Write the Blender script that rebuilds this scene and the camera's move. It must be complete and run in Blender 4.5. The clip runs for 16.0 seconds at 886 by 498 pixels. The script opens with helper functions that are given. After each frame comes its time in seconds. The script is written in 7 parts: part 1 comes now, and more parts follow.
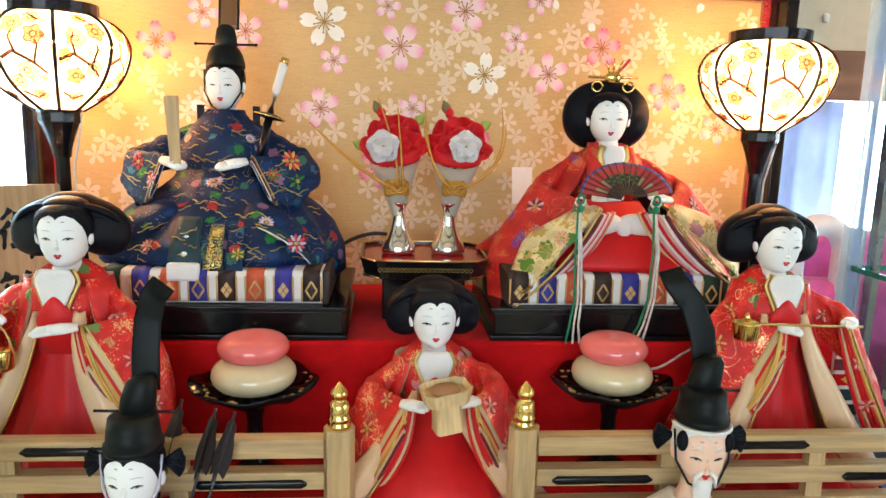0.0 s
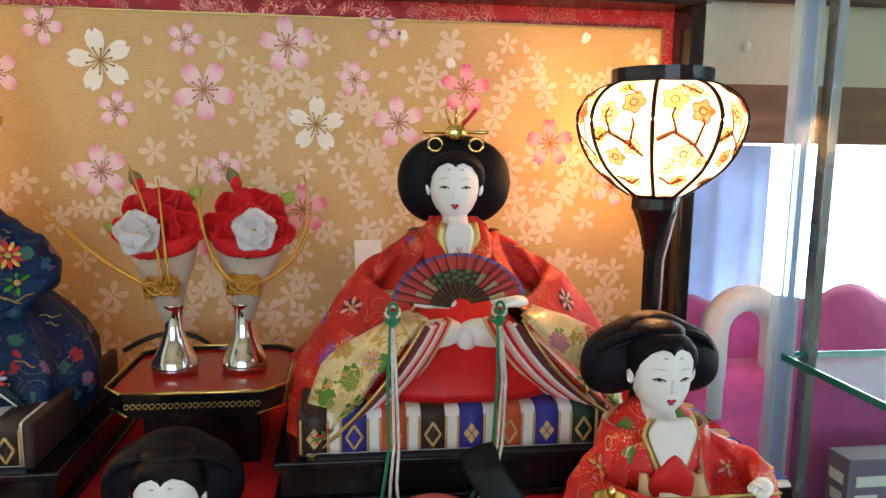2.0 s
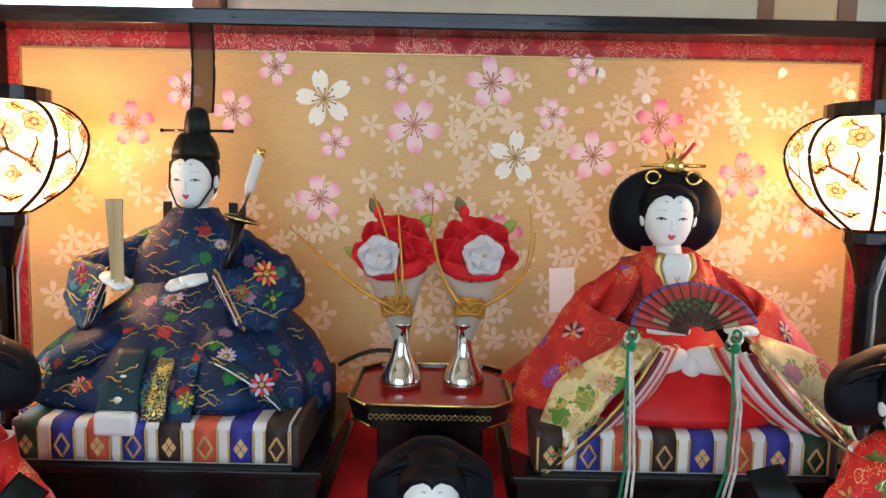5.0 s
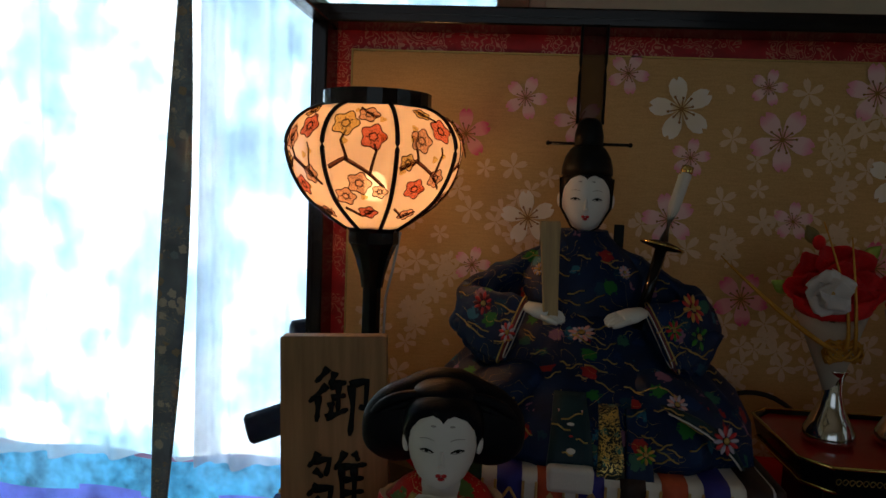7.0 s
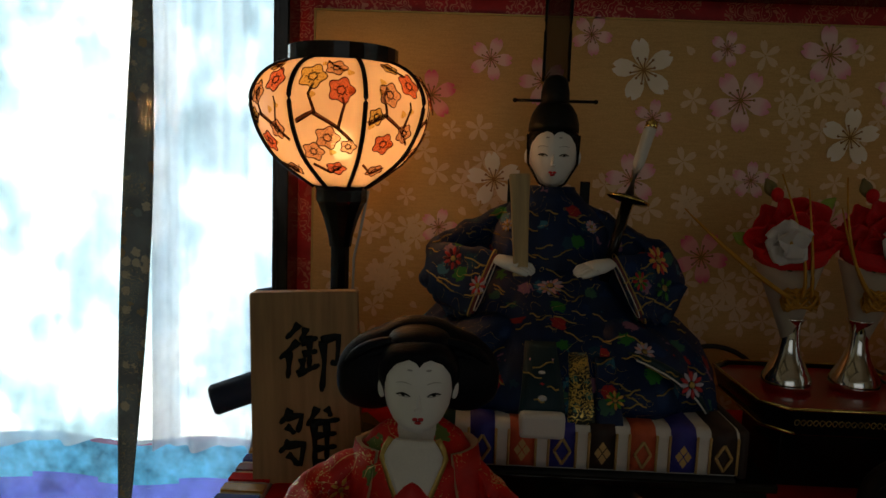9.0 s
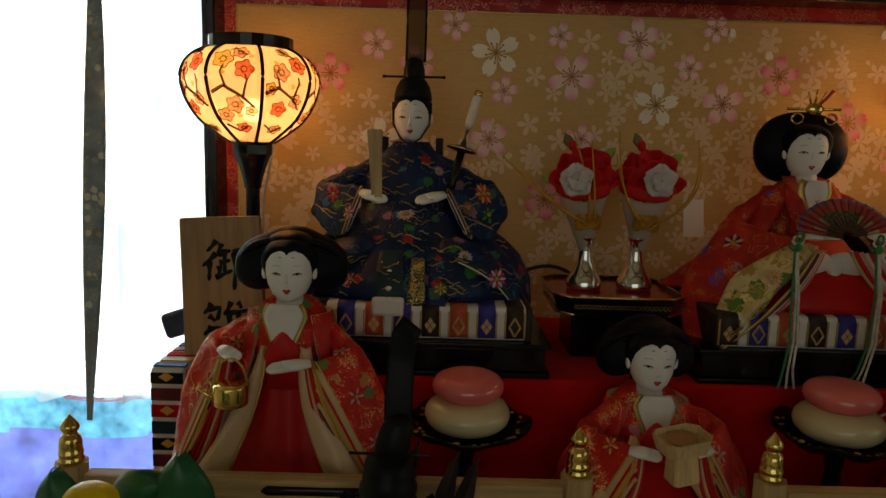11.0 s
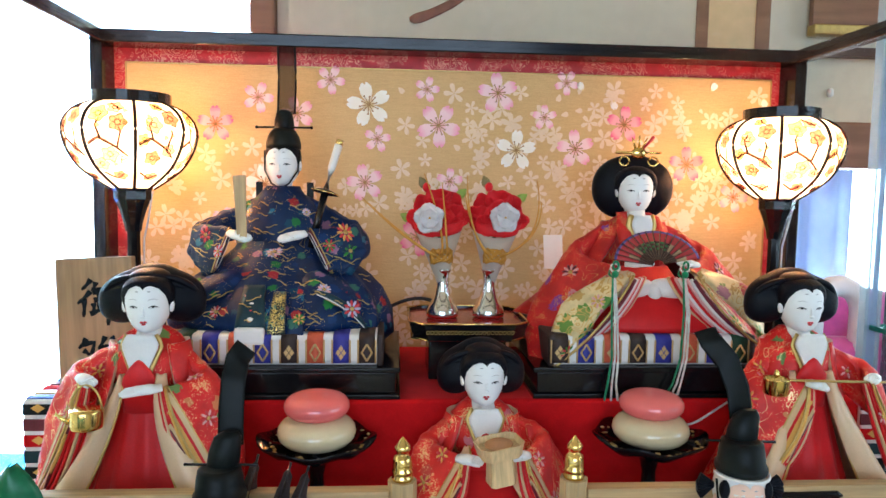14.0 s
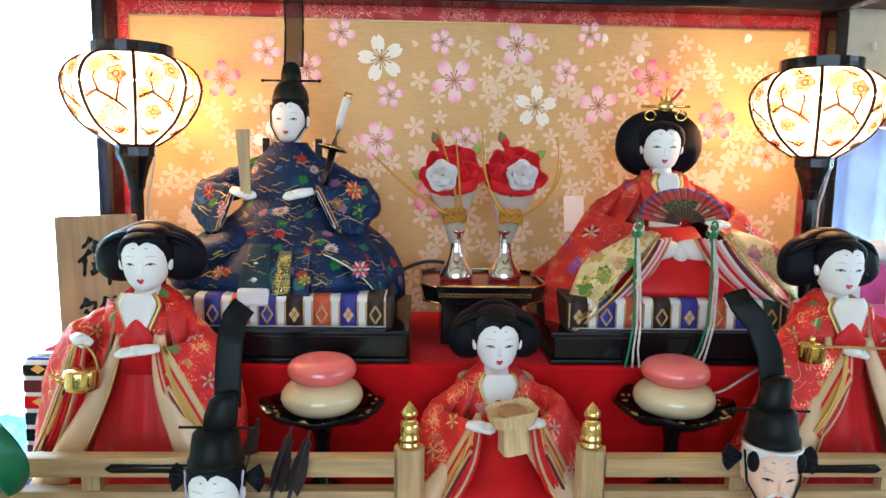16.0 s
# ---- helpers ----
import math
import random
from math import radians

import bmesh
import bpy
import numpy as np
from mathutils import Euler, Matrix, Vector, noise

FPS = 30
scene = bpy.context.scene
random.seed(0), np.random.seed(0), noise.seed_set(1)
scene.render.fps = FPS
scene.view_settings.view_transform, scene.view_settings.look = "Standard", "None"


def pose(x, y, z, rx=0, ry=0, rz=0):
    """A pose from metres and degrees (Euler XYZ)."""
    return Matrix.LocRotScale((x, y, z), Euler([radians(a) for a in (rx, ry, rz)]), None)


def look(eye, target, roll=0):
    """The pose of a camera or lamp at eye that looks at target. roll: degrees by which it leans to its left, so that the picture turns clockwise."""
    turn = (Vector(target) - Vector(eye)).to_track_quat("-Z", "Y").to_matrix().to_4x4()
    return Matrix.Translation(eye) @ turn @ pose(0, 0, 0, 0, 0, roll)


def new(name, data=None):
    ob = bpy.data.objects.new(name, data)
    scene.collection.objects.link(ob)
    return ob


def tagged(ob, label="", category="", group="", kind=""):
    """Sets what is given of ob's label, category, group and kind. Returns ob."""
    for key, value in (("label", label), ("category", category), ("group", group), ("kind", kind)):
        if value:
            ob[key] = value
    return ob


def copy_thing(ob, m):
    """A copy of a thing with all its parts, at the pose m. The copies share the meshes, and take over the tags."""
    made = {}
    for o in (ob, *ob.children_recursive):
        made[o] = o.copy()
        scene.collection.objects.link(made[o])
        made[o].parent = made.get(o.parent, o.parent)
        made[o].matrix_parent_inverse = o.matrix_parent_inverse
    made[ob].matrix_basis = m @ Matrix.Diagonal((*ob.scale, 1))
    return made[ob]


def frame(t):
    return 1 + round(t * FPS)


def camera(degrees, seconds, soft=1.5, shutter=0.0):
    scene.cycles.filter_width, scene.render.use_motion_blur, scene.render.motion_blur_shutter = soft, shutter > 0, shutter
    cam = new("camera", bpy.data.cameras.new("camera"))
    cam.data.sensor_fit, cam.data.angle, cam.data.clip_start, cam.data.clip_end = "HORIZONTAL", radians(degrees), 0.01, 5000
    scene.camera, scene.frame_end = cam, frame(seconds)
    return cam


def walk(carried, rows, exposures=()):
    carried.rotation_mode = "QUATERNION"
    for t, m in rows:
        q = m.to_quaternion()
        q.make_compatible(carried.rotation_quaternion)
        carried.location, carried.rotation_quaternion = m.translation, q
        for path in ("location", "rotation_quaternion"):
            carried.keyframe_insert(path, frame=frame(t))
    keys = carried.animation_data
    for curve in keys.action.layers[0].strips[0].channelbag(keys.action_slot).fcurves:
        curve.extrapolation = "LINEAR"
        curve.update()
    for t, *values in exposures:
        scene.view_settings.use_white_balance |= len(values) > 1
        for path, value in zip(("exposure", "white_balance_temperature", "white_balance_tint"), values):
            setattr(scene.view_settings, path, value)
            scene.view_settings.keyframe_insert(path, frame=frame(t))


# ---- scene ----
from mathutils.bvhtree import BVHTree

cam = camera(64.5, 16.0)
METRES, EYE, TILT, LEAN, TURN = 1.2, 1.20, 0.0, 0.0, -4.9
ROWS = [
    (0.0, 0.0, 0.0, 0.0, 0.28, -9.94, -1.62),
    (0.5, 0.0178, 0.0192, 0.009, -0.55, -9.84, -0.75),
    (1.0, 0.0432, 0.055, 0.0165, -1.59, -9.67, -0.21),
    (1.5, 0.0731, 0.1006, 0.0244, -2.18, -9.12, -0.29),
    (2.0, 0.103, 0.1433, 0.0318, -2.39, -8.23, -0.78),
    (2.5, 0.1171, 0.165, 0.0318, -2.44, -7.46, -1.35),
    (3.0, 0.114, 0.1778, 0.0312, -2.26, -6.87, -1.97),
    (5.5, -0.0139, 0.1101, 0.0316, 8.28, -5.93, -1.55),
    (6.0, -0.0687, 0.1056, 0.0267, 10.63, -6.39, -2.19),
    (6.5, -0.1481, 0.1174, 0.026, 10.54, -5.98, -2.35),
    (7.0, -0.1831, 0.1425, 0.0342, 10.05, -5.75, -2.39),
    (7.5, -0.1889, 0.1634, 0.033, 8.72, -5.41, -2.42),
    (8.0, -0.1965, 0.1696, 0.0316, 7.31, -5.22, -2.4),
    (10.5, -0.1343, 0.0371, 0.0008, 5.73, -10.09, -1.78),
    (11.0, -0.1051, 0.0077, 0.0065, 4.46, -8.48, -1.76),
    (11.5, -0.084, -0.0018, 0.0083, 3.63, -6.89, -1.67),
    (12.0, -0.0643, 0.0032, 0.003, 3.03, -5.64, -1.52),
    (12.5, -0.0597, -0.0165, 0.0031, 2.57, -5.4, -1.5),
    (13.0, -0.0565, -0.0607, 0.0068, 2.12, -6.25, -1.24),
    (13.5, -0.0484, -0.0571, 0.0058, 1.3, -5.58, -1.2),
    (14.0, -0.0274, -0.0397, 0.0071, 0.87, -4.84, -0.97),
    (14.5, -0.002, -0.0245, 0.0026, 0.36, -4.64, -0.64),
    (15.0, 0.0114, -0.0157, 0.0013, 0.37, -5.38, -0.54),
    (15.5, -0.0029, -0.0151, -0.0027, 1.39, -6.3, -0.72),
    (16.0, -0.0198, -0.0138, -0.0052, 2.8, -7.13, -0.97),
]
EXPO = [(0.0, 0.0, 6100, 10), (1.0, -0.06, 6150, 10), (1.5, -0.14, 6150, 10), (2.0, -0.50, 6050, 10), (2.5, -0.85, 6050, 10), (3.0, -1.2, 6000, 10), (4.2, -0.5, 5800, 10), (5.5, -0.30, 5450, 10),
        (6.0, -0.37, 5600, 10), (6.5, -1.6, 6050, 10), (7.0, -3.7, 6400, 10), (7.5, -4.1, 7200, 10), (8.0, -4.0, 7600, 10), (10.5, -3.45, 8200, 10), (11.0, -2.9, 8500, 10), (11.5, -2.4, 8500, 10),
        (12.0, -1.7, 7900, 10), (12.5, -1.05, 6700, 10), (13.0, -0.76, 5650, 10), (13.5, -0.47, 5450, 10), (14.0, -0.26, 5450, 10), (14.5, -0.14, 5450, 10), (16.0, -0.18, 5500, 10)]
walk(cam, [(t, pose(0, 0, EYE, TILT, LEAN, TURN) @ pose(METRES * x, METRES * y, METRES * z, 90 + pitch, roll, yaw)) for t, x, y, z, yaw, pitch, roll in ROWS], EXPO)


# ---- world and light ----
world = bpy.data.worlds.new("sky")
scene.world = world
world.use_nodes = True
wn = world.node_tree.nodes
sky = wn.new("ShaderNodeTexSky")
sky.sky_type, sky.sun_disc, sky.sun_elevation, sky.sun_rotation = "NISHITA", False, radians(40), radians(30)
world.node_tree.links.new(sky.outputs[0], wn["Background"].inputs[0])
wn["Background"].inputs[1].default_value = 0.1


def area(name, m, sx, sy, power, colour):
    d = bpy.data.lights.new(name, "AREA")
    d.shape, d.size, d.size_y, d.energy, d.color = "RECTANGLE", sx, sy, power, colour
    ob = new(name, d)
    ob.matrix_world = m
    return ob


# daylight in the window openings
area("window_light_south", look((-0.3, -2.30, 1.55), (0.0, 0.6, 1.1)), 2.0, 1.1, 40, (0.80, 0.92, 1.0))
area("window_light_north", look((-1.1, 2.05, 1.35), (-0.3, 0.3, 1.1)), 1.6, 1.5, 14, (0.93, 0.97, 1.0))
area("window_light_east", look((2.30, -0.3, 1.5), (0.0, 0.5, 1.1)), 1.4, 1.1, 20, (0.82, 0.93, 1.0))

# ---- materials ----


def mat(name, rough=0.5, metal=0.0, spec=0.5):
    m = bpy.data.materials.new(name)
    m.use_nodes = True
    b = m.node_tree.nodes["Principled BSDF"]
    b.inputs["Roughness"].default_value, b.inputs["Metallic"].default_value = rough, metal
    b.inputs["Specular IOR Level"].default_value = spec
    return m, m.node_tree.nodes, m.node_tree.links, b


def rgb(c):
    return (c[0], c[1], c[2], 1)


def coords(n, l, scale=(1, 1, 1), space="Object"):
    tc, mp = n.new("ShaderNodeTexCoord"), n.new("ShaderNodeMapping")
    mp.inputs["Scale"].default_value = scale
    l.new(tc.outputs[space], mp.inputs["Vector"])
    return mp.outputs[0]


def ntex(n, l, vec, scale, detail=3.0, rough=0.55):
    t = n.new("ShaderNodeTexNoise")
    t.inputs["Scale"].default_value, t.inputs["Detail"].default_value, t.inputs["Roughness"].default_value = scale, detail, rough
    l.new(vec, t.inputs["Vector"])
    return t


def ramp(n, l, fac, *stops):
    r = n.new("ShaderNodeValToRGB")
    e = r.color_ramp.elements
    while len(e) < len(stops):
        e.new(0.5)
    for el, (p, c) in zip(e, stops):
        el.position, el.color = p, rgb(c)
    l.new(fac, r.inputs[0])
    return r.outputs[0]


def mixc(n, l, fac, a, b):
    m = n.new("ShaderNodeMix")
    m.data_type = "RGBA"
    for s, v in ((m.inputs[0], fac), (m.inputs[6], a), (m.inputs[7], b)):
        if isinstance(v, tuple):
            s.default_value = rgb(v)
        elif isinstance(v, float):
            s.default_value = v
        else:
            l.new(v, s)
    return m.outputs[2]


def bump(n, l, b, height, strength, dist=0.001):
    bp = n.new("ShaderNodeBump")
    bp.inputs["Strength"].default_value, bp.inputs["Distance"].default_value = strength, dist
    l.new(height, bp.inputs["Height"])
    l.new(bp.outputs[0], b.inputs["Normal"])


def plain(name, c, rough=0.5, metal=0.0, var=0.18, scale=60.0, bmp=0.15, spec=0.5, dist=0.0006, stretch=(1, 1, 1)):
    """A surface of one colour with fine grain, slow blotches and a slight relief."""
    m, n, l, b = mat(name, rough, metal, spec)
    v = coords(n, l, stretch)
    fine, slow = ntex(n, l, v, scale * 6), ntex(n, l, v, scale * 0.5)
    lo, hi = tuple(x * (1 - var) for x in c), tuple(min(1, x * (1 + var * 0.6)) for x in c)
    l.new(mixc(n, l, 0.45, ramp(n, l, slow.outputs[0], (0.3, lo), (0.7, hi)), ramp(n, l, fine.outputs[0], (0.3, lo), (0.7, hi))), b.inputs["Base Color"])
    r = n.new("ShaderNodeMapRange")
    r.inputs[3].default_value, r.inputs[4].default_value = max(0.03, rough - 0.08), min(1, rough + 0.1)
    l.new(slow.outputs[0], r.inputs[0])
    l.new(r.outputs[0], b.inputs["Roughness"])
    if bmp:
        bump(n, l, b, fine.outputs[0], bmp, dist)
    return m


def cloth(name, c, rough=0.75, weave=1400.0, var=0.2, sheen=0.3, folds=0.0, spec=0.3):
    m, n, l, b = mat(name, rough, 0, spec)
    v = coords(n, l)
    w = n.new("ShaderNodeTexWave")
    w.inputs["Scale"].default_value, w.inputs["Distortion"].default_value = weave / 6.28, 1.5
    l.new(v, w.inputs["Vector"])
    slow, fine = ntex(n, l, v, 45), ntex(n, l, v, 900, 2)
    lo, hi = tuple(x * (1 - var) for x in c), tuple(min(1, x * (1 + var * 0.6)) for x in c)
    l.new(mixc(n, l, 0.4, ramp(n, l, slow.outputs[0], (0.3, lo), (0.7, hi)), ramp(n, l, fine.outputs[0], (0.3, lo), (0.7, hi))), b.inputs["Base Color"])
    b.inputs["Sheen Weight"].default_value = sheen
    add = n.new("ShaderNodeMath")
    add.operation = "ADD"
    l.new(w.outputs["Fac"], add.inputs[0])
    l.new(fine.outputs[0], add.inputs[1])
    bump(n, l, b, add.outputs[0], 0.10, 0.0003)
    return m


def brocade(name, ground, threads, scale=70.0, gold=0.5, blooms=(), bloom_scale=38.0, bloom_cut=0.4, rough=0.5, flecks=0.0, sheen=0.2, dense=0.45, spec=0.4):
    """Woven silk: a coloured ground, metal thread in drifting lines and flecks, and woven flower heads."""
    m, n, l, b = mat(name, rough, 0, spec)
    v = coords(n, l)
    lines = ntex(n, l, v, scale * 0.55, 1.0)
    band = n.new("ShaderNodeMath")
    band.operation = "PINGPONG"
    band.inputs[1].default_value = 0.055
    l.new(lines.outputs[0], band.inputs[0])
    line = n.new("ShaderNodeMath")
    line.operation = "LESS_THAN"
    line.inputs[1].default_value = 0.006 * gold * 2
    l.new(band.outputs[0], line.inputs[0])
    vo = n.new("ShaderNodeTexVoronoi")
    vo.inputs["Scale"].default_value = bloom_scale
    l.new(v, vo.inputs["Vector"])
    gap = ntex(n, l, v, 30, 1)
    mask = n.new("ShaderNodeMath")
    mask.operation = "GREATER_THAN"
    mask.inputs[1].default_value = 0.53 - 0.06 * gold
    l.new(gap.outputs[0], mask.inputs[0])
    both = n.new("ShaderNodeMath")
    both.operation = "MULTIPLY"
    l.new(line.outputs[0], both.inputs[0])
    l.new(mask.outputs[0], both.inputs[1])
    if flecks:
        fn, fp, fm, mx = ntex(n, l, v, 950, 1), ntex(n, l, v, 60, 1), n.new("ShaderNodeMath"), n.new("ShaderNodeMath")
        fm.operation, mx.operation = "MULTIPLY_ADD", "MAXIMUM"
        fm.inputs[1].default_value = 0.9
        l.new(fp.outputs[0], fm.inputs[0])
        l.new(fn.outputs[0], fm.inputs[2])
        gt = n.new("ShaderNodeMath")
        gt.operation = "GREATER_THAN"
        gt.inputs[1].default_value = 1.16 - 0.1 * flecks
        l.new(fm.outputs[0], gt.inputs[0])
        l.new(gt.outputs[0], mx.inputs[0])
        l.new(both.outputs[0], mx.inputs[1])
        both = mx
    slow, fine = ntex(n, l, v, 60), ntex(n, l, v, 1100, 2)
    lo, hi = tuple(x * 0.7 for x in ground), tuple(min(1, x * 1.2) for x in ground)
    col = ramp(n, l, slow.outputs[0], (0.3, lo), (0.7, hi))
    if blooms:
        sep = n.new("ShaderNodeSeparateColor")
        l.new(vo.outputs["Color"], sep.inputs[0])
        pick = ramp(n, l, sep.outputs[0], *[((i + 0.02) / len(blooms), c) for i, c in enumerate(blooms)])
        pick.node.color_ramp.interpolation = "CONSTANT"
        wob = n.new("ShaderNodeMath")
        wob.operation = "MULTIPLY_ADD"
        wob.inputs[1].default_value = 0.5
        l.new(ntex(n, l, v, bloom_scale * 5, 1).outputs[0], wob.inputs[0])
        l.new(vo.outputs["Distance"], wob.inputs[2])
        head = n.new("ShaderNodeMath")
        head.operation = "LESS_THAN"
        head.inputs[1].default_value = 0.25 + bloom_cut * 0.75
        l.new(wob.outputs[0], head.inputs[0])
        some = n.new("ShaderNodeMath")
        some.operation = "GREATER_THAN"
        some.inputs[1].default_value = dense
        l.new(sep.outputs[1], some.inputs[0])
        on = n.new("ShaderNodeMath")
        on.operation = "MULTIPLY"
        l.new(head.outputs[0], on.inputs[0])
        l.new(some.outputs[0], on.inputs[1])
        col = mixc(n, l, on.outputs[0], col, pick)
    col = mixc(n, l, both.outputs[0], col, threads)
    l.new(col, b.inputs["Base Color"])
    met = n.new("ShaderNodeMath")
    met.operation = "MULTIPLY"
    met.inputs[1].default_value = 0.85
    l.new(both.outputs[0], met.inputs[0])
    l.new(met.outputs[0], b.inputs["Metallic"])
    rr = n.new("ShaderNodeMath")
    rr.operation = "MULTIPLY_ADD"
    rr.inputs[1].default_value, rr.inputs[2].default_value = -0.22, rough
    l.new(both.outputs[0], rr.inputs[0])
    l.new(rr.outputs[0], b.inputs["Roughness"])
    b.inputs["Sheen Weight"].default_value = sheen
    hsum = n.new("ShaderNodeMath")
    hsum.operation = "ADD"
    l.new(fine.outputs[0], hsum.inputs[0])
    l.new(both.outputs[0], hsum.inputs[1])
    bump(n, l, b, hsum.outputs[0], 0.35, 0.0006)
    return m


def glassy(name, gloss=0.06, tint=(1, 1, 1), rough=0.0, slant=0.20):
    """A thin clear pane: most light passes, a little is mirrored, more at a slant."""
    m = bpy.data.materials.new(name)
    m.use_nodes = True
    n, l = m.node_tree.nodes, m.node_tree.links
    n.clear()
    out, mx, tr, gl, fr = (n.new("ShaderNode" + k) for k in ("OutputMaterial", "MixShader", "BsdfTransparent", "BsdfGlossy", "LayerWeight"))
    tr.inputs[0].default_value = rgb(tint)
    gl.inputs["Roughness"].default_value = rough
    fr.inputs["Blend"].default_value = 0.5
    pw, mul = n.new("ShaderNodeMath"), n.new("ShaderNodeMath")
    pw.operation, mul.operation = "POWER", "MULTIPLY_ADD"
    pw.inputs[1].default_value, mul.inputs[1].default_value, mul.inputs[2].default_value = 3.0, slant, gloss
    l.new(fr.outputs["Facing"], pw.inputs[0])
    l.new(pw.outputs[0], mul.inputs[0])
    l.new(mul.outputs[0], mx.inputs[0])
    l.new(tr.outputs[0], mx.inputs[1])
    l.new(gl.outputs[0], mx.inputs[2])
    l.new(mx.outputs[0], out.inputs[0])
    return m


def paper(name, c, clear=0.25, trans=0.6, var=0.08, scale=80.0):
    """Thin paper, gauze or lace: part of the light goes straight through, part is scattered."""
    m = bpy.data.materials.new(name)
    m.use_nodes = True
    n, l = m.node_tree.nodes, m.node_tree.links
    n.clear()
    out, m1, m2, tr, df, tl = (n.new("ShaderNode" + k) for k in ("OutputMaterial", "MixShader", "MixShader", "BsdfTransparent", "BsdfDiffuse", "BsdfTranslucent"))
    v = coords(n, l)
    col = ramp(n, l, ntex(n, l, v, scale).outputs[0], (0.3, tuple(x * (1 - var) for x in c)), (0.7, c))
    for s in (df, tl):
        l.new(col, s.inputs[0])
    m1.inputs[0].default_value, m2.inputs[0].default_value = trans, clear
    l.new(df.outputs[0], m1.inputs[1])
    l.new(tl.outputs[0], m1.inputs[2])
    l.new(m1.outputs[0], m2.inputs[1])
    l.new(tr.outputs[0], m2.inputs[2])
    l.new(m2.outputs[0], out.inputs[0])
    return m


def tint(name, c):
    """A thin wash of ink on paper: light goes through it and takes its colour."""
    m = bpy.data.materials.new(name)
    m.use_nodes = True
    n, l = m.node_tree.nodes, m.node_tree.links
    n.clear()
    out, mx, tr, df = (n.new("ShaderNode" + k) for k in ("OutputMaterial", "MixShader", "BsdfTransparent", "BsdfDiffuse"))
    f = ntex(n, l, coords(n, l), 500, 2)
    l.new(ramp(n, l, f.outputs[0], (0.3, tuple(x * 0.8 for x in c)), (0.7, tuple(min(1, x * 1.1) for x in c))), tr.inputs[0])
    df.inputs[0].default_value = rgb(c)
    mx.inputs[0].default_value = 0.2
    l.new(tr.outputs[0], mx.inputs[1])
    l.new(df.outputs[0], mx.inputs[2])
    l.new(mx.outputs[0], out.inputs[0])
    return m


def glow(name, stops, strength, scale=2.0, stretch=(1, 1, 1)):
    m = bpy.data.materials.new(name)
    m.use_nodes = True
    n, l = m.node_tree.nodes, m.node_tree.links
    n.clear()
    out, em = n.new("ShaderNodeOutputMaterial"), n.new("ShaderNodeEmission")
    em.inputs[1].default_value = strength
    l.new(ramp(n, l, ntex(n, l, coords(n, l, stretch), scale, 5).outputs[0], *stops), em.inputs[0])
    l.new(em.outputs[0], out.inputs[0])
    return m


def wood(name, c, rough=0.55, along="Z", scale=1.0):
    m, n, l, b = mat(name, rough, 0, 0.35)
    s = {"X": (6, 90, 90), "Y": (90, 6, 90), "Z": (90, 90, 6)}[along]
    v = coords(n, l, tuple(q * scale for q in s))
    grain, slow = ntex(n, l, v, 3.0, 5), ntex(n, l, coords(n, l), 14)
    lo, hi = tuple(x * 0.68 for x in c), tuple(min(1, x * 1.12) for x in c)
    l.new(mixc(n, l, 0.3, ramp(n, l, grain.outputs[0], (0.35, lo), (0.65, hi)), ramp(n, l, slow.outputs[0], (0.3, lo), (0.7, hi))), b.inputs["Base Color"])
    bump(n, l, b, grain.outputs[0], 0.2, 0.0004)
    return m


def gold_paper(name):
    m, n, l, b = mat(name, 0.5, 0.12, 0.4)
    fibre = ntex(n, l, coords(n, l, (25, 1, 260)), 3.0, 4)
    fleck, slow = ntex(n, l, coords(n, l), 900, 2), ntex(n, l, coords(n, l), 9, 3)
    a = ramp(n, l, fibre.outputs[0], (0.3, (0.53, 0.33, 0.12)), (0.7, (0.70, 0.47, 0.20)))
    c = ramp(n, l, slow.outputs[0], (0.3, (0.52, 0.32, 0.12)), (0.7, (0.70, 0.47, 0.19)))
    d = ramp(n, l, fleck.outputs[0], (0.35, (0.50, 0.31, 0.11)), (0.65, (0.72, 0.49, 0.22)))
    l.new(mixc(n, l, 0.3, mixc(n, l, 0.4, a, c), d), b.inputs["Base Color"])
    bump(n, l, b, fibre.outputs[0], 0.12, 0.0004)
    return m


def petal_print(name, heart, mid, tip):
    """Printed petals: colour runs from the heart to the tip."""
    m, n, l, b = mat(name, 0.5, 0, 0.4)
    uv, sep = n.new("ShaderNodeUVMap"), n.new("ShaderNodeSeparateXYZ")
    l.new(uv.outputs[0], sep.inputs[0])
    grain = ntex(n, l, coords(n, l), 260, 2)
    add = n.new("ShaderNodeMath")
    add.operation = "MULTIPLY_ADD"
    add.inputs[1].default_value = 0.16
    l.new(grain.outputs[0], add.inputs[0])
    l.new(sep.outputs[0], add.inputs[2])
    l.new(ramp(n, l, add.outputs[0], (0.20, heart), (0.42, mid), (0.72, mid), (1.04, tip)), b.inputs["Base Color"])
    return m


LACQUER = plain("black_lacquer", (0.008, 0.007, 0.008), 0.14, 0, 0.3, 40, 0.02, 0.32)
BLACK = plain("black_wood", (0.014, 0.012, 0.013), 0.28, 0, 0.3, 40, 0.05)
GOLD = plain("polished_gold", (0.82, 0.60, 0.20), 0.16, 1.0, 0.12, 90, 0.03)
DULLGOLD = plain("gold_thread", (0.58, 0.40, 0.13), 0.38, 0.8, 0.25, 200, 0.3)
GILTWIRE = plain("gilt_paper_cord", (0.62, 0.30, 0.04), 0.4, 0.55, 0.25, 200, 0.3)
SILVER = plain("polished_silver", (0.80, 0.79, 0.78), 0.09, 1.0, 0.06, 60, 0.02)
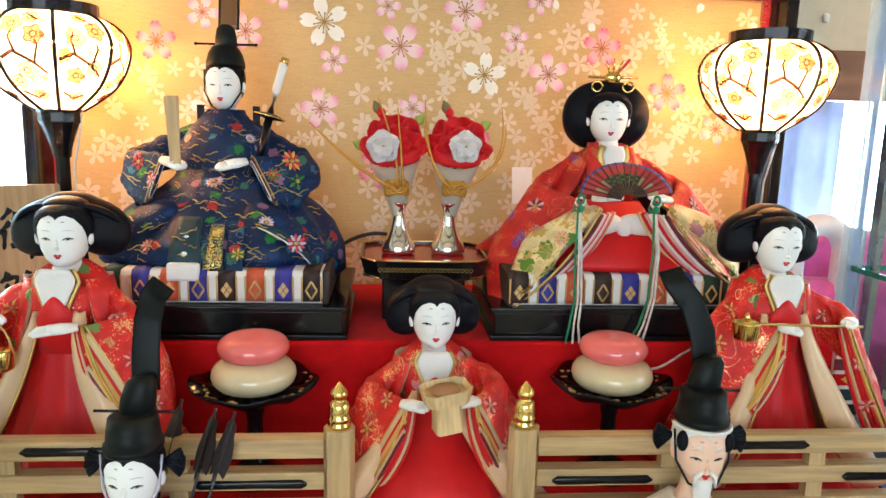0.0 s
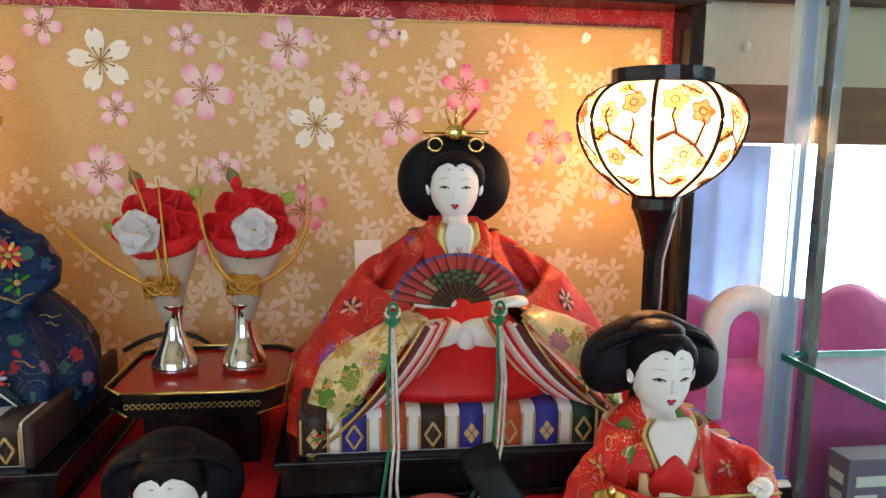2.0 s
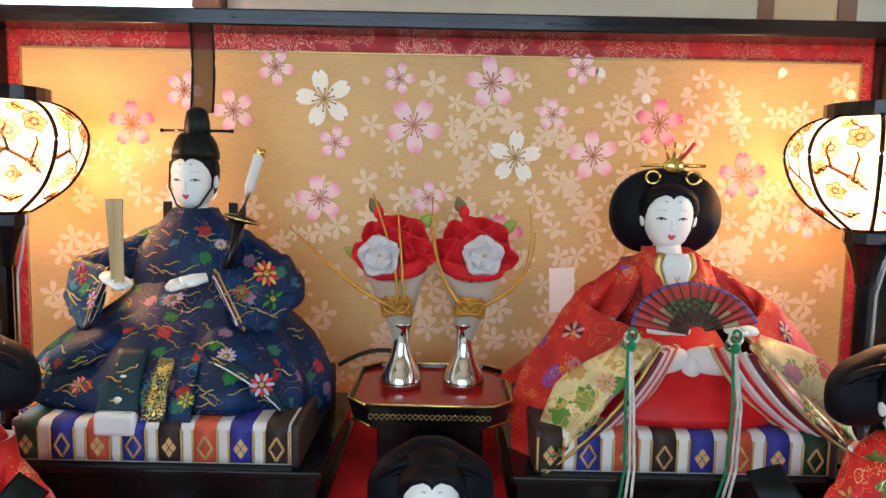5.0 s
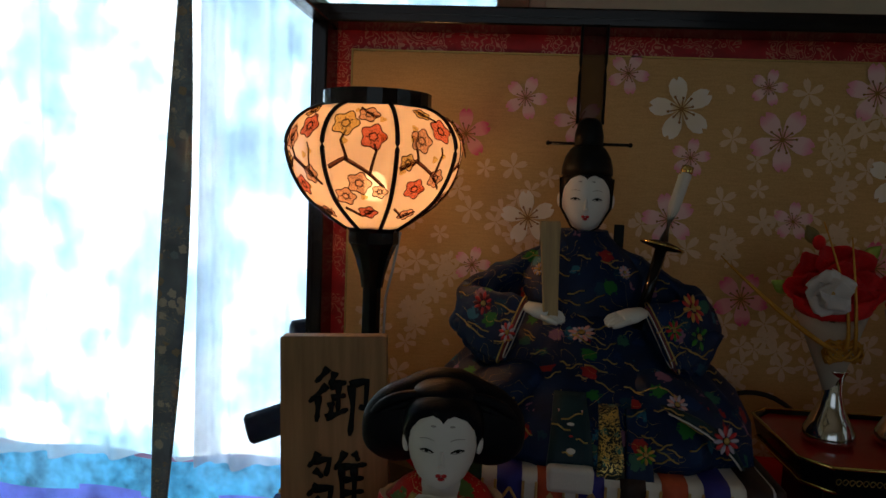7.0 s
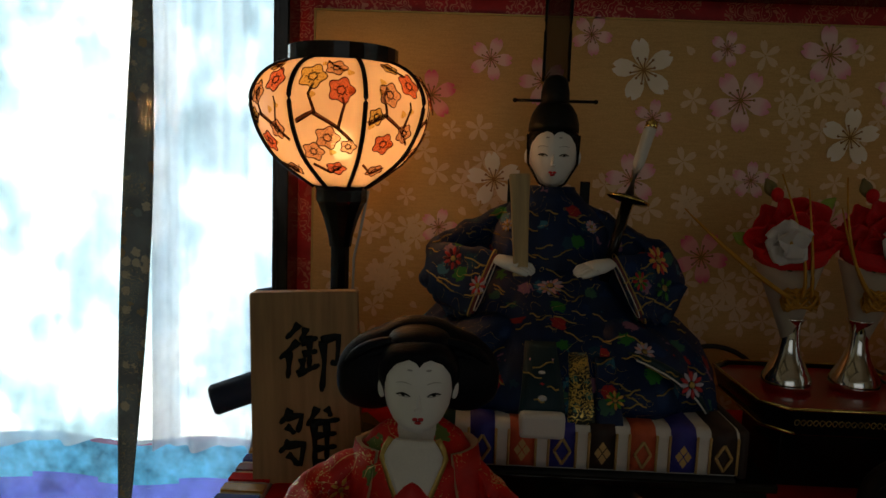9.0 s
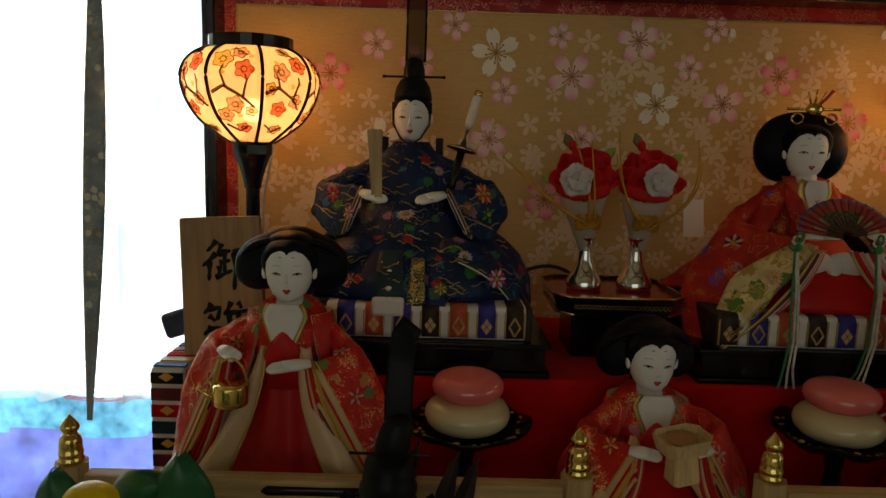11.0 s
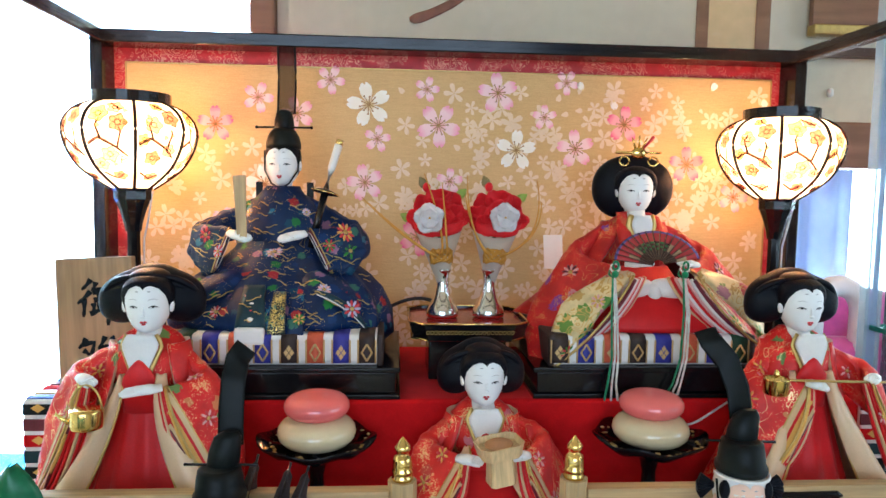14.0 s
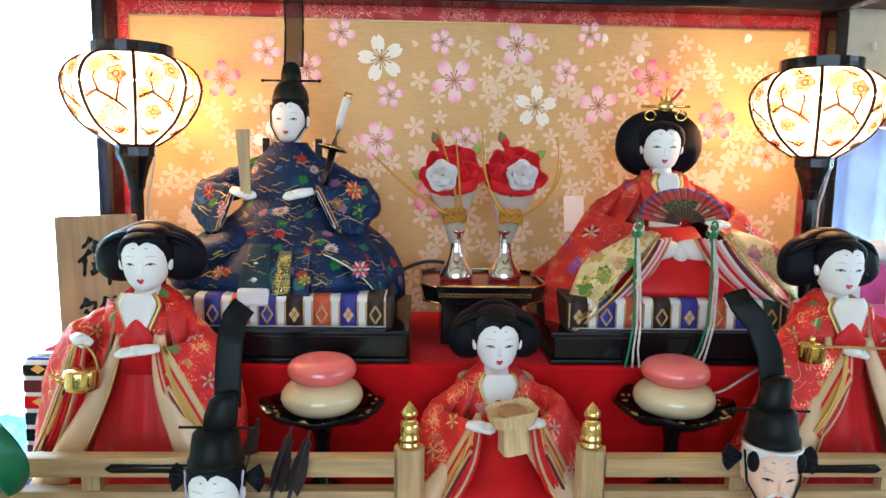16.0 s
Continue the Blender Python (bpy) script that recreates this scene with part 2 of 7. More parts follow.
FELT = cloth("red_felt", (0.60, 0.007, 0.009), 0.9, 1500, 0.22, 0.04, spec=0.10)
WHITE = plain("doll_white", (0.86, 0.86, 0.85), 0.42, 0, 0.05, 30, 0.02)
SKIN = plain("painted_peach", (0.84, 0.56, 0.42), 0.45, 0, 0.08, 30, 0.03)
HAIR = plain("black_silk_hair", (0.003, 0.004, 0.008), 0.42, 0, 0.3, 90, 0.45, spec=0.16, stretch=(1, 1, 7))
INK = plain("dark_paint", (0.006, 0.008, 0.008), 0.42, 0, 0.2, 50, 0, spec=0.16)
GREYINK = plain("soft_grey_paint", (0.42, 0.40, 0.40), 0.5, 0, 0.2, 50, 0)
LIP = plain("red_paint", (0.60, 0.03, 0.04), 0.35, 0, 0.1, 50, 0)
HAKAMA = cloth("red_silk_hakama", (0.62, 0.007, 0.010), 0.48, 1700, 0.2, 0.04, spec=0.35)
KIMONO = brocade("red_brocade", (0.70, 0.014, 0.010), (0.92, 0.66, 0.32), 60, 0.14, ((0.60, 0.06, 0.04), (0.66, 0.20, 0.24), (0.60, 0.20, 0.06), (0.14, 0.22, 0.05), (0.66, 0.06, 0.03)), 62, 0.40, flecks=0.12, sheen=0.04, dense=0.62)
ROBE = brocade("scarlet_robe_brocade", (0.58, 0.012, 0.009), (0.74, 0.36, 0.12), 80, 0.16, ((0.52, 0.10, 0.04), (0.56, 0.20, 0.26), (0.26, 0.05, 0.34), (0.56, 0.04, 0.02)), 48, 0.36, flecks=0.05, sheen=0.03, dense=0.66)
NAVY = brocade("navy_brocade", (0.002, 0.019, 0.078), (0.88, 0.62, 0.18), 80, 0.08,
               ((0.36, 0.020, 0.025), (0.02, 0.18, 0.035), (0.03, 0.16, 0.26), (0.30, 0.14, 0.24), (0.005, 0.03, 0.12), (0.006, 0.05, 0.10), (0.04, 0.14, 0.10)), 78, 0.52, flecks=0.0, sheen=0.0, dense=0.42, spec=0.3)
CREAM = cloth("cream_silk_lining", (0.66, 0.46, 0.24), 0.45, 1600, 0.15, 0.3)
CREAMB = brocade("cream_gold_brocade", (0.70, 0.54, 0.27), (0.60, 0.36, 0.10), 120, 1.0, ((0.10, 0.22, 0.02), (0.50, 0.05, 0.04), (0.46, 0.26, 0.06), (0.20, 0.26, 0.04), (0.42, 0.16, 0.20)), 55, 0.54, dense=0.15)
OCHRE = cloth("ochre_silk", (0.72, 0.40, 0.08), 0.45, 1600, 0.15, 0.3)
TAN = cloth("tan_satin_lining", (0.72, 0.50, 0.30), 0.36, 1500, 0.10, 0.1, spec=0.5)
PINK = cloth("pink_silk", (0.74, 0.38, 0.36), 0.5, 1600, 0.12, 0.3)
WHITESILK = cloth("white_silk", (0.80, 0.77, 0.74), 0.5, 1700, 0.08, 0.2)
MAROON = cloth("dark_maroon_silk", (0.14, 0.008, 0.02), 0.5, 1600, 0.2, 0.3)
GREENSILK = cloth("dark_teal_silk", (0.008, 0.036, 0.05), 0.5, 1500, 0.2, 0.05)
LEAFSILK = cloth("leaf_green_silk", (0.05, 0.26, 0.03), 0.5, 1500, 0.3, 0.1)
GOLDDARK = brocade("dark_gold_brocade", (0.020, 0.030, 0.022), (0.86, 0.62, 0.18), 220, 0.9, ((0.05, 0.20, 0.16), (0.30, 0.20, 0.06)), 160, 0.5, flecks=0.9)
GREENCORD = cloth("green_cord", (0.01, 0.22, 0.08), 0.55, 2500, 0.2, 0.3)
LILAC = cloth("pale_lilac_silk", (0.52, 0.48, 0.62), 0.5, 1600, 0.12, 0.3)
PALEWOOD = wood("pale_cypress_wood", (0.54, 0.37, 0.18), 0.5, "X")
PALEWOODZ = wood("pale_cypress_upright", (0.56, 0.39, 0.19), 0.5, "Z")
STANDWOOD = wood("new_cypress_wood", (0.74, 0.54, 0.28), 0.5, "Z")
SIGNWOOD = wood("sign_wood", (0.44, 0.27, 0.13), 0.6, "Z", 0.7)
DARKWOOD = wood("dark_stained_wood", (0.10, 0.052, 0.030), 0.5, "X", 0.3)
BROWNWOOD = wood("brown_wall_timber", (0.26, 0.13, 0.07), 0.55, "X", 0.3)
PLASTER = plain("beige_sand_plaster", (0.66, 0.58, 0.44), 0.9, 0, 0.1, 12, 0.4)
CEIL = wood("ceiling_boards", (0.50, 0.36, 0.22), 0.6, "X", 0.15)
TATAMI = wood("woven_straw_mat", (0.48, 0.40, 0.20), 0.8, "Y", 0.6)
GOLDPAPER = gold_paper("gold_screen_paper")
REDBROCADE = brocade("red_border_brocade", (0.42, 0.012, 0.022), (0.58, 0.20, 0.14), 190, 1.5, ((0.48, 0.05, 0.05), (0.46, 0.07, 0.06), (0.42, 0.012, 0.022)), 70, 0.40)
BLOSSOM_PINK = petal_print("printed_pink", (0.86, 0.40, 0.40), (0.91, 0.66, 0.68), (0.85, 0.34, 0.50))
BLOSSOM_HOT = petal_print("printed_rose", (0.80, 0.30, 0.16), (0.88, 0.42, 0.46), (0.78, 0.13, 0.27))
BLOSSOM_WHITE = petal_print("printed_white", (0.74, 0.56, 0.24), (0.90, 0.87, 0.76), (0.92, 0.90, 0.84))
STAMEN = plain("printed_gold", (0.34, 0.17, 0.03), 0.4, 0.0, 0.2, 80, 0)
BLOSSOM_FAINT = plain("printed_faint", (0.78, 0.61, 0.41), 0.5, 0.0, 0.10, 60, 0)
MOCHI_RED = plain("pink_glazed_plaster", (0.80, 0.16, 0.15), 0.08, 0, 0.05, 20, 0.0, 0.9)
MOCHI_WHITE = plain("cream_glazed_plaster", (0.74, 0.60, 0.36), 0.08, 0, 0.06, 20, 0.0, 0.9)
LAMPPAPER = paper("lantern_paper", (0.66, 0.55, 0.46), 0.56, 0.72, 0.06)
FLOWER_RED = tint("lantern_red_print", (0.86, 0.28, 0.20))
FLOWER_PINK = tint("lantern_pink_print", (0.94, 0.62, 0.46))
FLOWER_YELLOW = tint("lantern_yellow_print", (0.94, 0.76, 0.30))
FLOWER_BROWN = tint("lantern_brown_print", (0.32, 0.17, 0.11))
BULB = glow("bulb_glow", ((0.3, (1.0, 0.62, 0.26)), (0.7, (1.0, 0.70, 0.34))), 40)
PETALRED = cloth("red_silk_petal", (0.68, 0.007, 0.012), 0.6, 1500, 0.35, 0.05)
PETALWHITE = paper("white_silk_petal", (0.90, 0.86, 0.87), 0.0, 0.35)
CONEPAPER = paper("white_tissue", (0.84, 0.76, 0.66), 0.22, 0.5)
LEAF = plain("green_silk_leaf", (0.005, 0.12, 0.045), 0.34, 0, 0.3, 60, 0.2)
TWIG = plain("olive_leaf", (0.22, 0.16, 0.04), 0.5, 0, 0.3, 60, 0.2)
LEAFLIGHT = plain("yellow_green_leaf", (0.30, 0.42, 0.05), 0.5, 0, 0.3, 60, 0.2)
FRUIT = plain("yellow_fruit", (0.80, 0.56, 0.01), 0.4, 0, 0.1, 90, 0.3)
GAUZE = paper("black_gauze", (0.03, 0.02, 0.02), 0.45, 0.3)
GLASS = glassy("case_glass", 0.002, slant=0.03)
THICKGLASS = glassy("showcase_glass", 0.006, (0.93, 0.98, 0.96), slant=0.06)
GLASSEDGE = plain("green_glass_edge", (0.05, 0.30, 0.25), 0.1, 0, 0.2, 30, 0, 0.8)
PALEGLASS = paper("pale_glass_edge", (0.62, 0.74, 0.80), 0.55, 0.5)
REFLECTGREY = plain("grey_reflection_strip", (0.35, 0.38, 0.40), 0.25, 0.8, 0.15, 40, 0.03)
LACE = paper("white_lace_curtain", (0.80, 0.86, 0.95), 0.55, 0.75, 0.3, 9)
OUTDOOR = glow("outdoor_light", ((0.38, (0.10, 0.24, 0.30)), (0.46, (0.30, 0.58, 0.74)), (0.53, (0.84, 0.98, 1.0)), (0.7, (1.0, 1.0, 0.98))), 60.0, 5.0, (1, 1, 0.8))
LACEFOLD = paper("lilac_white_lace", (0.82, 0.85, 0.99), 0.46, 0.80, 0.25, 12)
FROST = glow("bright_window", ((0.3, (0.80, 0.92, 1.0)), (0.7, (1.0, 1.0, 1.0))), 13.0, 2)
WHITEPAPER = plain("white_paper", (0.78, 0.76, 0.72), 0.7, 0, 0.05, 40, 0.05)
LAVENDER = paper("lavender_curtain", (0.46, 0.55, 0.74), 0.06, 0.55, 0.35, 14)
MAGENTA = cloth("magenta_knit_blanket", (0.76, 0.12, 0.38), 0.9, 500, 0.3, 0.4)
CROCHET = cloth("white_crochet", (0.78, 0.78, 0.80), 0.85, 600, 0.15, 0.3)
BLUESHEER = paper("blue_sheer", (0.26, 0.70, 1.0), 0.10, 0.85, 0.70, 14)
PURPLESHEER = paper("purple_sheer", (0.48, 0.28, 0.90), 0.06, 0.85, 0.5, 9)
REDSHEER = paper("red_sheer", (0.75, 0.15, 0.22), 0.10, 0.85, 0.3, 9)
DARKFOAM = plain("dark_blue_foam", (0.015, 0.035, 0.09), 0.7, 0, 0.4, 300, 0.5)
CABLE = plain("black_cable", (0.012, 0.012, 0.012), 0.45, 0, 0.2, 80, 0.05)
WHITECABLE = plain("white_cable", (0.66, 0.66, 0.66), 0.45, 0, 0.1, 80, 0.05)
ROPE = brocade("twisted_white_cord", (0.76, 0.72, 0.66), (0.55, 0.10, 0.06), 500, 0.8)
STRAP = brocade("woven_navy_strap", (0.26, 0.32, 0.38), (0.55, 0.52, 0.42), 300, 0.8, ((0.74, 0.70, 0.58), (0.30, 0.40, 0.46), (0.46, 0.36, 0.24)), 150, 0.60)

# ---- mesh helpers ----
V = Vector


def ell_ring(c, ru, rv, n=20, u=V((1, 0, 0)), v=V((0, 1, 0)), p=1.0, pleat=0.0, pn=0):
    out = []
    for i in range(n):
        a = 2 * math.pi * i / n
        ca, sa = math.cos(a), math.sin(a)
        k = 1 + pleat * (math.cos(pn * a) if pn >= 0 else abs((-pn * i / n) % 1.0 - 0.5) * 4 - 1)
        out.append(V(c) + u * (ru * k * math.copysign(abs(ca) ** p, ca)) + v * (rv * k * math.copysign(abs(sa) ** p, sa)))
    return out


def loft(bm, rings, mi=0, caps=(True, True), smooth=True, closed=True):
    rows = [[bm.verts.new(p) for p in r] for r in rings]
    n = len(rows[0])
    for a, b in zip(rows, rows[1:]):
        for i in range(n if closed else n - 1):
            j = (i + 1) % n
            f = bm.faces.new((a[i], a[j], b[j], b[i]))
            f.material_index, f.smooth = mi, smooth
    for row, on in ((list(reversed(rows[0])), caps[0]), (rows[-1], caps[1])):
        if on and closed:
            f = bm.faces.new(row)
            f.material_index = mi
    return rows


def lathe(bm, prof, n=24, mi=0, c=(0, 0, 0), caps=(True, True), smooth=True):
    return loft(bm, [ell_ring((c[0], c[1], c[2] + z), r, r, n) for r, z in prof], mi, caps, smooth)


def tube(bm, pts, r, n=8, mi=0, flat=1.0, up=V((0, 0, 1)), smooth=True):
    """A round or flattened rod along points; r is one radius or one for each point."""
    pts = [V(p) for p in pts]
    rs = r if isinstance(r, (list, tuple)) else [r] * len(pts)
    rings = []
    for i, p in enumerate(pts):
        d = (pts[min(i + 1, len(pts) - 1)] - pts[max(i - 1, 0)]).normalized()
        s = d.cross(up)
        s = s.normalized() if s.length > 1e-4 else d.cross(V((1, 0, 0))).normalized()
        rings.append(ell_ring(p, rs[i], rs[i] * flat, n, s, s.cross(d)))
    loft(bm, rings, mi, smooth=smooth)


def arc(a, b, c, n=10):
    """Points of a smooth curve from a to c, drawn towards b."""
    a, b, c = V(a), V(b), V(c)
    return [(1 - t) ** 2 * a + 2 * t * (1 - t) * b + t * t * c for t in (i / n for i in range(n + 1))]


def box(bm, x0, x1, y0, y1, z0, z1, mi=0, bev=0.0):
    vs = [bm.verts.new((x, y, z)) for x in (x0, x1) for y in (y0, y1) for z in (z0, z1)]
    fs = [bm.faces.new([vs[i] for i in q]) for q in ((0, 1, 3, 2), (4, 6, 7, 5), (0, 4, 5, 1), (2, 3, 7, 6), (0, 2, 6, 4), (1, 5, 7, 3))]
    for f in fs:
        f.material_index = mi
    if bev:
        es = list({e for f in fs for e in f.edges})
        for f in bmesh.ops.bevel(bm, geom=es, offset=bev, segments=2, profile=0.6, affect="EDGES")["faces"]:
            f.material_index = mi
            f.smooth = True
    return vs


def ball(bm, c, r, mi=0, nu=16, nv=10, m=None):
    rx, ry, rz = r if isinstance(r, tuple) else (r, r, r)
    rings = []
    for j in range(nv + 1):
        t = -math.pi / 2 + math.pi * j / nv
        k = max(math.cos(t), 0.02)
        rings.append(ell_ring((0, 0, rz * math.sin(t)), rx * k, ry * k, nu))
    for ring in rings:
        for p in ring:
            if m:
                p.xyz = m @ p
            p += V(c)
    loft(bm, rings, mi)


def sheet(bm, f, nu, nv, thick, mi=0, mi2=None, edge=None):
    """A curved cloth or plate: f(u, v) for u, v from 0 to 1, with thickness; mi2 is the back's material, edge(u, v) may name another for the front."""
    g = [[V(f(i / nu, j / nv)) for j in range(nv + 1)] for i in range(nu + 1)]
    nor = [[None] * (nv + 1) for _ in range(nu + 1)]
    for i in range(nu + 1):
        for j in range(nv + 1):
            du = g[min(i + 1, nu)][j] - g[max(i - 1, 0)][j]
            dv = g[i][min(j + 1, nv)] - g[i][max(j - 1, 0)]
            q = du.cross(dv)
            nor[i][j] = q.normalized() if q.length > 1e-12 else V((0, -1, 0))
    a = [[bm.verts.new(p) for p in row] for row in g]
    b = [[bm.verts.new(g[i][j] - nor[i][j] * thick) for j in range(nv + 1)] for i in range(nu + 1)]
    for i in range(nu):
        for j in range(nv):
            fa = bm.faces.new((a[i][j], a[i + 1][j], a[i + 1][j + 1], a[i][j + 1]))
            fb = bm.faces.new((b[i][j + 1], b[i + 1][j + 1], b[i + 1][j], b[i][j]))
            fa.material_index = edge((i + 0.5) / nu, (j + 0.5) / nv) if edge else mi
            fb.material_index = mi if mi2 is None else mi2
            fa.smooth = fb.smooth = True
    rim = [(i, 0) for i in range(nu)] + [(nu, j) for j in range(nv)] + [(i, nv) for i in range(nu, 0, -1)] + [(0, j) for j in range(nv, 0, -1)]
    for (i, j), (k, q) in zip(rim, rim[1:] + rim[:1]):
        fr = bm.faces.new((a[k][q], a[i][j], b[i][j], b[k][q]))
        fr.material_index = mi if mi2 is None else mi2


def mesh_of(name, bm, mats):
    bmesh.ops.recalc_face_normals(bm, faces=bm.faces)
    me = bpy.data.meshes.new(name)
    bm.to_mesh(me)
    bm.free()
    for m in (mats if isinstance(mats, (list, tuple)) else [mats]):
        me.materials.append(m)
    return me


def part(name, bm, mats, parent, label=""):
    ob = new(name, mesh_of(name, bm, mats))
    ob.parent = parent
    if label:
        tagged(ob, label)
    return ob


def solid(name, bm, mats, label, category="", group="", kind="", at=(0, 0, 0)):
    ob = new(name, mesh_of(name, bm, mats))
    ob.location = at
    return tagged(ob, label, category, group, kind)


def thing(name, at, label, category, group="", kind=""):
    ob = new(name)
    ob.location = at
    ob.empty_display_size = 0.01
    return tagged(ob, label, category, group, kind)


def B():
    return bmesh.new()


def setting(name, x0, x1, y0, y1, z0, z1, m, label, bev=0.0):
    bm = B()
    box(bm, x0, x1, y0, y1, z0, z1, 0, bev)
    return solid(name, bm, m, label, kind="structure")


CX = 0.037          # middle of the case
TOP, MID, LOW = 1.023, 0.925, 0.840     # tops of the three tiers
BACK = 0.783        # face of the back screen

# ---- room ----
setting("floor", -2.6, 2.6, -2.6, 2.6, -0.05, 0.0, TATAMI, "woven straw mat floor of the room")
setting("ceiling", -2.6, 2.6, -2.6, 2.6, 2.45, 2.5, CEIL, "boarded wooden ceiling of the room")
setting("wall_west", -2.6, -2.5, -2.6, 2.6, 0.0, 2.45, PLASTER, "beige plaster wall")
bm = B()
box(bm, -2.5, 2.5, -2.6, -2.5, 0.0, 0.85)
box(bm, -2.5, 2.5, -2.6, -2.5, 2.2, 2.45)
box(bm, -2.5, -1.7, -2.6, -2.5, 0.85, 2.2)
box(bm, 1.1, 2.5, -2.6, -2.5, 0.85, 2.2)
solid("wall_south", bm, PLASTER, "beige plaster wall with a wide window opening", kind="structure")
bm = B()
box(bm, 2.5, 2.6, -2.6, 0.98, 0.0, 0.85)
box(bm, 2.5, 2.6, -2.6, 0.98, 2.1, 2.45)
box(bm, 2.5, 2.6, -2.6, -1.2, 0.85, 2.1)
box(bm, 2.5, 2.6, 0.6, 0.98, 0.85, 2.1)
solid("wall_east", bm, PLASTER, "beige plaster wall with a window opening", kind="structure")
bm = B()
box(bm, -2.5, -0.2, 1.98, 2.06, 2.1, 2.45)
box(bm, -2.5, -0.2, 1.98, 2.06, 0.0, 0.12)
box(bm, -2.5, -2.2, 1.98, 2.06, 0.12, 2.1)
solid("wall_north", bm, PLASTER, "plaster wall round the curtained veranda window", kind="structure")
bm = B()
box(bm, -0.19, 0.52, 0.905, 0.975, 0.0, 2.45)
box(bm, 0.52, 2.5, 0.905, 0.975, 1.31, 2.45)
box(bm, 0.52, 2.5, 0.905, 0.975, 0.0, 0.7)
box(bm, 1.7, 2.5, 0.905, 0.975, 0.7, 1.31)
solid("wall_alcove", bm, PLASTER, "beige plaster wall behind the display case", kind="structure")
setting("wall_return", -0.19, -0.12, 0.98, 1.98, 0.0, 2.45, PLASTER, "plaster return wall beside the veranda")
setting("post_alcove", -0.222, -0.191, 0.885, 0.98, 0.0, 2.45, BROWNWOOD, "brown timber post at the wall's end", 0.003)
setting("rail_wall", 0.445, 2.5, 0.885, 0.903, 1.247, 1.31, BROWNWOOD, "brown timber rail along the plaster wall", 0.003)
setting("rail_picture", 0.525, 2.5, 0.885, 0.903, 1.398, 1.41, DARKWOOD, "thin dark picture rail on the wall", 0.001)
bm = B()
sheet(bm, lambda u, v: (-3.4 + 3.6 * u, 2.7, -0.2 + 3.0 * v), 2, 2, 0.01)
solid("backdrop_garden", bm, OUTDOOR, "bright garden light beyond the curtain", kind="structure")
bm = B()
sheet(bm, lambda u, v: (0.5 + 1.4 * u, 1.06, 0.6 + 0.8 * v), 2, 2, 0.01)
solid("backdrop_window", bm, FROST, "bright frosted daylight behind the wall opening", kind="structure")
# lace curtains on the veranda window
bm = B()
sheet(bm, lambda u, v: (-2.3 + 1.39 * u, 1.90 + 0.02 * math.sin(44 * u + 1.3 * math.sin(9 * u)) + 0.012 * math.sin(100 * u), 0.475 + 0.012 * math.sin(8 * u) + 1.675 * v), 150, 6, 0.0015)
sheet(bm, lambda u, v: (-0.955 + 0.76 * u, 1.84 + 0.03 * math.sin(30 * u + 1.5 * v) + 0.014 * math.sin(70 * u), 0.485 + 0.02 * math.sin(9 * u) + 1.665 * v), 90, 6, 0.0015, 1)
solid("curtain_lace", bm, [LACE, LACEFOLD], "sheer white lace curtains, backlit by the garden", kind="structure")
bm = B()
tube(bm, [(-2.4, 1.88, 2.16), (-0.2, 1.88, 2.16)], 0.012, 10)
solid("curtain_rail", bm, BROWNWOOD, "brown round curtain pole", kind="structure")

# ---- the display case ----
table = thing("display_table", (CX, 0.5, 0.0), "dark wooden table under the doll case", "table")
bm = B()
box(bm, -0.425, 1.05, -0.24, 0.33, 0.755, 0.80, 0, 0.004)
part("tabletop", bm, DARKWOOD, table)
leg = None
for lx in (-0.38, 1.00):
    for ly in (-0.20, 0.29):
        bm = B()
        box(bm, lx - 0.03, lx + 0.03, ly - 0.03, ly + 0.03, 0.0, 0.755, 0, 0.003)
        part("leg", bm, DARKWOOD, table)

XL, XR, YF, CTOP = -0.364, 0.438, 0.315, 1.375
case = thing("display_case", (CX, 0.55, 0.80), "black lacquered doll display case with clear glass sides", "display case")


def cpart(name, bm, m, label="", parent=None):
    """A part of the case, built in room coordinates."""
    bmesh.ops.translate(bm, verts=bm.verts, vec=(-CX, -0.55, -0.80))
    return part(name, bm, m, parent or case, label)


bm = B()
box(bm, XL - 0.006, XR + 0.006, YF - 0.01, 0.81, 0.80, 0.825, 0, 0.003)
cpart("base", bm, LACQUER)
for px, py in ((XL, 0.748), (XR - 0.013, 0.748), (XL, YF), (XR - 0.013, YF)):
    bm = B()
    box(bm, px, px + 0.013, py, py + (0.036 if py > 0.5 else 0.013), 0.825, 1.361, 0, 0.0015)
    cpart("post", bm, LACQUER)
for bx0, bx1, by0, by1 in ((XL, XR, 0.748, 0.784), (XL, XR, YF, YF + 0.014), (XL, XL + 0.014, YF + 0.014, 0.748), (XR - 0.014, XR, YF + 0.014, 0.748)):
    bm = B()
    box(bm, bx0, bx1, by0, by1, 1.361, CTOP, 0, 0.0015)
    cpart("top_rail", bm, LACQUER)
for nm, q in (("side_glass", (XL + 0.004, XL + 0.006, YF + 0.013, 0.748, 0.825, 1.361)), ("side_glass", (XR - 0.006, XR - 0.004, YF + 0.013, 0.748, 0.825, 1.361)),
              ("top_glass", (XL + 0.014, XR - 0.014, YF + 0.014, 0.748, 1.366, 1.368))):
    bm = B()
    box(bm, *q)
    pane = cpart(nm, bm, GLASS)
    pane.visible_shadow = False

# the screen at the back
bm = B()
box(bm, XL + 0.002, XR - 0.002, BACK + 0.003, 0.80, 0.825, 1.373)
screen = cpart("back_screen", bm, REDBROCADE, "gold paper screen with red brocade border and printed cherry blossoms")
PX0, PX1, PZ1 = -0.338, 0.414, 1.345


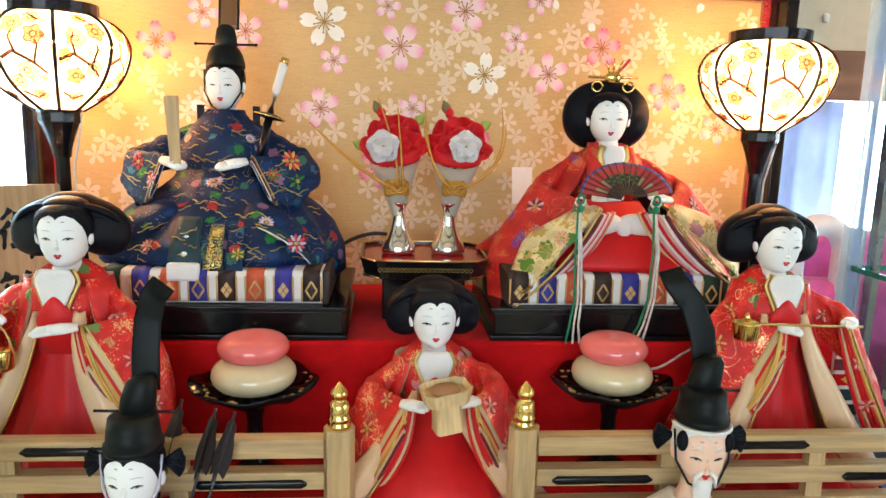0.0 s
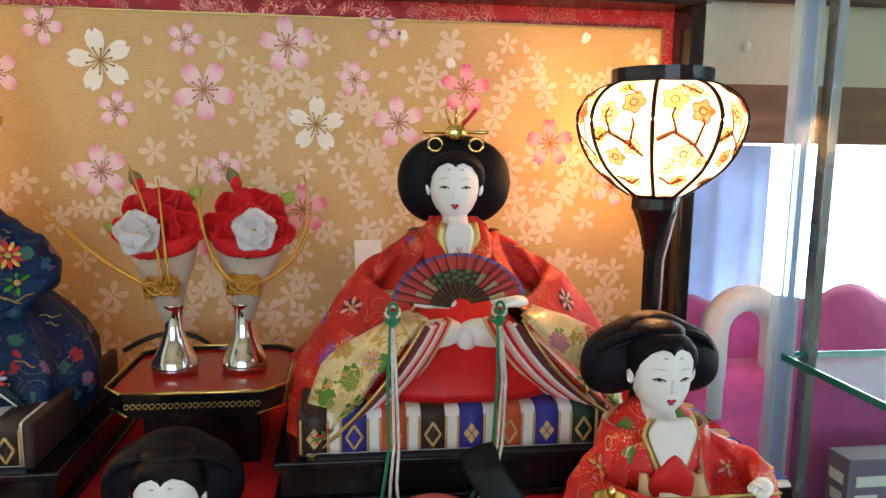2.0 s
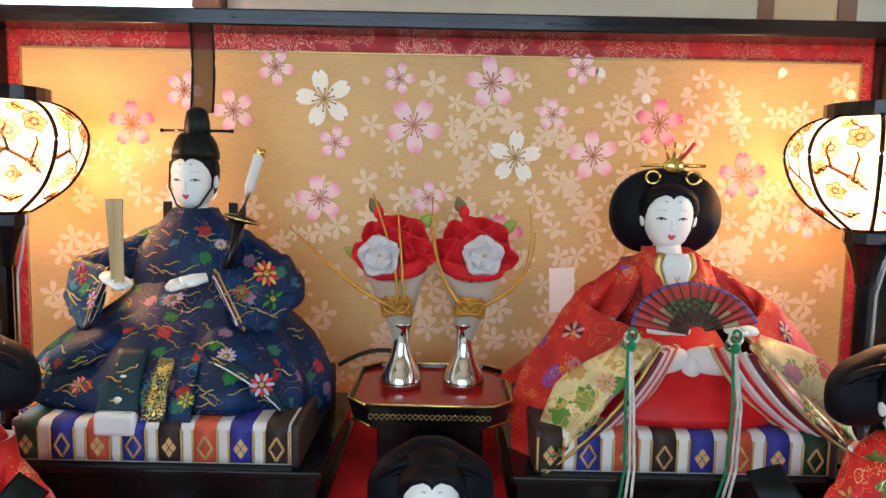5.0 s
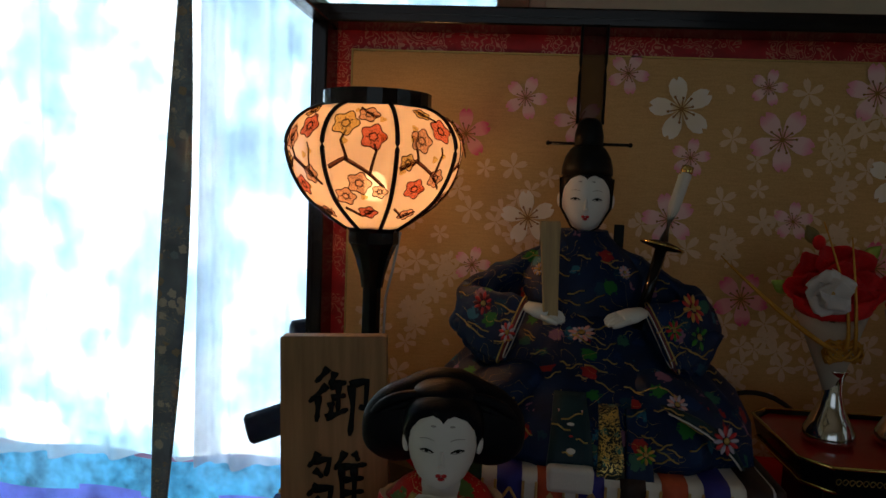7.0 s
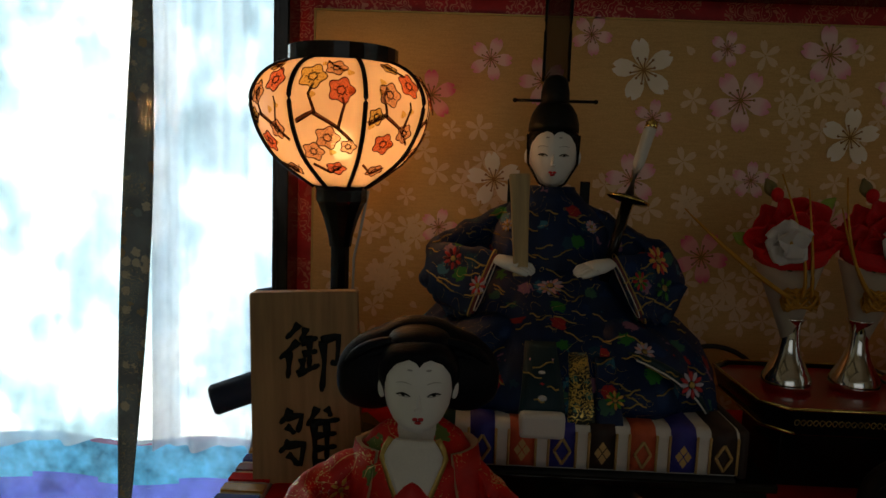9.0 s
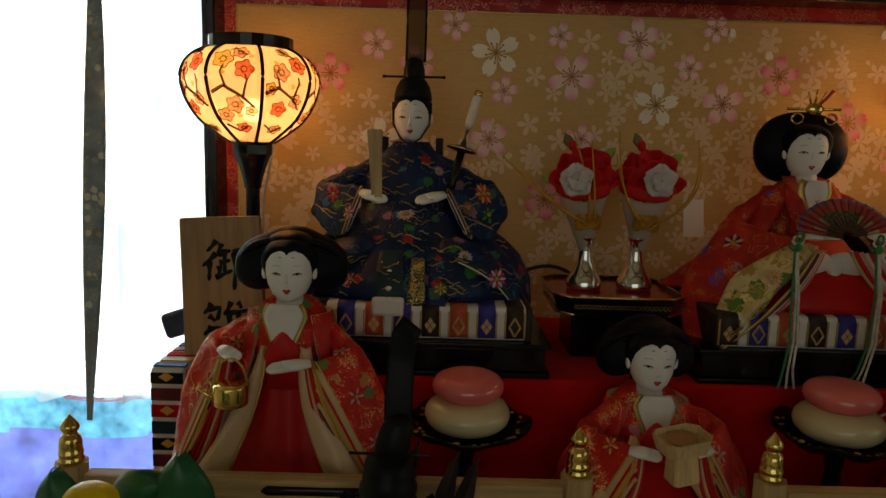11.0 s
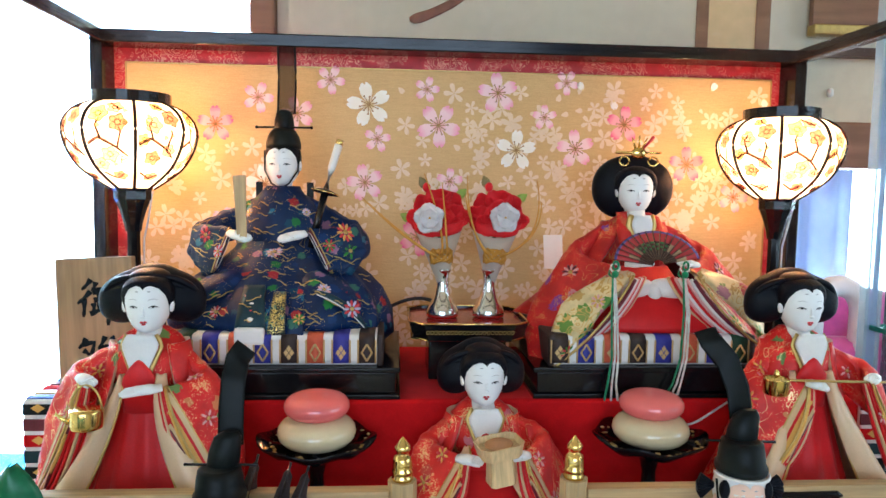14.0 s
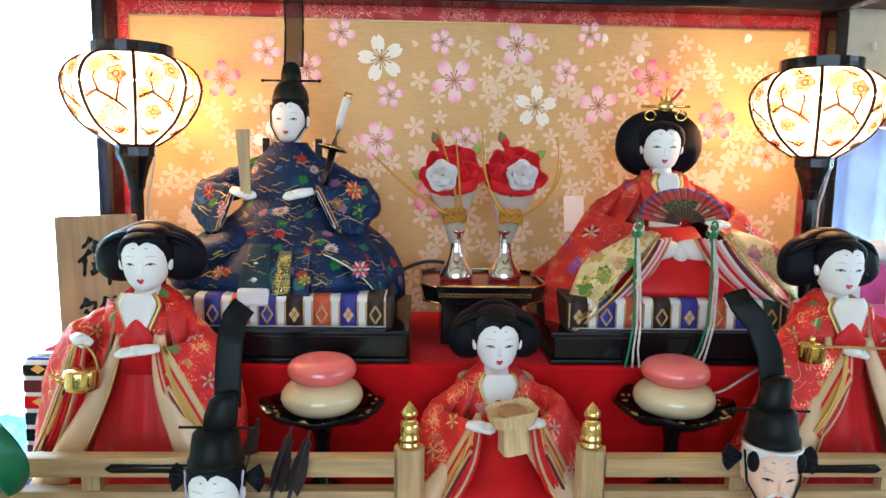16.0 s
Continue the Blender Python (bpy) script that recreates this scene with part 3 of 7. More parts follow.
def spart(name, bm, m, label=""):
    bmesh.ops.translate(bm, verts=bm.verts, vec=(-CX, -0.55, -0.80))
    return part(name, bm, m, screen, label)


bm = B()
box(bm, PX0, PX1, BACK, BACK + 0.004, 0.83, PZ1, 0, 0.0006)
spart("gold_paper_panel", bm, GOLDPAPER)
bm = B()
for q in ((PX0 - 0.0012, PX0, 0.83, PZ1), (PX1, PX1 + 0.0012, 0.83, PZ1), (PX0 - 0.0012, PX1 + 0.0012, PZ1, PZ1 + 0.0012)):
    box(bm, q[0], q[1], BACK - 0.0008, BACK + 0.003, q[2], q[3])
spart("gold_edging", bm, DULLGOLD)


def petal(bm, cx, y, cz, r, a, mi, wide=1.0):
    prof = ((0.05, 0.045), (0.28, 0.17), (0.55, 0.275), (0.78, 0.275), (0.94, 0.17), (1.0, 0.08), (0.88, 0.0))
    pts = [(p, w * wide) for p, w in prof] + [(p, -w * wide) for p, w in reversed(prof[:-1])]
    ca, sa = math.cos(a), math.sin(a)
    uv = bm.loops.layers.uv.verify()
    f = bm.faces.new([bm.verts.new((cx + r * (p * ca - w * sa), y, cz + r * (p * sa + w * ca))) for p, w in pts])
    f.material_index = mi
    for lp, (p, w) in zip(f.loops, pts):
        lp[uv].uv = (p, w + 0.5)


def blossom(bm, cx, y, cz, r, a0, mi, gold=None, wide=1.0):
    for k in range(5):
        petal(bm, cx, y, cz, r, a0 + k * 2 * math.pi / 5, mi, wide)
    if gold is not None:
        for k in range(10):
            a = a0 + 0.31 + k * math.pi / 5
            l = r * (0.34 if k % 2 else 0.42)
            e = (cx + l * math.cos(a), y - 0.0003, cz + l * math.sin(a))
            w = r * 0.020
            for pts in ([(cx + w * math.sin(a), cz - w * math.cos(a)), (e[0] + w * math.sin(a), e[2] - w * math.cos(a)), (e[0] - w * math.sin(a), e[2] + w * math.cos(a)), (cx - w * math.sin(a), cz + w * math.cos(a))],
                        [(e[0] + r * 0.045 * math.cos(t), e[2] + r * 0.045 * math.sin(t)) for t in (i * math.pi / 3 for i in range(6))]):
                bm.faces.new([bm.verts.new((px, y - 0.00025 - 0.00003 * k, pz)) for px, pz in pts]).material_index = gold


# printed blossoms: place, height, radius, turn, colour (0 pink, 1 rose, 2 white)
BIG = [(-0.240, 1.279, 0.021, 1.6, 1), (-0.192, 1.310, 0.018, 1.2, 0), (-0.148, 1.293, 0.020, 1.9, 0), (-0.066, 1.305, 0.026, 1.8, 2), (-0.110, 1.332, 0.017, 1.1, 0),
       (-0.056, 1.266, 0.016, 1.4, 0), (0.015, 1.283, 0.026, 1.0, 0), (0.001, 1.324, 0.015, 1.3, 0), (0.084, 1.322, 0.024, 1.7, 0)]
BIG2 = [(0.165, 1.336, 0.015, 1.0, 0), (0.140, 1.295, 0.015, 1.6, 0), (0.107, 1.256, 0.024, 1.5, 2), (0.178, 1.259, 0.023, 1.7, 0), (0.236, 1.289, 0.022, 1.5, 1),
        (0.314, 1.243, 0.022, 1.6, 1), (-0.070, 1.215, 0.022, 1.8, 0), (0.029, 1.218, 0.016, 1.5, 0), (0.374, 1.205, 0.019, 1.2, 0)]
BIG3 = [(-0.185, 1.211, 0.023, 1.7, 2), (-0.230, 1.169, 0.016, 1.3, 0), (-0.007, 1.152, 0.023, 1.1, 1), (0.095, 1.183, 0.022, 1.6, 1)]
bm = B()
for x, z, r, a, k in BIG + BIG2 + BIG3:
    blossom(bm, x, BACK - 0.0008, z, r, a, k, 3)
for x, z, a in ((0.186, 1.327, 2.2), (0.222, 1.318, 4.9), (0.340, 1.330, 1.0), (0.405, 1.325, 5.0)):
    petal(bm, x, BACK - 0.0008, z, 0.012, a, 2, 1.2)
spart("printed_blossoms", bm, [BLOSSOM_PINK, BLOSSOM_HOT, BLOSSOM_WHITE, STAMEN], "pink and white cherry blossoms with gold stamens")
rnd = random.Random(4)
bm = B()
count = 0
for _ in range(1300):
    x, z = rnd.uniform(PX0 + 0.02, PX1 - 0.012), rnd.uniform(1.00, PZ1 - 0.014)
    keep = 0.35 + 0.5 * (x > 0.05) + 0.5 * (z < 1.24) - 0.35 * (x < -0.05 and z > 1.26)
    if rnd.random() > keep or count >= 500:
        continue
    count += 1
    y = BACK - 0.00025 - 0.0003 * rnd.random()
    if rnd.random() < 0.8:
        blossom(bm, x, y, z, rnd.uniform(0.008, 0.0135), rnd.uniform(0, 6), 0, None, 0.80)
    else:
        petal(bm, x, y, z, rnd.uniform(0.006, 0.010), rnd.uniform(0, 6), 0, 1.2)
tagged(spart("faint_blossoms", bm, BLOSSOM_FAINT, "pale scattered blossom print"), kind="stuff")

# ---- tiers under red felt ----
TXL, TXR = -0.322, 0.396
EXL, EXR = -0.349, 0.423
for nm, y0, y1, z0, z1 in (("upper_tier", 0.562, 0.776, MID, TOP), ("middle_tier", 0.425, 0.776, LOW, MID), ("lower_tier", 0.335, 0.776, 0.826, LOW)):
    t = thing(nm, (CX, (y0 + y1) / 2, z0), "display step covered in red felt with brocade ends", "display step", "steps in the case")
    c = (CX, (y0 + y1) / 2, z0)
    bm = B()
    box(bm, TXL - c[0], TXR - c[0], y0 - c[1], y1 - c[1], 0, z1 - z0, 0, 0.004)
    part("felt_cover", bm, FELT, t)
    for x0, x1 in ((EXL, TXL), (TXR, EXR)):
        bm = B()
        box(bm, x0 - c[0], x1 - c[0], y0 - c[1] - 0.001, y1 - c[1], 0, z1 - z0 + 0.001, 0, 0.003)
        band = part("brocade_end", bm, WHITESILK, t, "striped brocade band with diamonds")
        # woven stripes and diamonds across the band's front and top
        cols = [FELT, OCHRE, GREENSILK, WHITESILK, MAROON, OCHRE, HAKAMA]
        nst = max(2, int((z1 - z0) / 0.0135))
        bm = B()
        w = (z1 - z0) / nst
        for i in range(nst):
            box(bm, x0 - c[0] + 0.0008, x1 - c[0] - 0.0008, y0 - c[1] - 0.0022, y0 - c[1], i * w + 0.003, (i + 0.72) * w + 0.003 if i < nst - 1 else z1 - z0 - 0.002, [0, 2, 4, 1][i % 4])
            xm, zm = (x0 + x1) / 2 - c[0], (i + 0.42) * w + 0.003
            if i % 2 == 0:
                bm.faces.new([bm.verts.new(p) for p in ((xm - 0.006, y0 - c[1] - 0.0026, zm), (xm, y0 - c[1] - 0.0026, zm - 0.004), (xm + 0.006, y0 - c[1] - 0.0026, zm), (xm, y0 - c[1] - 0.0026, zm + 0.004))]).material_index = 5
        ns = int((y1 - y0) / 0.014)
        for i in range(ns):
            ya = y0 - c[1] + 0.004 + i * (y1 - y0) / ns
            box(bm, x0 - c[0] + 0.0008, x1 - c[0] - 0.0008, ya, ya + 0.0095, z1 - z0, z1 - z0 + 0.0022, [6, 5, 0, 2][i % 4])
        part("woven_stripes", bm, [FELT, GREENSILK, MAROON, WHITESILK, INK, OCHRE, plain("blue_weave", (0.03, 0.06, 0.35), 0.6)], band)

BLUEW = plain("royal_blue_weave", (0.035, 0.035, 0.30), 0.6)
BROWNW = plain("dark_brown_weave", (0.035, 0.018, 0.015), 0.6)
ORANGEW = plain("orange_red_weave", (0.60, 0.10, 0.04), 0.6)
GREENW = plain("dark_green_weave", (0.012, 0.05, 0.02), 0.6)
GOLDW = plain("gold_weave", (0.62, 0.40, 0.16), 0.55)


def seat(x0, x1, px0, px1, tone):
    """A lacquered platform with a striped cushion on it."""
    cx = (px0 + px1) / 2
    p = thing("doll_platform", (cx, 0.645, TOP), "black lacquered platform under a doll's cushion", "platform", "doll platforms")
    bm = B()
    box(bm, px0 - cx, px1 - cx, -0.082, 0.082, 0, 0.0045, 0, 0.001)
    part("foot", bm, LACQUER, p)
    bm = B()
    box(bm, px0 - cx + 0.004, px1 - cx - 0.004, -0.078, 0.078, 0.0045, 0.0235, 0, 0.001)
    part("body", bm, LACQUER, p)
    bm = B()
    box(bm, px0 - cx, px1 - cx, -0.082, 0.082, 0.0235, 0.0285, 0, 0.0012)
    part("top", bm, LACQUER, p)
    zb = TOP + 0.0285
    cu = thing("cushion", (cx, 0.645, zb), "striped silk brocade cushion with woven diamonds", "cushion", "doll cushions")
    hx = (x1 - x0) / 2
    off = (x0 + x1) / 2 - cx
    bm = B()
    box(bm, off - hx, off + hx, -0.076, 0.074, 0, 0.028, 0, 0.006)
    body = part("body", bm, WHITESILK, cu)
    for q in (-1, 1):
        bm = B()
        xe = off + q * (hx - 0.0022)
        box(bm, xe - 0.0030, xe + 0.0030, -0.0766, 0.0746, -0.0002, 0.0287, 0, 0.0028)
        part("end_band", bm, BROWNW, body)
    n = 8
    w = 2 * hx / n
    for i in range(n):
        bm = B()
        xa = off - hx + i * w + 0.002
        xb = xa + w * 0.62

        def strip(u, v, xa=xa, xb=xb):
            s = v * 0.112
            if s < 0.022:
                return (xa + (xb - xa) * u, -0.0768, 0.003 + s)
            if s < 0.031:
                q = (s - 0.022) / 0.009 * math.pi / 2
                return (xa + (xb - xa) * u, -0.0708 - 0.006 * math.cos(q), 0.0225 + 0.0062 * math.sin(q))
            return (xa + (xb - xa) * u, -0.0708 + (s - 0.031), 0.0287)
        sheet(bm, strip, 1, 24, 0.0006)
        st = part("woven_stripe", bm, tone[i % len(tone)], body)
        bm = B()
        xm = (xa + xb) / 2
        for sx in (-1, 1):
            tube(bm, [(xm + sx * w * 0.34, -0.0772, 0.003), (xm + sx * w * 0.34, -0.0772, 0.024)], 0.0008, 4)
        r = w * 0.20
        if i % 2:
            pts = [(xm, 0.005), (xm + r, 0.0125), (xm, 0.020), (xm - r, 0.0125), (xm, 0.005)]
            for a, b in zip(pts, pts[1:]):
                tube(bm, [(a[0], -0.0776, a[1]), (b[0], -0.0776, b[1])], 0.0009, 4)
        else:
            for ddx, ddz in ((0, 0.0036), (0, -0.0036), (r * 0.55, 0), (-r * 0.55, 0)):
                bm.faces.new([bm.verts.new((xm + ddx + ex, -0.0778, 0.0125 + ddz + ez)) for ex, ez in ((-r * 0.48, 0), (0, -0.0031), (r * 0.48, 0), (0, 0.0031))])
        part("woven_diamond", bm, GOLDW, st)


seat(-0.226, -0.045, -0.238, -0.029, [GREENW, BLUEW, ORANGEW, BLUEW, BROWNW, ORANGEW, BLUEW, BROWNW])
seat(0.105, 0.296, 0.090, 0.308, [BROWNW, BLUEW, ORANGEW, BROWNW, BLUEW, ORANGEW, BLUEW, GREENW])

# ---- dolls: each one mesh ----
DM = [WHITE, LIP, INK, HAIR, KIMONO, HAKAMA, CREAM, TAN, WHITESILK, OCHRE, MAROON, ROBE, CREAMB, NAVY, GREENSILK, PINK, GOLD, GREYINK, LILAC, SKIN, GAUZE, DULLGOLD, LACQUER, LEAFSILK, GOLDDARK]
(M_WHITE, M_LIP, M_INK, M_HAIR, M_KIM, M_HAK, M_CREAM, M_TAN, M_SILK, M_OCHRE, M_MAROON, M_ROBE, M_CREAMB, M_NAVY, M_GREEN, M_PINK, M_GOLD, M_GREY, M_LILAC, M_SKIN, M_GAUZE, M_DGOLD, M_LAC, M_LEAF, M_GDARK) = range(25)


HEADS = ((-0.0212, 0.0012, 0.0016, -0.0052), (-0.0206, 0.0045, 0.0050, -0.0048), (-0.0188, 0.0080, 0.0088, -0.0040), (-0.0150, 0.0118, 0.0132, -0.0022), (-0.0090, 0.0148, 0.0159, -0.0008), (-0.0020, 0.0164, 0.0171, 0.0),
         (0.0060, 0.0170, 0.0175, 0.0), (0.0120, 0.0160, 0.0170, 0.0004), (0.0165, 0.0132, 0.0146, 0.0010), (0.0195, 0.0085, 0.0100, 0.0015), (0.0206, 0.0015, 0.0020, 0.0020))


def head_at(z):
    """Half width, half depth and offset of a doll's head at a height."""
    for a, b in zip(HEADS, HEADS[1:]):
        if z <= b[0]:
            t = max(0.0, (z - a[0]) / (b[0] - a[0]))
            return tuple(a[i] + (b[i] - a[i]) * t for i in (1, 2, 3))
    return HEADS[-1][1:]


def face_y(x, z):
    rx, ry, yo = head_at(z)
    return yo - ry * math.sqrt(max(0.02, 1 - (x / rx) ** 2))


def head(bm, c, yaw, skin=M_WHITE, s=1.0, tilt=0.0):
    m = Matrix.Rotation(radians(yaw), 3, "Z") @ Matrix.Rotation(radians(tilt), 3, "X")
    c = V(c)

    def at(x, y, z):
        return c + m @ (V((x, y, z)) * s)
    loft(bm, [[at(p.x, p.y + yo, z) for p in ell_ring((0, 0, 0), rx, ry, 32)] for z, rx, ry, yo in HEADS], skin)
    r3 = m.to_3x3()

    def dot(x, y, z, rx, ry, rz, mi, turn=0.0):
        ball(bm, at(x, y, z), (rx * s, ry * s, rz * s), mi, 12, 8, r3 @ Matrix.Rotation(radians(turn), 3, "Z"))

    def line(pts, r, mi):
        tube(bm, [at(x, face_y(x, z) - 0.0001, z) for x, z in pts], [r * s * (0.35 + 0.65 * math.sin(math.pi * (0.1 + 0.8 * i / (len(pts) - 1)))) for i in range(len(pts))], 6, mi)
    # nose, cheeks and chin
    dot(0, -0.0166, -0.0040, 0.0013, 0.0021, 0.0042, skin)
    dot(0, -0.0180, -0.0070, 0.0018, 0.0014, 0.0013, skin)
    dot(0, -0.0100, -0.0168, 0.0050, 0.0036, 0.0034, skin)
    for q in (-1, 1):
        line([(q * (0.0038 + 0.0062 * t / 8), -0.0010 + 0.0010 * math.sin(math.pi * t / 8) + 0.0003 * t / 8) for t in range(9)], 0.00048, M_INK)
        line([(q * (0.0042 + 0.0056 * t / 6), -0.0012 - 0.0003 * math.sin(math.pi * t / 6) + 0.0004 * t / 6) for t in range(7)], 0.00022, M_GREY)
        dot(q * 0.0069, face_y(0.0069, -0.0003) + 0.0002, -0.0006, 0.0010, 0.0005, 0.0007, M_INK, q * 22)
        line([(q * (0.0036 + 0.0066 * t / 6), 0.0046 + 0.0008 * math.sin(math.pi * t / 6)) for t in range(7)], 0.00020, M_GREY)
        dot(q * 0.0042, face_y(0.0042, 0.0108) + 0.0002, 0.0108, 0.0014, 0.0004, 0.0005, M_GREY, q * 16)
        dot(q * 0.0168, -0.0020, -0.0015, 0.0021, 0.0030, 0.0050, skin)
        dot(q * 0.0013, face_y(0.001, -0.0118) - 0.0002, -0.0117, 0.0013, 0.0009, 0.0008, M_LIP)
    line([(-0.0024 + 0.0048 * t / 6, -0.0126) for t in range(7)], 0.00025, M_MAROON)
    dot(0, face_y(0, -0.0136) - 0.0002, -0.0134, 0.0016, 0.0010, 0.0008, M_LIP)
    loft(bm, [[at(p.x, p.y, z) for p in ell_ring((0, 0.003, 0), r, r * 0.95, 16)] for z, r in ((-0.012, 0.0088), (-0.022, 0.0082), (-0.029, 0.0092), (-0.036, 0.0125))], skin)
    return at, r3


def hairline(a):
    tab = ((0.0, 0.0122), (0.10, 0.0140), (0.35, 0.0150), (0.70, 0.0128), (1.0, 0.0072), (1.2, 0.0005), (1.35, -0.0045), (1.6, -0.0100), (3.2, -0.0150))
    for (p, x), (q, y) in zip(tab, tab[1:]):
        if a <= q:
            return x + (y - x) * (a - p) / (q - p)
    return -0.015


def hair_cap(bm, at, mi, lift=0.0016):
    """Hair combed back from a peaked hairline."""
    def f(u, v):
        a = math.pi * (2 * u - 1)
        z0 = hairline(abs(a))
        z = z0 + (0.0204 - z0) * v
        rx, ry, yo = head_at(z)
        g = lift * (0.15 + 0.85 * min(1.0, v * 3)) * (1 - v ** 6 * 1.9) + 0.00025 * math.sin(46 * a) * (1 - v)
        return at((rx + g) * math.sin(a), yo - (ry + g) * math.cos(a), z + 0.0026 * v)
    sheet(bm, f, 96, 12, 0.0005, mi)


def crease(bm, mis, amp, sx=70.0, sz=26.0, seed=0.0):
    """Uneven draped folds on the cloth faces of a doll."""
    bm.normal_update()
    vs = {v for f in bm.faces if f.material_index in mis for v in f.verts}
    for v in vs:
        p = V((v.co.x * sx + seed, v.co.y * sx, v.co.z * sz + v.co.x * 20))
        v.co += v.normal * (amp * ((1 - 2.4 * abs(noise.noise(p))) + 0.5 * noise.noise(p * 2.3)))


def medallion(bm, x, z, r, mi, heart, n=12):
    """A woven chrysanthemum laid on the cloth that faces forward there."""
    hit, nor = BVHTree.FromBMesh(bm).ray_cast(V((x, -0.4, z)), V((0, 1, 0)))[:2]
    if hit is None:
        return
    if nor.y > 0:
        nor = -nor
    u = nor.cross(V((0, 0, 1))).normalized()
    w = u.cross(nor)
    m = Matrix((u, nor, w)).transposed()
    for k in range(n):
        a = 2 * math.pi * k / n
        ball(bm, hit + nor * 0.0004 + (u * math.cos(a) + w * math.sin(a)) * r * 0.62, (r * 0.36, 0.0007, r * 0.15), mi if k % 2 else heart, 8, 5, m @ Matrix.Rotation(-a, 3, "Y"))
    ball(bm, hit + nor * 0.0008, (r * 0.24, 0.0007, r * 0.24), M_DGOLD, 10, 5, m)


def hand(bm, wrist, tip, up, mi=M_WHITE, w=0.0052):
    """A small moulded mitten with four grooved fingers."""
    a, b, up = V(wrist), V(tip), V(up).normalized()
    d = (b - a)
    side = d.cross(up).normalized()
    tube(bm, [a, a + d * 0.3, a + d * 0.62], [w * 0.75, w * 1.05, w * 1.0], 10, mi, 0.62, up)
    for k in range(4):
        o = side * ((k - 1.5) * w * 0.5)
        tube(bm, [a + d * 0.5 + o, a + d * 0.8 + o - up * 0.0005, a + d * (1.0 - 0.06 * abs(k - 1.5)) + o * 0.8 - up * 0.0016], [w * 0.36, w * 0.33, w * 0.2], 6, mi, 1, up)


def bend(a, b, c, n):
    """Points from a to c that turn more sharply round b than arc() does."""
    a, c = V(a), V(c)
    mid = (a + c) / 2
    b = mid + (V(b) - mid) * 0.74
    return [((1 - t) ** 2 * a + 4.4 * t * (1 - t) * b + t * t * c) / ((1 - t) ** 2 + 4.4 * t * (1 - t) + t * t) for t in (i / n for i in range(n + 1))]


def sleeve(bm, sh, el, wr, tip, mi, bands, thick=0.012, fall=0.030):
    N = 26
    top = bend(sh, el, wr, N)
    b0, b2 = V(sh) - V((0, 0, fall)), V(tip)
    bot = bend(b0, V(el) + (V(tip) - V(wr)) * 0.62, b2, N)
    rings = []
    for i, (p, q) in enumerate(zip(top, bot)):
        d = (p - q)
        tan = (top[min(i + 1, N)] - top[max(i - 1, 0)]) + (bot[min(i + 1, N)] - bot[max(i - 1, 0)])
        lat = d.cross(tan).normalized()
        th = 0.78 * thick * (0.9 + 0.35 * math.sin(math.pi * i / N) - 0.62 * (i / N) ** 3)
        ring = ell_ring((p + q) / 2, d.length / 2, th, 34, d.normalized(), lat, 0.66)
        if 1 < i < N:
            ring = [v + lat * (0.0012 * math.sin(9 * (v - q).dot(d.normalized()) / d.length + i * 0.33)) for v in ring]
        rings.append(ring)
    loft(bm, rings, mi, (True, False))
    out = ((top[-1] - top[-2]) + (bot[-1] - bot[-2])).normalized()
    last = rings[-1]
    c = sum(last, V()) / len(last)
    k = 1.0
    for n, (bmi, w) in enumerate(bands):
        nxt = [c + (v - c) * (1 - 0.006) + out * w for v in last]
        loft(bm, [[v for v in last], nxt], bmi, (False, n == len(bands) - 1))
        c, last = c + out * w, [c + out * w + (v - c - out * w) * 0.90 for v in nxt]


def robe(bm, z0, z1, top, bot, d0, d1, mi, edge_mi, y0=0.0, yb=0.0, lining=M_TAN, ew=0.085, wave=0.003, grow=0.85):
    """An open coat hanging from the shoulders, parted at the front."""
    def f(u, v):
        k = v ** grow
        dl = radians(d0 + (d1 - d0) * k)
        a = -math.pi / 2 + dl + (1 - u) * (2 * math.pi - 2 * dl)
        rx, ry = top[0] + (bot[0] - top[0]) * k, top[1] + (bot[1] - top[1]) * k
        w = 1 + wave / 0.03 * k * math.sin(7 * a)
        return (rx * w * math.cos(a), y0 + (yb - y0) * k + ry * w * math.sin(a), z1 + (z0 - z1) * v)
    sheet(bm, f, 48, 12, 0.0025, mi, lining, lambda u, v: edge_mi if (u < ew or u > 1 - ew) and v > 0.42 else mi)


def collar(bm, z, y, w, drop, edge_mi, inner=M_SILK, er=0.0042):
    """The crossed neck of a kimono: a pale wedge with bands along both edges."""
    def f(u, v):
        hw = w * (1 - v) ** 0.8 * (1 - 0.15 * v) * (0.52 + 0.48 * min(1.0, v / 0.24)) + 0.0006
        x = (2 * u - 1) * hw
        return (x, y + 0.006 * v * 0 - 0.012 * math.cos(min(1.5, abs(x) / 0.02)) + 0.004 * (1 - v), z - drop * v)
    sheet(bm, f, 10, 10, 0.004, inner)
    for s in (-1, 1):
        pts = [V(f(0.5 + 0.5 * s, t / 8)) + V((s * 0.002, -0.0005, 0)) for t in range(9)]
        tube(bm, pts, er, 8, edge_mi, 0.45, V((0, -1, 0)))


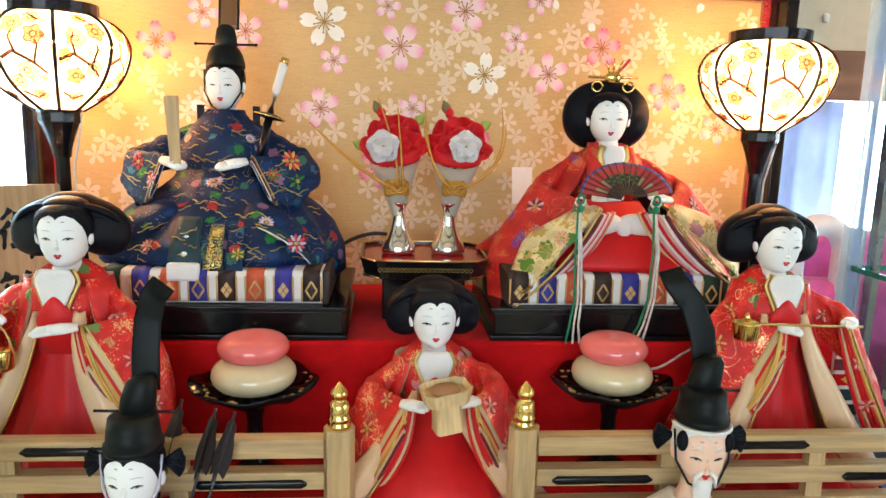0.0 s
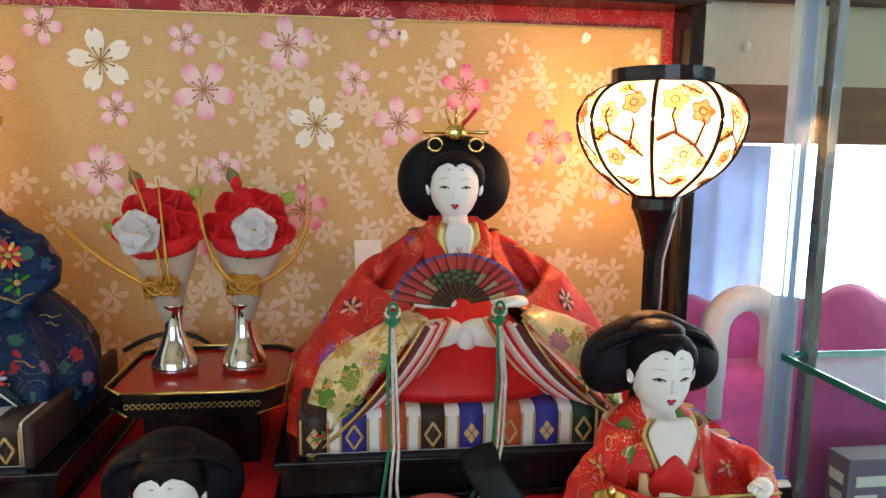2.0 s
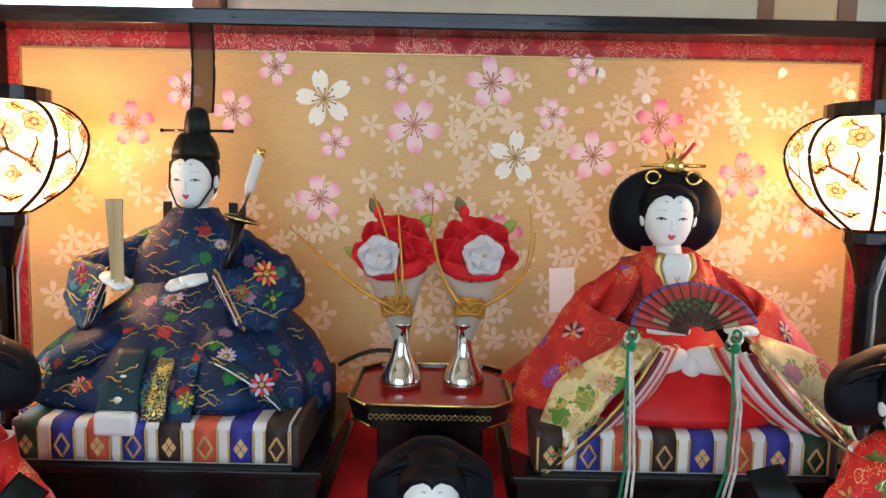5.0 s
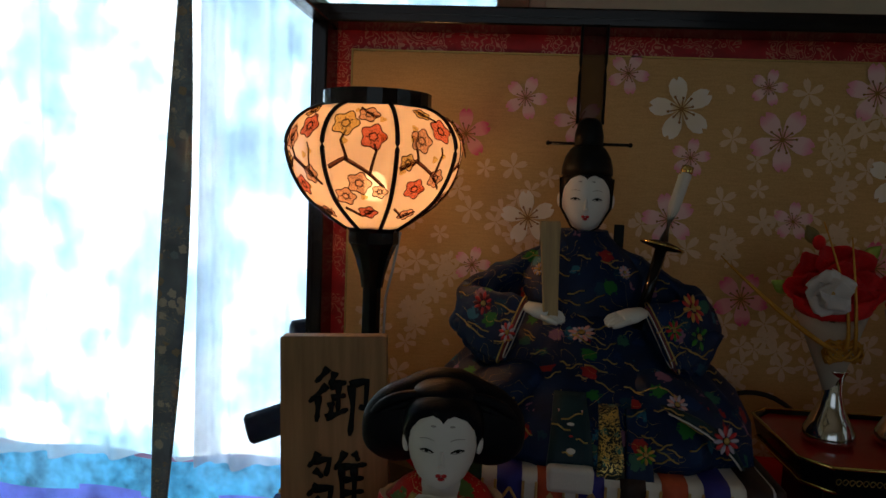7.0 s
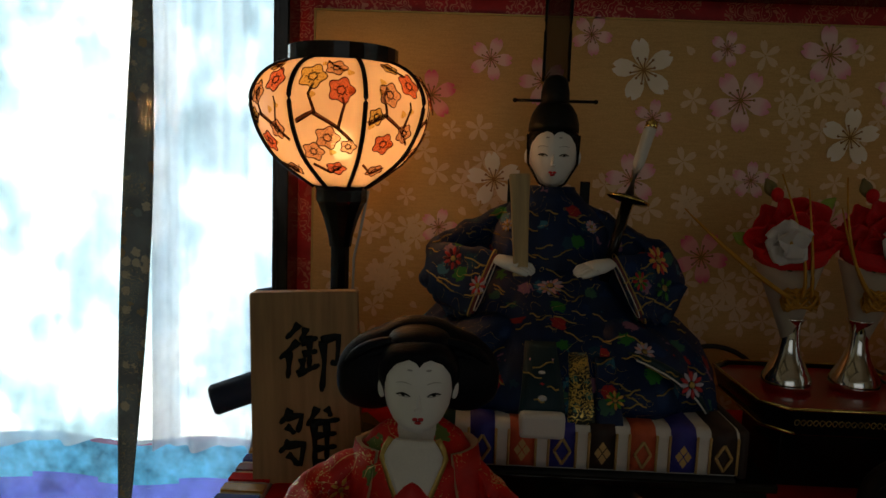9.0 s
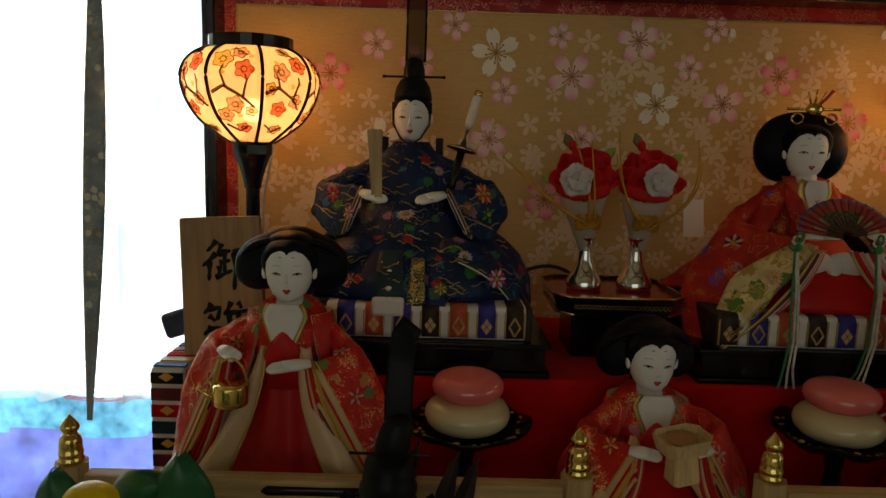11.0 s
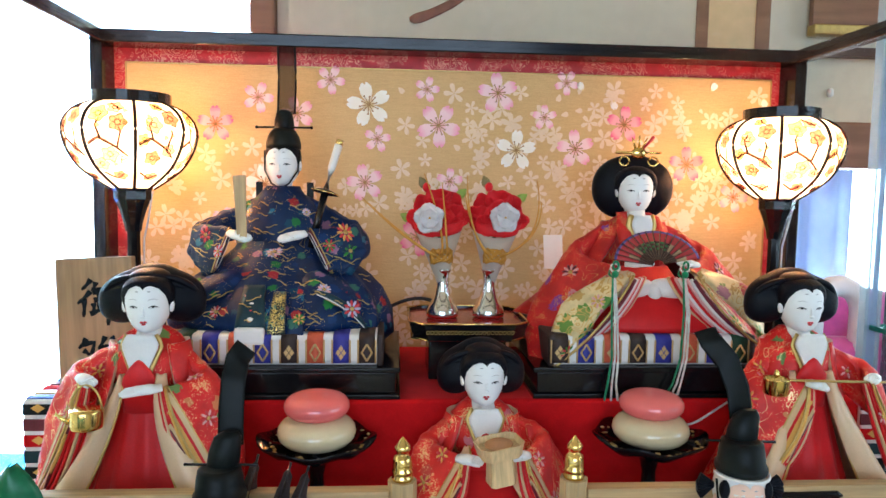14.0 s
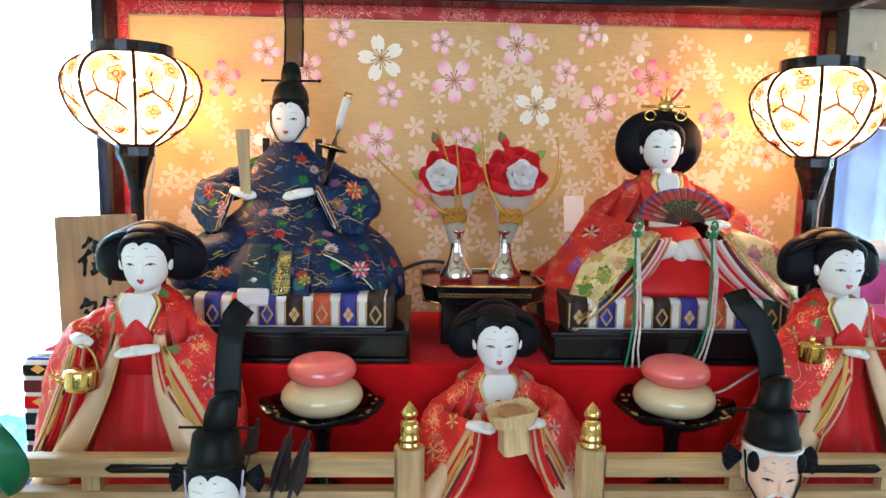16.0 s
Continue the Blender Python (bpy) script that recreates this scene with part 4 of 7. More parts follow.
def hair_form(bm, at, wide, high, cz, cy, deep, bump_h, notch, pw=0.74, droop=0.004):
    """Dressed hair swept out wide on both sides: one smooth form with a raised crown and a hollow over the neck."""
    rings = []
    for k in range(13):
        t = -1 + 2 * k / 12
        sk = max(0.03, (1 - abs(t) ** 2.4)) ** 0.5
        ring = []
        for i in range(48):
            a = 2 * math.pi * i / 48
            c, sn = math.cos(a), math.sin(a)
            x = wide * math.copysign(abs(c) ** pw, c)
            z = high * math.copysign(abs(sn) ** pw, sn) - droop * (abs(x) / wide) ** 2
            z += bump_h * math.exp(-(x / 0.015) ** 4) if sn > 0 else notch * math.exp(-(x / 0.015) ** 2)
            ring.append(at(x * sk, cy + deep * t - 0.004 * (abs(x) / wide) ** 2, cz + z * sk))
        rings.append(ring)
    loft(bm, rings, M_HAIR)


def big_hair(bm, at, r3, s=1.0, wide=0.0395):
    hair_cap(bm, at, M_HAIR, 0.0022)
    ball(bm, at(0, 0.0050, 0.0200), (0.0155 * s, 0.0145 * s, 0.0068 * s), M_HAIR, 24, 12, r3)
    hair_form(bm, at, wide, 0.0225, 0.0026, 0.0165, 0.0145, 0.0035, 0.009, 0.80, 0.003)
    # loose rolls along the swept-out wings
    for q in (-1, 1):
        for k in range(3):
            tube(bm, arc(at(q * 0.008, 0.0010 + 0.002 * k, 0.0200 - 0.004 * k), at(q * wide * 0.78, 0.001 + 0.003 * k, 0.0195 - 0.006 * k), at(q * (wide - 0.0030), 0.012, 0.000 - 0.002 * k), 12), [0.0020 + 0.0008 * math.sin(math.pi * i / 12) for i in range(13)], 8, M_HAIR)
    tube(bm, [at(0, 0.02, -0.005), at(0, 0.028, -0.05)], 0.007, 10, M_HAIR)


CUFF = [(M_DGOLD, 0.0010), (M_CREAM, 0.0040), (M_HAK, 0.0022), (M_OCHRE, 0.0034), (M_HAK, 0.0020), (M_CREAM, 0.0022), (M_MAROON, 0.0006)]


def lady(label, x, y, fz, yaw, left, right, hands, foot, seated=False):
    """A court lady in a red kimono. left, right: elbow, wrist and lower cuff corner; hands: wrist and fingertip of each."""
    bm = B()
    w = fz - 0.062
    fx, fy = foot
    if seated:
        loft(bm, [ell_ring((0, -0.020, 0.0), fx, fy + 0.02, 40, pleat=0.02, pn=14), ell_ring((0, -0.022, 0.012), fx * 1.02, fy + 0.02, 40, pleat=0.03, pn=14),
                  ell_ring((0, -0.014, 0.030), fx * 0.75, fy * 0.9, 40, pleat=0.02, pn=14), ell_ring((0, 0, w), 0.024, 0.018, 40)], M_HAK)
        loft(bm, [ell_ring((-0.004, -0.030, 0.030), 0.010, 0.012, 16), ell_ring((-0.008, -0.062, 0.016), 0.013, 0.007, 16), ell_ring((-0.012, -0.086, 0.004), 0.014, 0.004, 16)], M_HAK)
    else:
        loft(bm, [ell_ring((0, 0.004 * (1 - t), w * t), 0.023 + (fx - 0.023) * (1 - t) ** 1.15, 0.018 + (fy - 0.018) * (1 - t) ** 1.15, 104, pleat=0.060 * (1 - 0.75 * t), pn=-13) for t in (0, 0.2, 0.4, 0.6, 0.8, 0.93, 1)], M_HAK)
    loft(bm, [ell_ring((0, 0, w - 0.012), 0.020, 0.016, 28), ell_ring((0, 0, w), 0.024, 0.019, 28), ell_ring((0, 0.001, w + 0.025), 0.031, 0.020, 28), ell_ring((0, 0.003, fz - 0.036), 0.029, 0.017, 28),
              ell_ring((0, 0.006, fz - 0.027), 0.022, 0.012, 28), ell_ring((0, 0.008, fz - 0.020), 0.012, 0.006, 28)], M_KIM)
    loft(bm, [ell_ring((0, -0.006, fz - 0.055), 0.009, 0.0135, 24), ell_ring((0, -0.004, fz - 0.044), 0.0125, 0.0145, 24), ell_ring((0, -0.002, fz - 0.033), 0.0135, 0.012, 24), ell_ring((0, 0.001, fz - 0.025), 0.0105, 0.010, 24), ell_ring((0, 0.003, fz - 0.017), 0.0085, 0.0085, 24)], M_SILK)
    # the tied front of the hakama
    loft(bm, [ell_ring((0, yy, w + z), rx, ry, 20) for z, yy, rx, ry in ((-0.020, -0.0185, 0.0145, 0.006), (0.0, -0.0215, 0.0150, 0.005), (0.008, -0.0235, 0.0125, 0.0045), (0.015, -0.0240, 0.0080, 0.0035), (0.020, -0.0240, 0.0038, 0.0025), (0.0225, -0.0235, 0.0006, 0.0006))], M_HAK)
    collar(bm, fz - 0.0215, -0.0105, 0.0160, 0.038, M_DGOLD, M_SILK, 0.0017)
    robe(bm, 0.004, fz - 0.030, (0.030, 0.021), (fx * 1.28, fy * 1.30), 38, 58 if not seated else 66, M_KIM, M_TAN, 0.002, 0.006, grow=1.25)
    for q in (-1, 1):
        # the coat's turned-back front edge, a broad satin lining band that widens to the hem
        xb, yb, zb = q * (fx * 1.02 + 0.006), -(fy + (0.030 if seated else 0.012)), 0.012
        path = arc((q * 0.0150, -0.0235, fz - 0.052), (q * 0.017, -0.044, fz * 0.50), (xb, yb, zb), 24)
        sheet(bm, lambda u, v, q=q, path=path: path[min(24, round(v * 24))] + V((q * (0.0018 + 0.0135 * v) * (2 * u - 1), 0.005 * (2 * u - 1) ** 2 - 0.0022 * math.sin(5 * u + 6 * v) * v, 0.003 * v * math.sin(3 * u))), 14, 24, 0.0022, M_TAN, M_TAN)
        tube(bm, [p + V((-q * (0.0020 + 0.0135 * i / 24), 0.0040, 0)) for i, p in enumerate(path)], 0.0010, 6, M_DGOLD)
    for (el, wr, tip), q in ((left, -1), (right, 1)):
        sleeve(bm, (q * 0.021, 0.002, fz - 0.029), el, wr, tip, M_KIM, CUFF, 0.011)
        # long layered cuff edges
        wr, tip = V(wr), V(tip)
        mid = wr.lerp(tip, 0.5) + V((-q * 0.010, -0.012, -0.004))
        for k, mi in enumerate((M_DGOLD, M_OCHRE, M_HAK, M_HAK, M_CREAM, M_HAK)):
            o = V((-q * 0.0026 * k, -0.0060 + 0.0012 * k, -0.0010 * k))
            tube(bm, arc(wr + o * 0.5, mid + o, tip + o * 1.1, 12), [0.0007 + (0.0004 if mi == M_DGOLD else 0.0014) * min(1, i / 4) for i in range(13)], 6, mi, 0.7)
    crease(bm, (M_KIM,), 0.0013, 80, 34, x * 50)
    for mx, mz in ((-0.050, fz - 0.075), (0.052, fz - 0.085), (-0.036, fz - 0.052), (0.040, fz - 0.055), (0.066, fz - 0.120)):
        medallion(bm, mx, mz, 0.0068, M_PINK if mx > 0 else M_OCHRE, M_LIP, 10)
    for a, b in hands:
        hand(bm, a, b, (0, -0.3, 1))
    at, r3 = head(bm, (0, 0, fz), yaw, s=1.05)
    big_hair(bm, at, r3, 1.0, 0.0360 if seated else 0.0395)
    return solid("court_lady_doll", bm, DM, label, "doll", "three court lady dolls", at=(x, y, MID))


lady("white-faced court lady doll in red kimono holding a gold kettle", -0.229, 0.521, 0.190, 4,
     ((-0.068, -0.004, 0.138), (-0.040, -0.030, 0.138), (-0.082, -0.022, 0.040)), ((0.062, -0.004, 0.130), (0.024, -0.036, 0.134), (0.072, -0.026, 0.036)),
     (((-0.040, -0.034, 0.140), (-0.025, -0.046, 0.137)), ((0.022, -0.040, 0.133), (-0.006, -0.052, 0.132))), (0.064, 0.044))
lady("seated court lady doll in red kimono holding a wooden offering stand", 0.040, 0.528, 0.128, 2,
     ((-0.062, -0.006, 0.074), (-0.022, -0.048, 0.080), (-0.058, -0.050, 0.012)), ((0.062, -0.006, 0.086), (0.028, -0.048, 0.082), (0.062, -0.050, 0.016)),
     (((-0.026, -0.050, 0.078), (-0.006, -0.060, 0.078)), ((0.030, -0.050, 0.080), (0.013, -0.060, 0.082))), (0.058, 0.040), True)
lady("court lady doll in red kimono holding a long-handled gold ladle", 0.309, 0.524, 0.191, 0,
     ((-0.058, -0.004, 0.126), (-0.012, -0.036, 0.134), (-0.046, -0.034, 0.058)), ((0.064, -0.006, 0.142), (0.044, -0.032, 0.137), (0.100, -0.024, 0.036)),
     (((-0.014, -0.038, 0.134), (0.002, -0.046, 0.132)), ((0.048, -0.034, 0.138), (0.036, -0.044, 0.137))), (0.060, 0.044))


def prince():
    bm = B()
    # spread trousers and hem, folded in sharp pleats and hanging over the cushion's ends
    rings = [ell_ring((0.004, yo, z), rx, ry, 132, p=0.78, pleat=pl, pn=-11) for z, rx, ry, pl, yo in
             ((0.0005, 0.098, 0.070, 0.03, -0.034), (0.007, 0.104, 0.073, 0.045, -0.034), (0.018, 0.101, 0.069, 0.06, -0.031), (0.030, 0.092, 0.062, 0.06, -0.026), (0.042, 0.080, 0.054, 0.055, -0.020), (0.054, 0.064, 0.044, 0.04, -0.013), (0.066, 0.050, 0.035, 0.02, -0.005), (0.080, 0.043, 0.031, 0, 0))]
    for ring in rings:
        for p in ring:
            if p.x > 0.088:
                p.z -= 0.7 * (p.x - 0.088) * max(0.0, 1 - p.z / 0.03) + 0.010 * min(1, (p.x - 0.088) / 0.012) * max(0.0, 1 - p.z / 0.02)
    loft(bm, rings, M_NAVY)
    loft(bm, [ell_ring((0, 0.0, z), rx, ry, 40, p=0.9) for z, rx, ry in ((0.05, 0.044, 0.034), (0.080, 0.046, 0.034), (0.100, 0.041, 0.029), (0.112, 0.032, 0.023), (0.120, 0.023, 0.018), (0.128, 0.016, 0.015))], M_NAVY)
    for q in (-1, 1):
        sleeve(bm, (q * 0.022, 0.004, 0.121), (q * 0.112, -0.016, 0.084), (q * 0.037 - 0.003, -0.060, 0.091), (q * 0.056, -0.064, 0.048), M_NAVY, [(M_DGOLD, 0.0012), (M_MAROON, 0.002), (M_SILK, 0.001), (M_NAVY, 0.0006)], 0.011, 0.040)
        # a pointed hanging sleeve corner and the raised knee
        sheet(bm, lambda u, v, q=q: (q * (0.052 + 0.034 * u * (1 - 0.5 * v)), -0.046 - 0.016 * v + 0.012 * u, 0.072 - 0.022 * v - 0.006 * u + 0.0015 * math.sin(9 * u)), 12, 12, 0.004, M_NAVY)
        ball(bm, (q * 0.062, -0.058, 0.022), (0.042, 0.030, 0.018), M_NAVY, 30, 14, Matrix.Rotation(radians(q * 34), 3, "Y") @ Matrix.Rotation(radians(q * 12), 3, "Z"))
    crease(bm, (M_NAVY,), 0.0019, 60, 34, 3.0)
    tube(bm, arc((0.040, -0.090, 0.036), (0.074, -0.100, 0.026), (0.090, -0.090, 0.000), 10), [0.0005, 0.002, 0.003, 0.0035, 0.0036, 0.0036, 0.0034, 0.003, 0.0024, 0.0016, 0.0006], 8, M_GREEN)
    tube(bm, arc((0.044, -0.0935, 0.0325), (0.072, -0.1035, 0.024), (0.087, -0.0935, 0.002), 10), 0.0006, 6, M_SILK)
    # hanging front panels
    for x0, w, mi, dz in ((-0.012, 0.0115, M_GREEN, 0.002), (0.0105, 0.0068, M_GDARK, -0.004), (0.0265, 0.0070, M_NAVY, -0.006)):
        sheet(bm, lambda u, v, x0=x0, w=w, dz=dz: (x0 + w * (2 * u - 1) * (0.8 + 0.35 * v), -0.086 - 0.0245 * math.sin(v * 1.5), 0.036 - 0.034 * v + dz), 4, 10, 0.003, mi)
    for sx in (-1, 1):
        tube(bm, [(-0.012 + sx * 0.0066, -0.0965, 0.032), (-0.012 + sx * 0.0082, -0.1120, 0.008)], 0.0006, 5, M_PINK)
    for zz in (0.012, 0.018, 0.024):
        ball(bm, (-0.012, -0.1068 + (zz - 0.018) * 0.70, zz), (0.003, 0.001, 0.0025), M_LIP if zz == 0.018 else M_SILK, 8, 6)
    box(bm, -0.025, 0.001, -0.119, -0.109, -0.009, 0.006, M_SILK, 0.003)
    # woven chrysanthemums and gold couching
    for cx, cz, r, mi, heart in ((0.066, 0.086, 0.0125, M_LIP, M_OCHRE), (0.071, 0.068, 0.0115, M_LEAF, M_GREEN), (0.052, 0.074, 0.008, M_LEAF, M_LIP), (-0.002, 0.066, 0.0105, M_LILAC, M_PINK), (-0.066, 0.082, 0.0095, M_LIP, M_MAROON), (-0.050, 0.068, 0.008, M_LILAC, M_LIP),
                                 (0.076, 0.020, 0.010, M_LIP, M_LILAC), (0.050, 0.036, 0.008, M_PINK, M_LILAC), (-0.072, 0.022, 0.009, M_LEAF, M_LILAC), (-0.045, 0.016, 0.008, M_LIP, M_PINK), (0.030, 0.012, 0.007, M_OCHRE, M_LEAF), (-0.030, 0.103, 0.006, M_LILAC, M_OCHRE), (0.026, 0.104, 0.006, M_PINK, M_LILAC)):
        medallion(bm, cx, cz, r * 0.85, mi, heart)
    rr = random.Random(9)
    tree_of = BVHTree.FromBMesh(bm)
    for _ in range(130):
        cx, cz, a, ln = rr.uniform(-0.085, 0.09), rr.uniform(0.004, 0.114), rr.choice((-0.45, -0.3, 0.3, 0.45)), rr.uniform(0.006, 0.015)
        pts = []
        for k in range(7):
            t = (k - 3) / 6 * ln
            hit, nor = tree_of.ray_cast(V((cx + t * math.cos(a), -0.4, cz + t * math.sin(a) + 0.0005 * math.sin(9 * k / 6 + a * 5))), V((0, 1, 0)))[:2]
            if hit and hit.y < 0.02:
                pts.append(hit + V((0, -0.0004, 0)))
        if len(pts) == 7 and max((p - q).length for p, q in zip(pts, pts[1:])) < 0.006:
            tube(bm, pts, 0.00050, 5, M_DGOLD)
    loft(bm, [ell_ring((0, 0.001, 0.118), 0.021, 0.018, 24), ell_ring((0, 0.001, 0.130), 0.017, 0.016, 24)], M_NAVY)
    for q in (-1, 1):
        box(bm, q * 0.026 - 0.0035, q * 0.026 + 0.0035, 0.010, 0.012, 0.112, 0.134, M_INK, 0.0006)
        hand(bm, (q * 0.035 - 0.004, -0.068, 0.086), (q * 0.012 - 0.005, -0.082, 0.081), (0, -0.4, 1), w=0.0060)
    at, r3 = head(bm, (0, 0, 0.152), -5, s=1.04)
    # court cap with its pin, crest and gauze tail
    loft(bm, [[at(p.x, p.y + 0.002, z) for p in ell_ring((0, 0, 0), rx, ry, 24)] for z, rx, ry in ((0.0150, 0.0170, 0.0180), (0.020, 0.0168, 0.0178), (0.027, 0.0150, 0.0160), (0.0320, 0.0120, 0.0135), (0.034, 0.010, 0.011))], M_INK)
    hair_cap(bm, at, M_HAIR, 0.0008)
    loft(bm, [[at(p.x, p.y + 0.005, z) for p in ell_ring((0, 0, 0), rx, ry, 20)] for z, rx, ry in ((0.028, 0.010, 0.009), (0.042, 0.0095, 0.0075), (0.050, 0.0078, 0.006), (0.053, 0.004, 0.003))], M_INK)
    tube(bm, [at(-0.027, 0.004, 0.036), at(0.027, 0.004, 0.036)], 0.0011, 8, M_LAC)
    for q in (-1, 1):
        ball(bm, at(q * 0.027, 0.004, 0.036), 0.0017, M_LAC, 8, 6)
        tube(bm, [at(q * 0.0172, -0.004, 0.013), at(q * 0.0162, -0.008, -0.006), at(q * 0.0085, -0.0125, -0.019), at(0, -0.012, -0.0235)], 0.0008, 6, M_INK)
    sheet(bm, lambda u, v: at(-0.0085 + 0.017 * u, 0.013 + 0.004 * math.sin(3 * v), 0.050 + 0.066 * v), 3, 14, 0.0006, M_GAUZE)
    for q in (-1, 1):
        tube(bm, [at(q * 0.0085, 0.013 + 0.004 * math.sin(3 * t / 8), 0.050 + 0.066 * t / 8) for t in range(9)], 0.0011, 6, M_INK)
    return solid("prince_doll", bm, DM, "seated prince doll in navy brocade with a black cap", "doll", at=(-0.149, 0.685, TOP + 0.0565))


def princess():
    bm = B()
    loft(bm, [ell_ring((0, -0.016, z), rx, ry, 40, p=0.7) for z, rx, ry in ((0.0, 0.072, 0.072), (0.006, 0.071, 0.072), (0.024, 0.056, 0.060), (0.040, 0.038, 0.042), (0.056, 0.028, 0.024))], M_HAK)
    loft(bm, [ell_ring((0, 0.002, z), rx, ry, 28) for z, rx, ry in ((0.030, 0.030, 0.026), (0.060, 0.034, 0.024), (0.088, 0.036, 0.021), (0.098, 0.026, 0.016), (0.108, 0.010, 0.010))], M_ROBE)
    robe(bm, 0.003, 0.098, (0.033, 0.022), (0.112, 0.062), 34, 66, M_ROBE, M_CREAMB, 0.002, -0.002, M_MAROON, 0.05, 0.003, 1.3)
    layers = [(M_DGOLD, 0.0018), (M_CREAMB, 0.0060), (M_HAK, 0.0022), (M_PINK, 0.0022), (M_SILK, 0.0018), (M_MAROON, 0.0018), (M_HAK, 0.0006)]
    sleeve(bm, (-0.028, 0.002, 0.100), (-0.092, -0.010, 0.066), (-0.034, -0.066, 0.058), (-0.116, -0.070, -0.044), M_ROBE, layers, 0.009, 0.036)
    sleeve(bm, (0.028, 0.002, 0.100), (0.092, -0.010, 0.072), (0.034, -0.066, 0.058), (0.112, -0.060, -0.020), M_ROBE, layers, 0.009, 0.036)
    # wide brocade cuffs laid over the sleeve's front
    for q, tz, tx in ((-1, -0.040, -0.112), (1, -0.018, 0.106)):
        sheet(bm, lambda u, v, q=q, tz=tz, tx=tx: (q * 0.030 + (tx - q * 0.030) * v + q * (0.027 * u) * math.sin(math.pi * min(1, v + 0.12)), -0.091 - 0.006 * math.sin(math.pi * v) + 0.016 * u, 0.056 + (tz - 0.056) * v + 0.010 * u * math.sin(math.pi * v)), 8, 14, 0.003, M_CREAMB, M_CREAMB)
        for k, mi in enumerate((M_MAROON, M_SILK, M_PINK, M_HAK, M_SILK, M_PINK, M_HAK, M_CREAM)):
            o = k * 0.0030
            tube(bm, arc((q * (0.028 - o * 0.8), -0.090 + o, 0.050), (q * (0.052 - o), -0.102 + o, 0.006), (tx - q * (0.002 + o * 1.3), -0.090 + o * 0.6, tz + 0.004 + o * 0.2), 10), 0.0025, 6, mi, 0.8)
        tube(bm, arc((q * 0.030, -0.093, 0.054), (q * 0.056, -0.104, 0.006), (tx, -0.092, tz), 10), 0.0012, 6, M_DGOLD)
    crease(bm, (M_ROBE, M_CREAMB), 0.0014, 70, 30, 8.0)
    for mx, mz, r, mi, heart in ((-0.074, 0.050, 0.009, M_PINK, M_MAROON), (-0.062, 0.030, 0.007, M_PINK, M_OCHRE), (0.074, 0.054, 0.009, M_PINK, M_MAROON), (0.084, 0.030, 0.008, M_OCHRE, M_PINK), (-0.074, 0.004, 0.011, M_LEAF, M_OCHRE), (-0.090, -0.016, 0.008, M_LIP, M_LEAF), (0.080, 0.006, 0.009, M_LEAF, M_OCHRE)):
        medallion(bm, mx, mz, r, mi, heart)
    for q in (-1, 1):
        ball(bm, (q * 0.017 - 0.003, -0.064, 0.038), (0.020, 0.008, 0.0100), M_SILK, 16, 10, Matrix.Rotation(radians(q * 8), 3, "Y"))
        hand(bm, (q * 0.034, -0.080, 0.063), (q * 0.011, -0.094, 0.066), (0, -0.3, 1), w=0.0056)
    ball(bm, (0, -0.066, 0.035), (0.007, 0.006, 0.009), M_SILK, 12, 8)
    loft(bm, [ell_ring((0, -0.006, z), rx, ry, 24) for z, rx, ry in ((0.060, 0.011, 0.018), (0.080, 0.0125, 0.018), (0.096, 0.0122, 0.0135), (0.104, 0.0098, 0.009), (0.112, 0.0085, 0.008))], M_SILK)
    collar(bm, 0.106, -0.015, 0.0120, 0.040, M_DGOLD)
    for q in (-1, 1):
        loft(bm, [ell_ring((q * x, y, z), rx, 0.0045, 14) for x, y, z, rx in ((0.0135, 0.004, 0.1085, 0.004), (0.0165, -0.012, 0.104, 0.0058), (0.0165, -0.022, 0.090, 0.0085), (0.0130, -0.0265, 0.074, 0.0095), (0.010, -0.027, 0.056, 0.0095))], M_ROBE)
    for q in (-1, 1):
        tube(bm, [(q * 0.0075, -0.0235, 0.103), (0.0, -0.0295, 0.086)], 0.0006, 6, M_PINK)
    at, r3 = head(bm, (0, 0, 0.131), -6, s=1.10)
    hair_form(bm, at, 0.0380, 0.0315, 0.0020, 0.0150, 0.0150, 0.0, 0.004, 0.92, 0.0)
    hair_cap(bm, at, M_HAIR, 0.0030)
    # gilt hair ornament
    tube(bm, [at(-0.021, -0.008, 0.0345), at(0.021, -0.008, 0.0345)], 0.0013, 8, M_GOLD)
    ball(bm, at(0, -0.010, 0.034), (0.008, 0.004, 0.006), M_GOLD, 14, 8)
    for q in (-1, 1):
        pts = [at(q * (0.013 + 0.0045 * math.cos(a)), -0.011, 0.0265 + 0.0042 * math.sin(a)) for a in (i * math.pi / 6 for i in range(13))]
        tube(bm, pts, 0.0011, 6, M_GOLD)
        tube(bm, [at(q * 0.003, -0.010, 0.038), at(q * 0.007, -0.012, 0.048)], [0.0012, 0.0006], 6, M_GOLD)
    tube(bm, [at(0, -0.010, 0.038), at(0, -0.012, 0.050)], [0.0014, 0.0006], 6, M_GOLD)
    tube(bm, [at(0.004, -0.010, 0.038), at(0.013, -0.011, 0.049)], [0.001, 0.002], 6, M_LIP)
    return solid("princess_doll", bm, DM, "seated princess doll in scarlet robes with a gilt hair ornament", "doll", at=(0.211, 0.665, TOP + 0.0570))


prince()
princess()


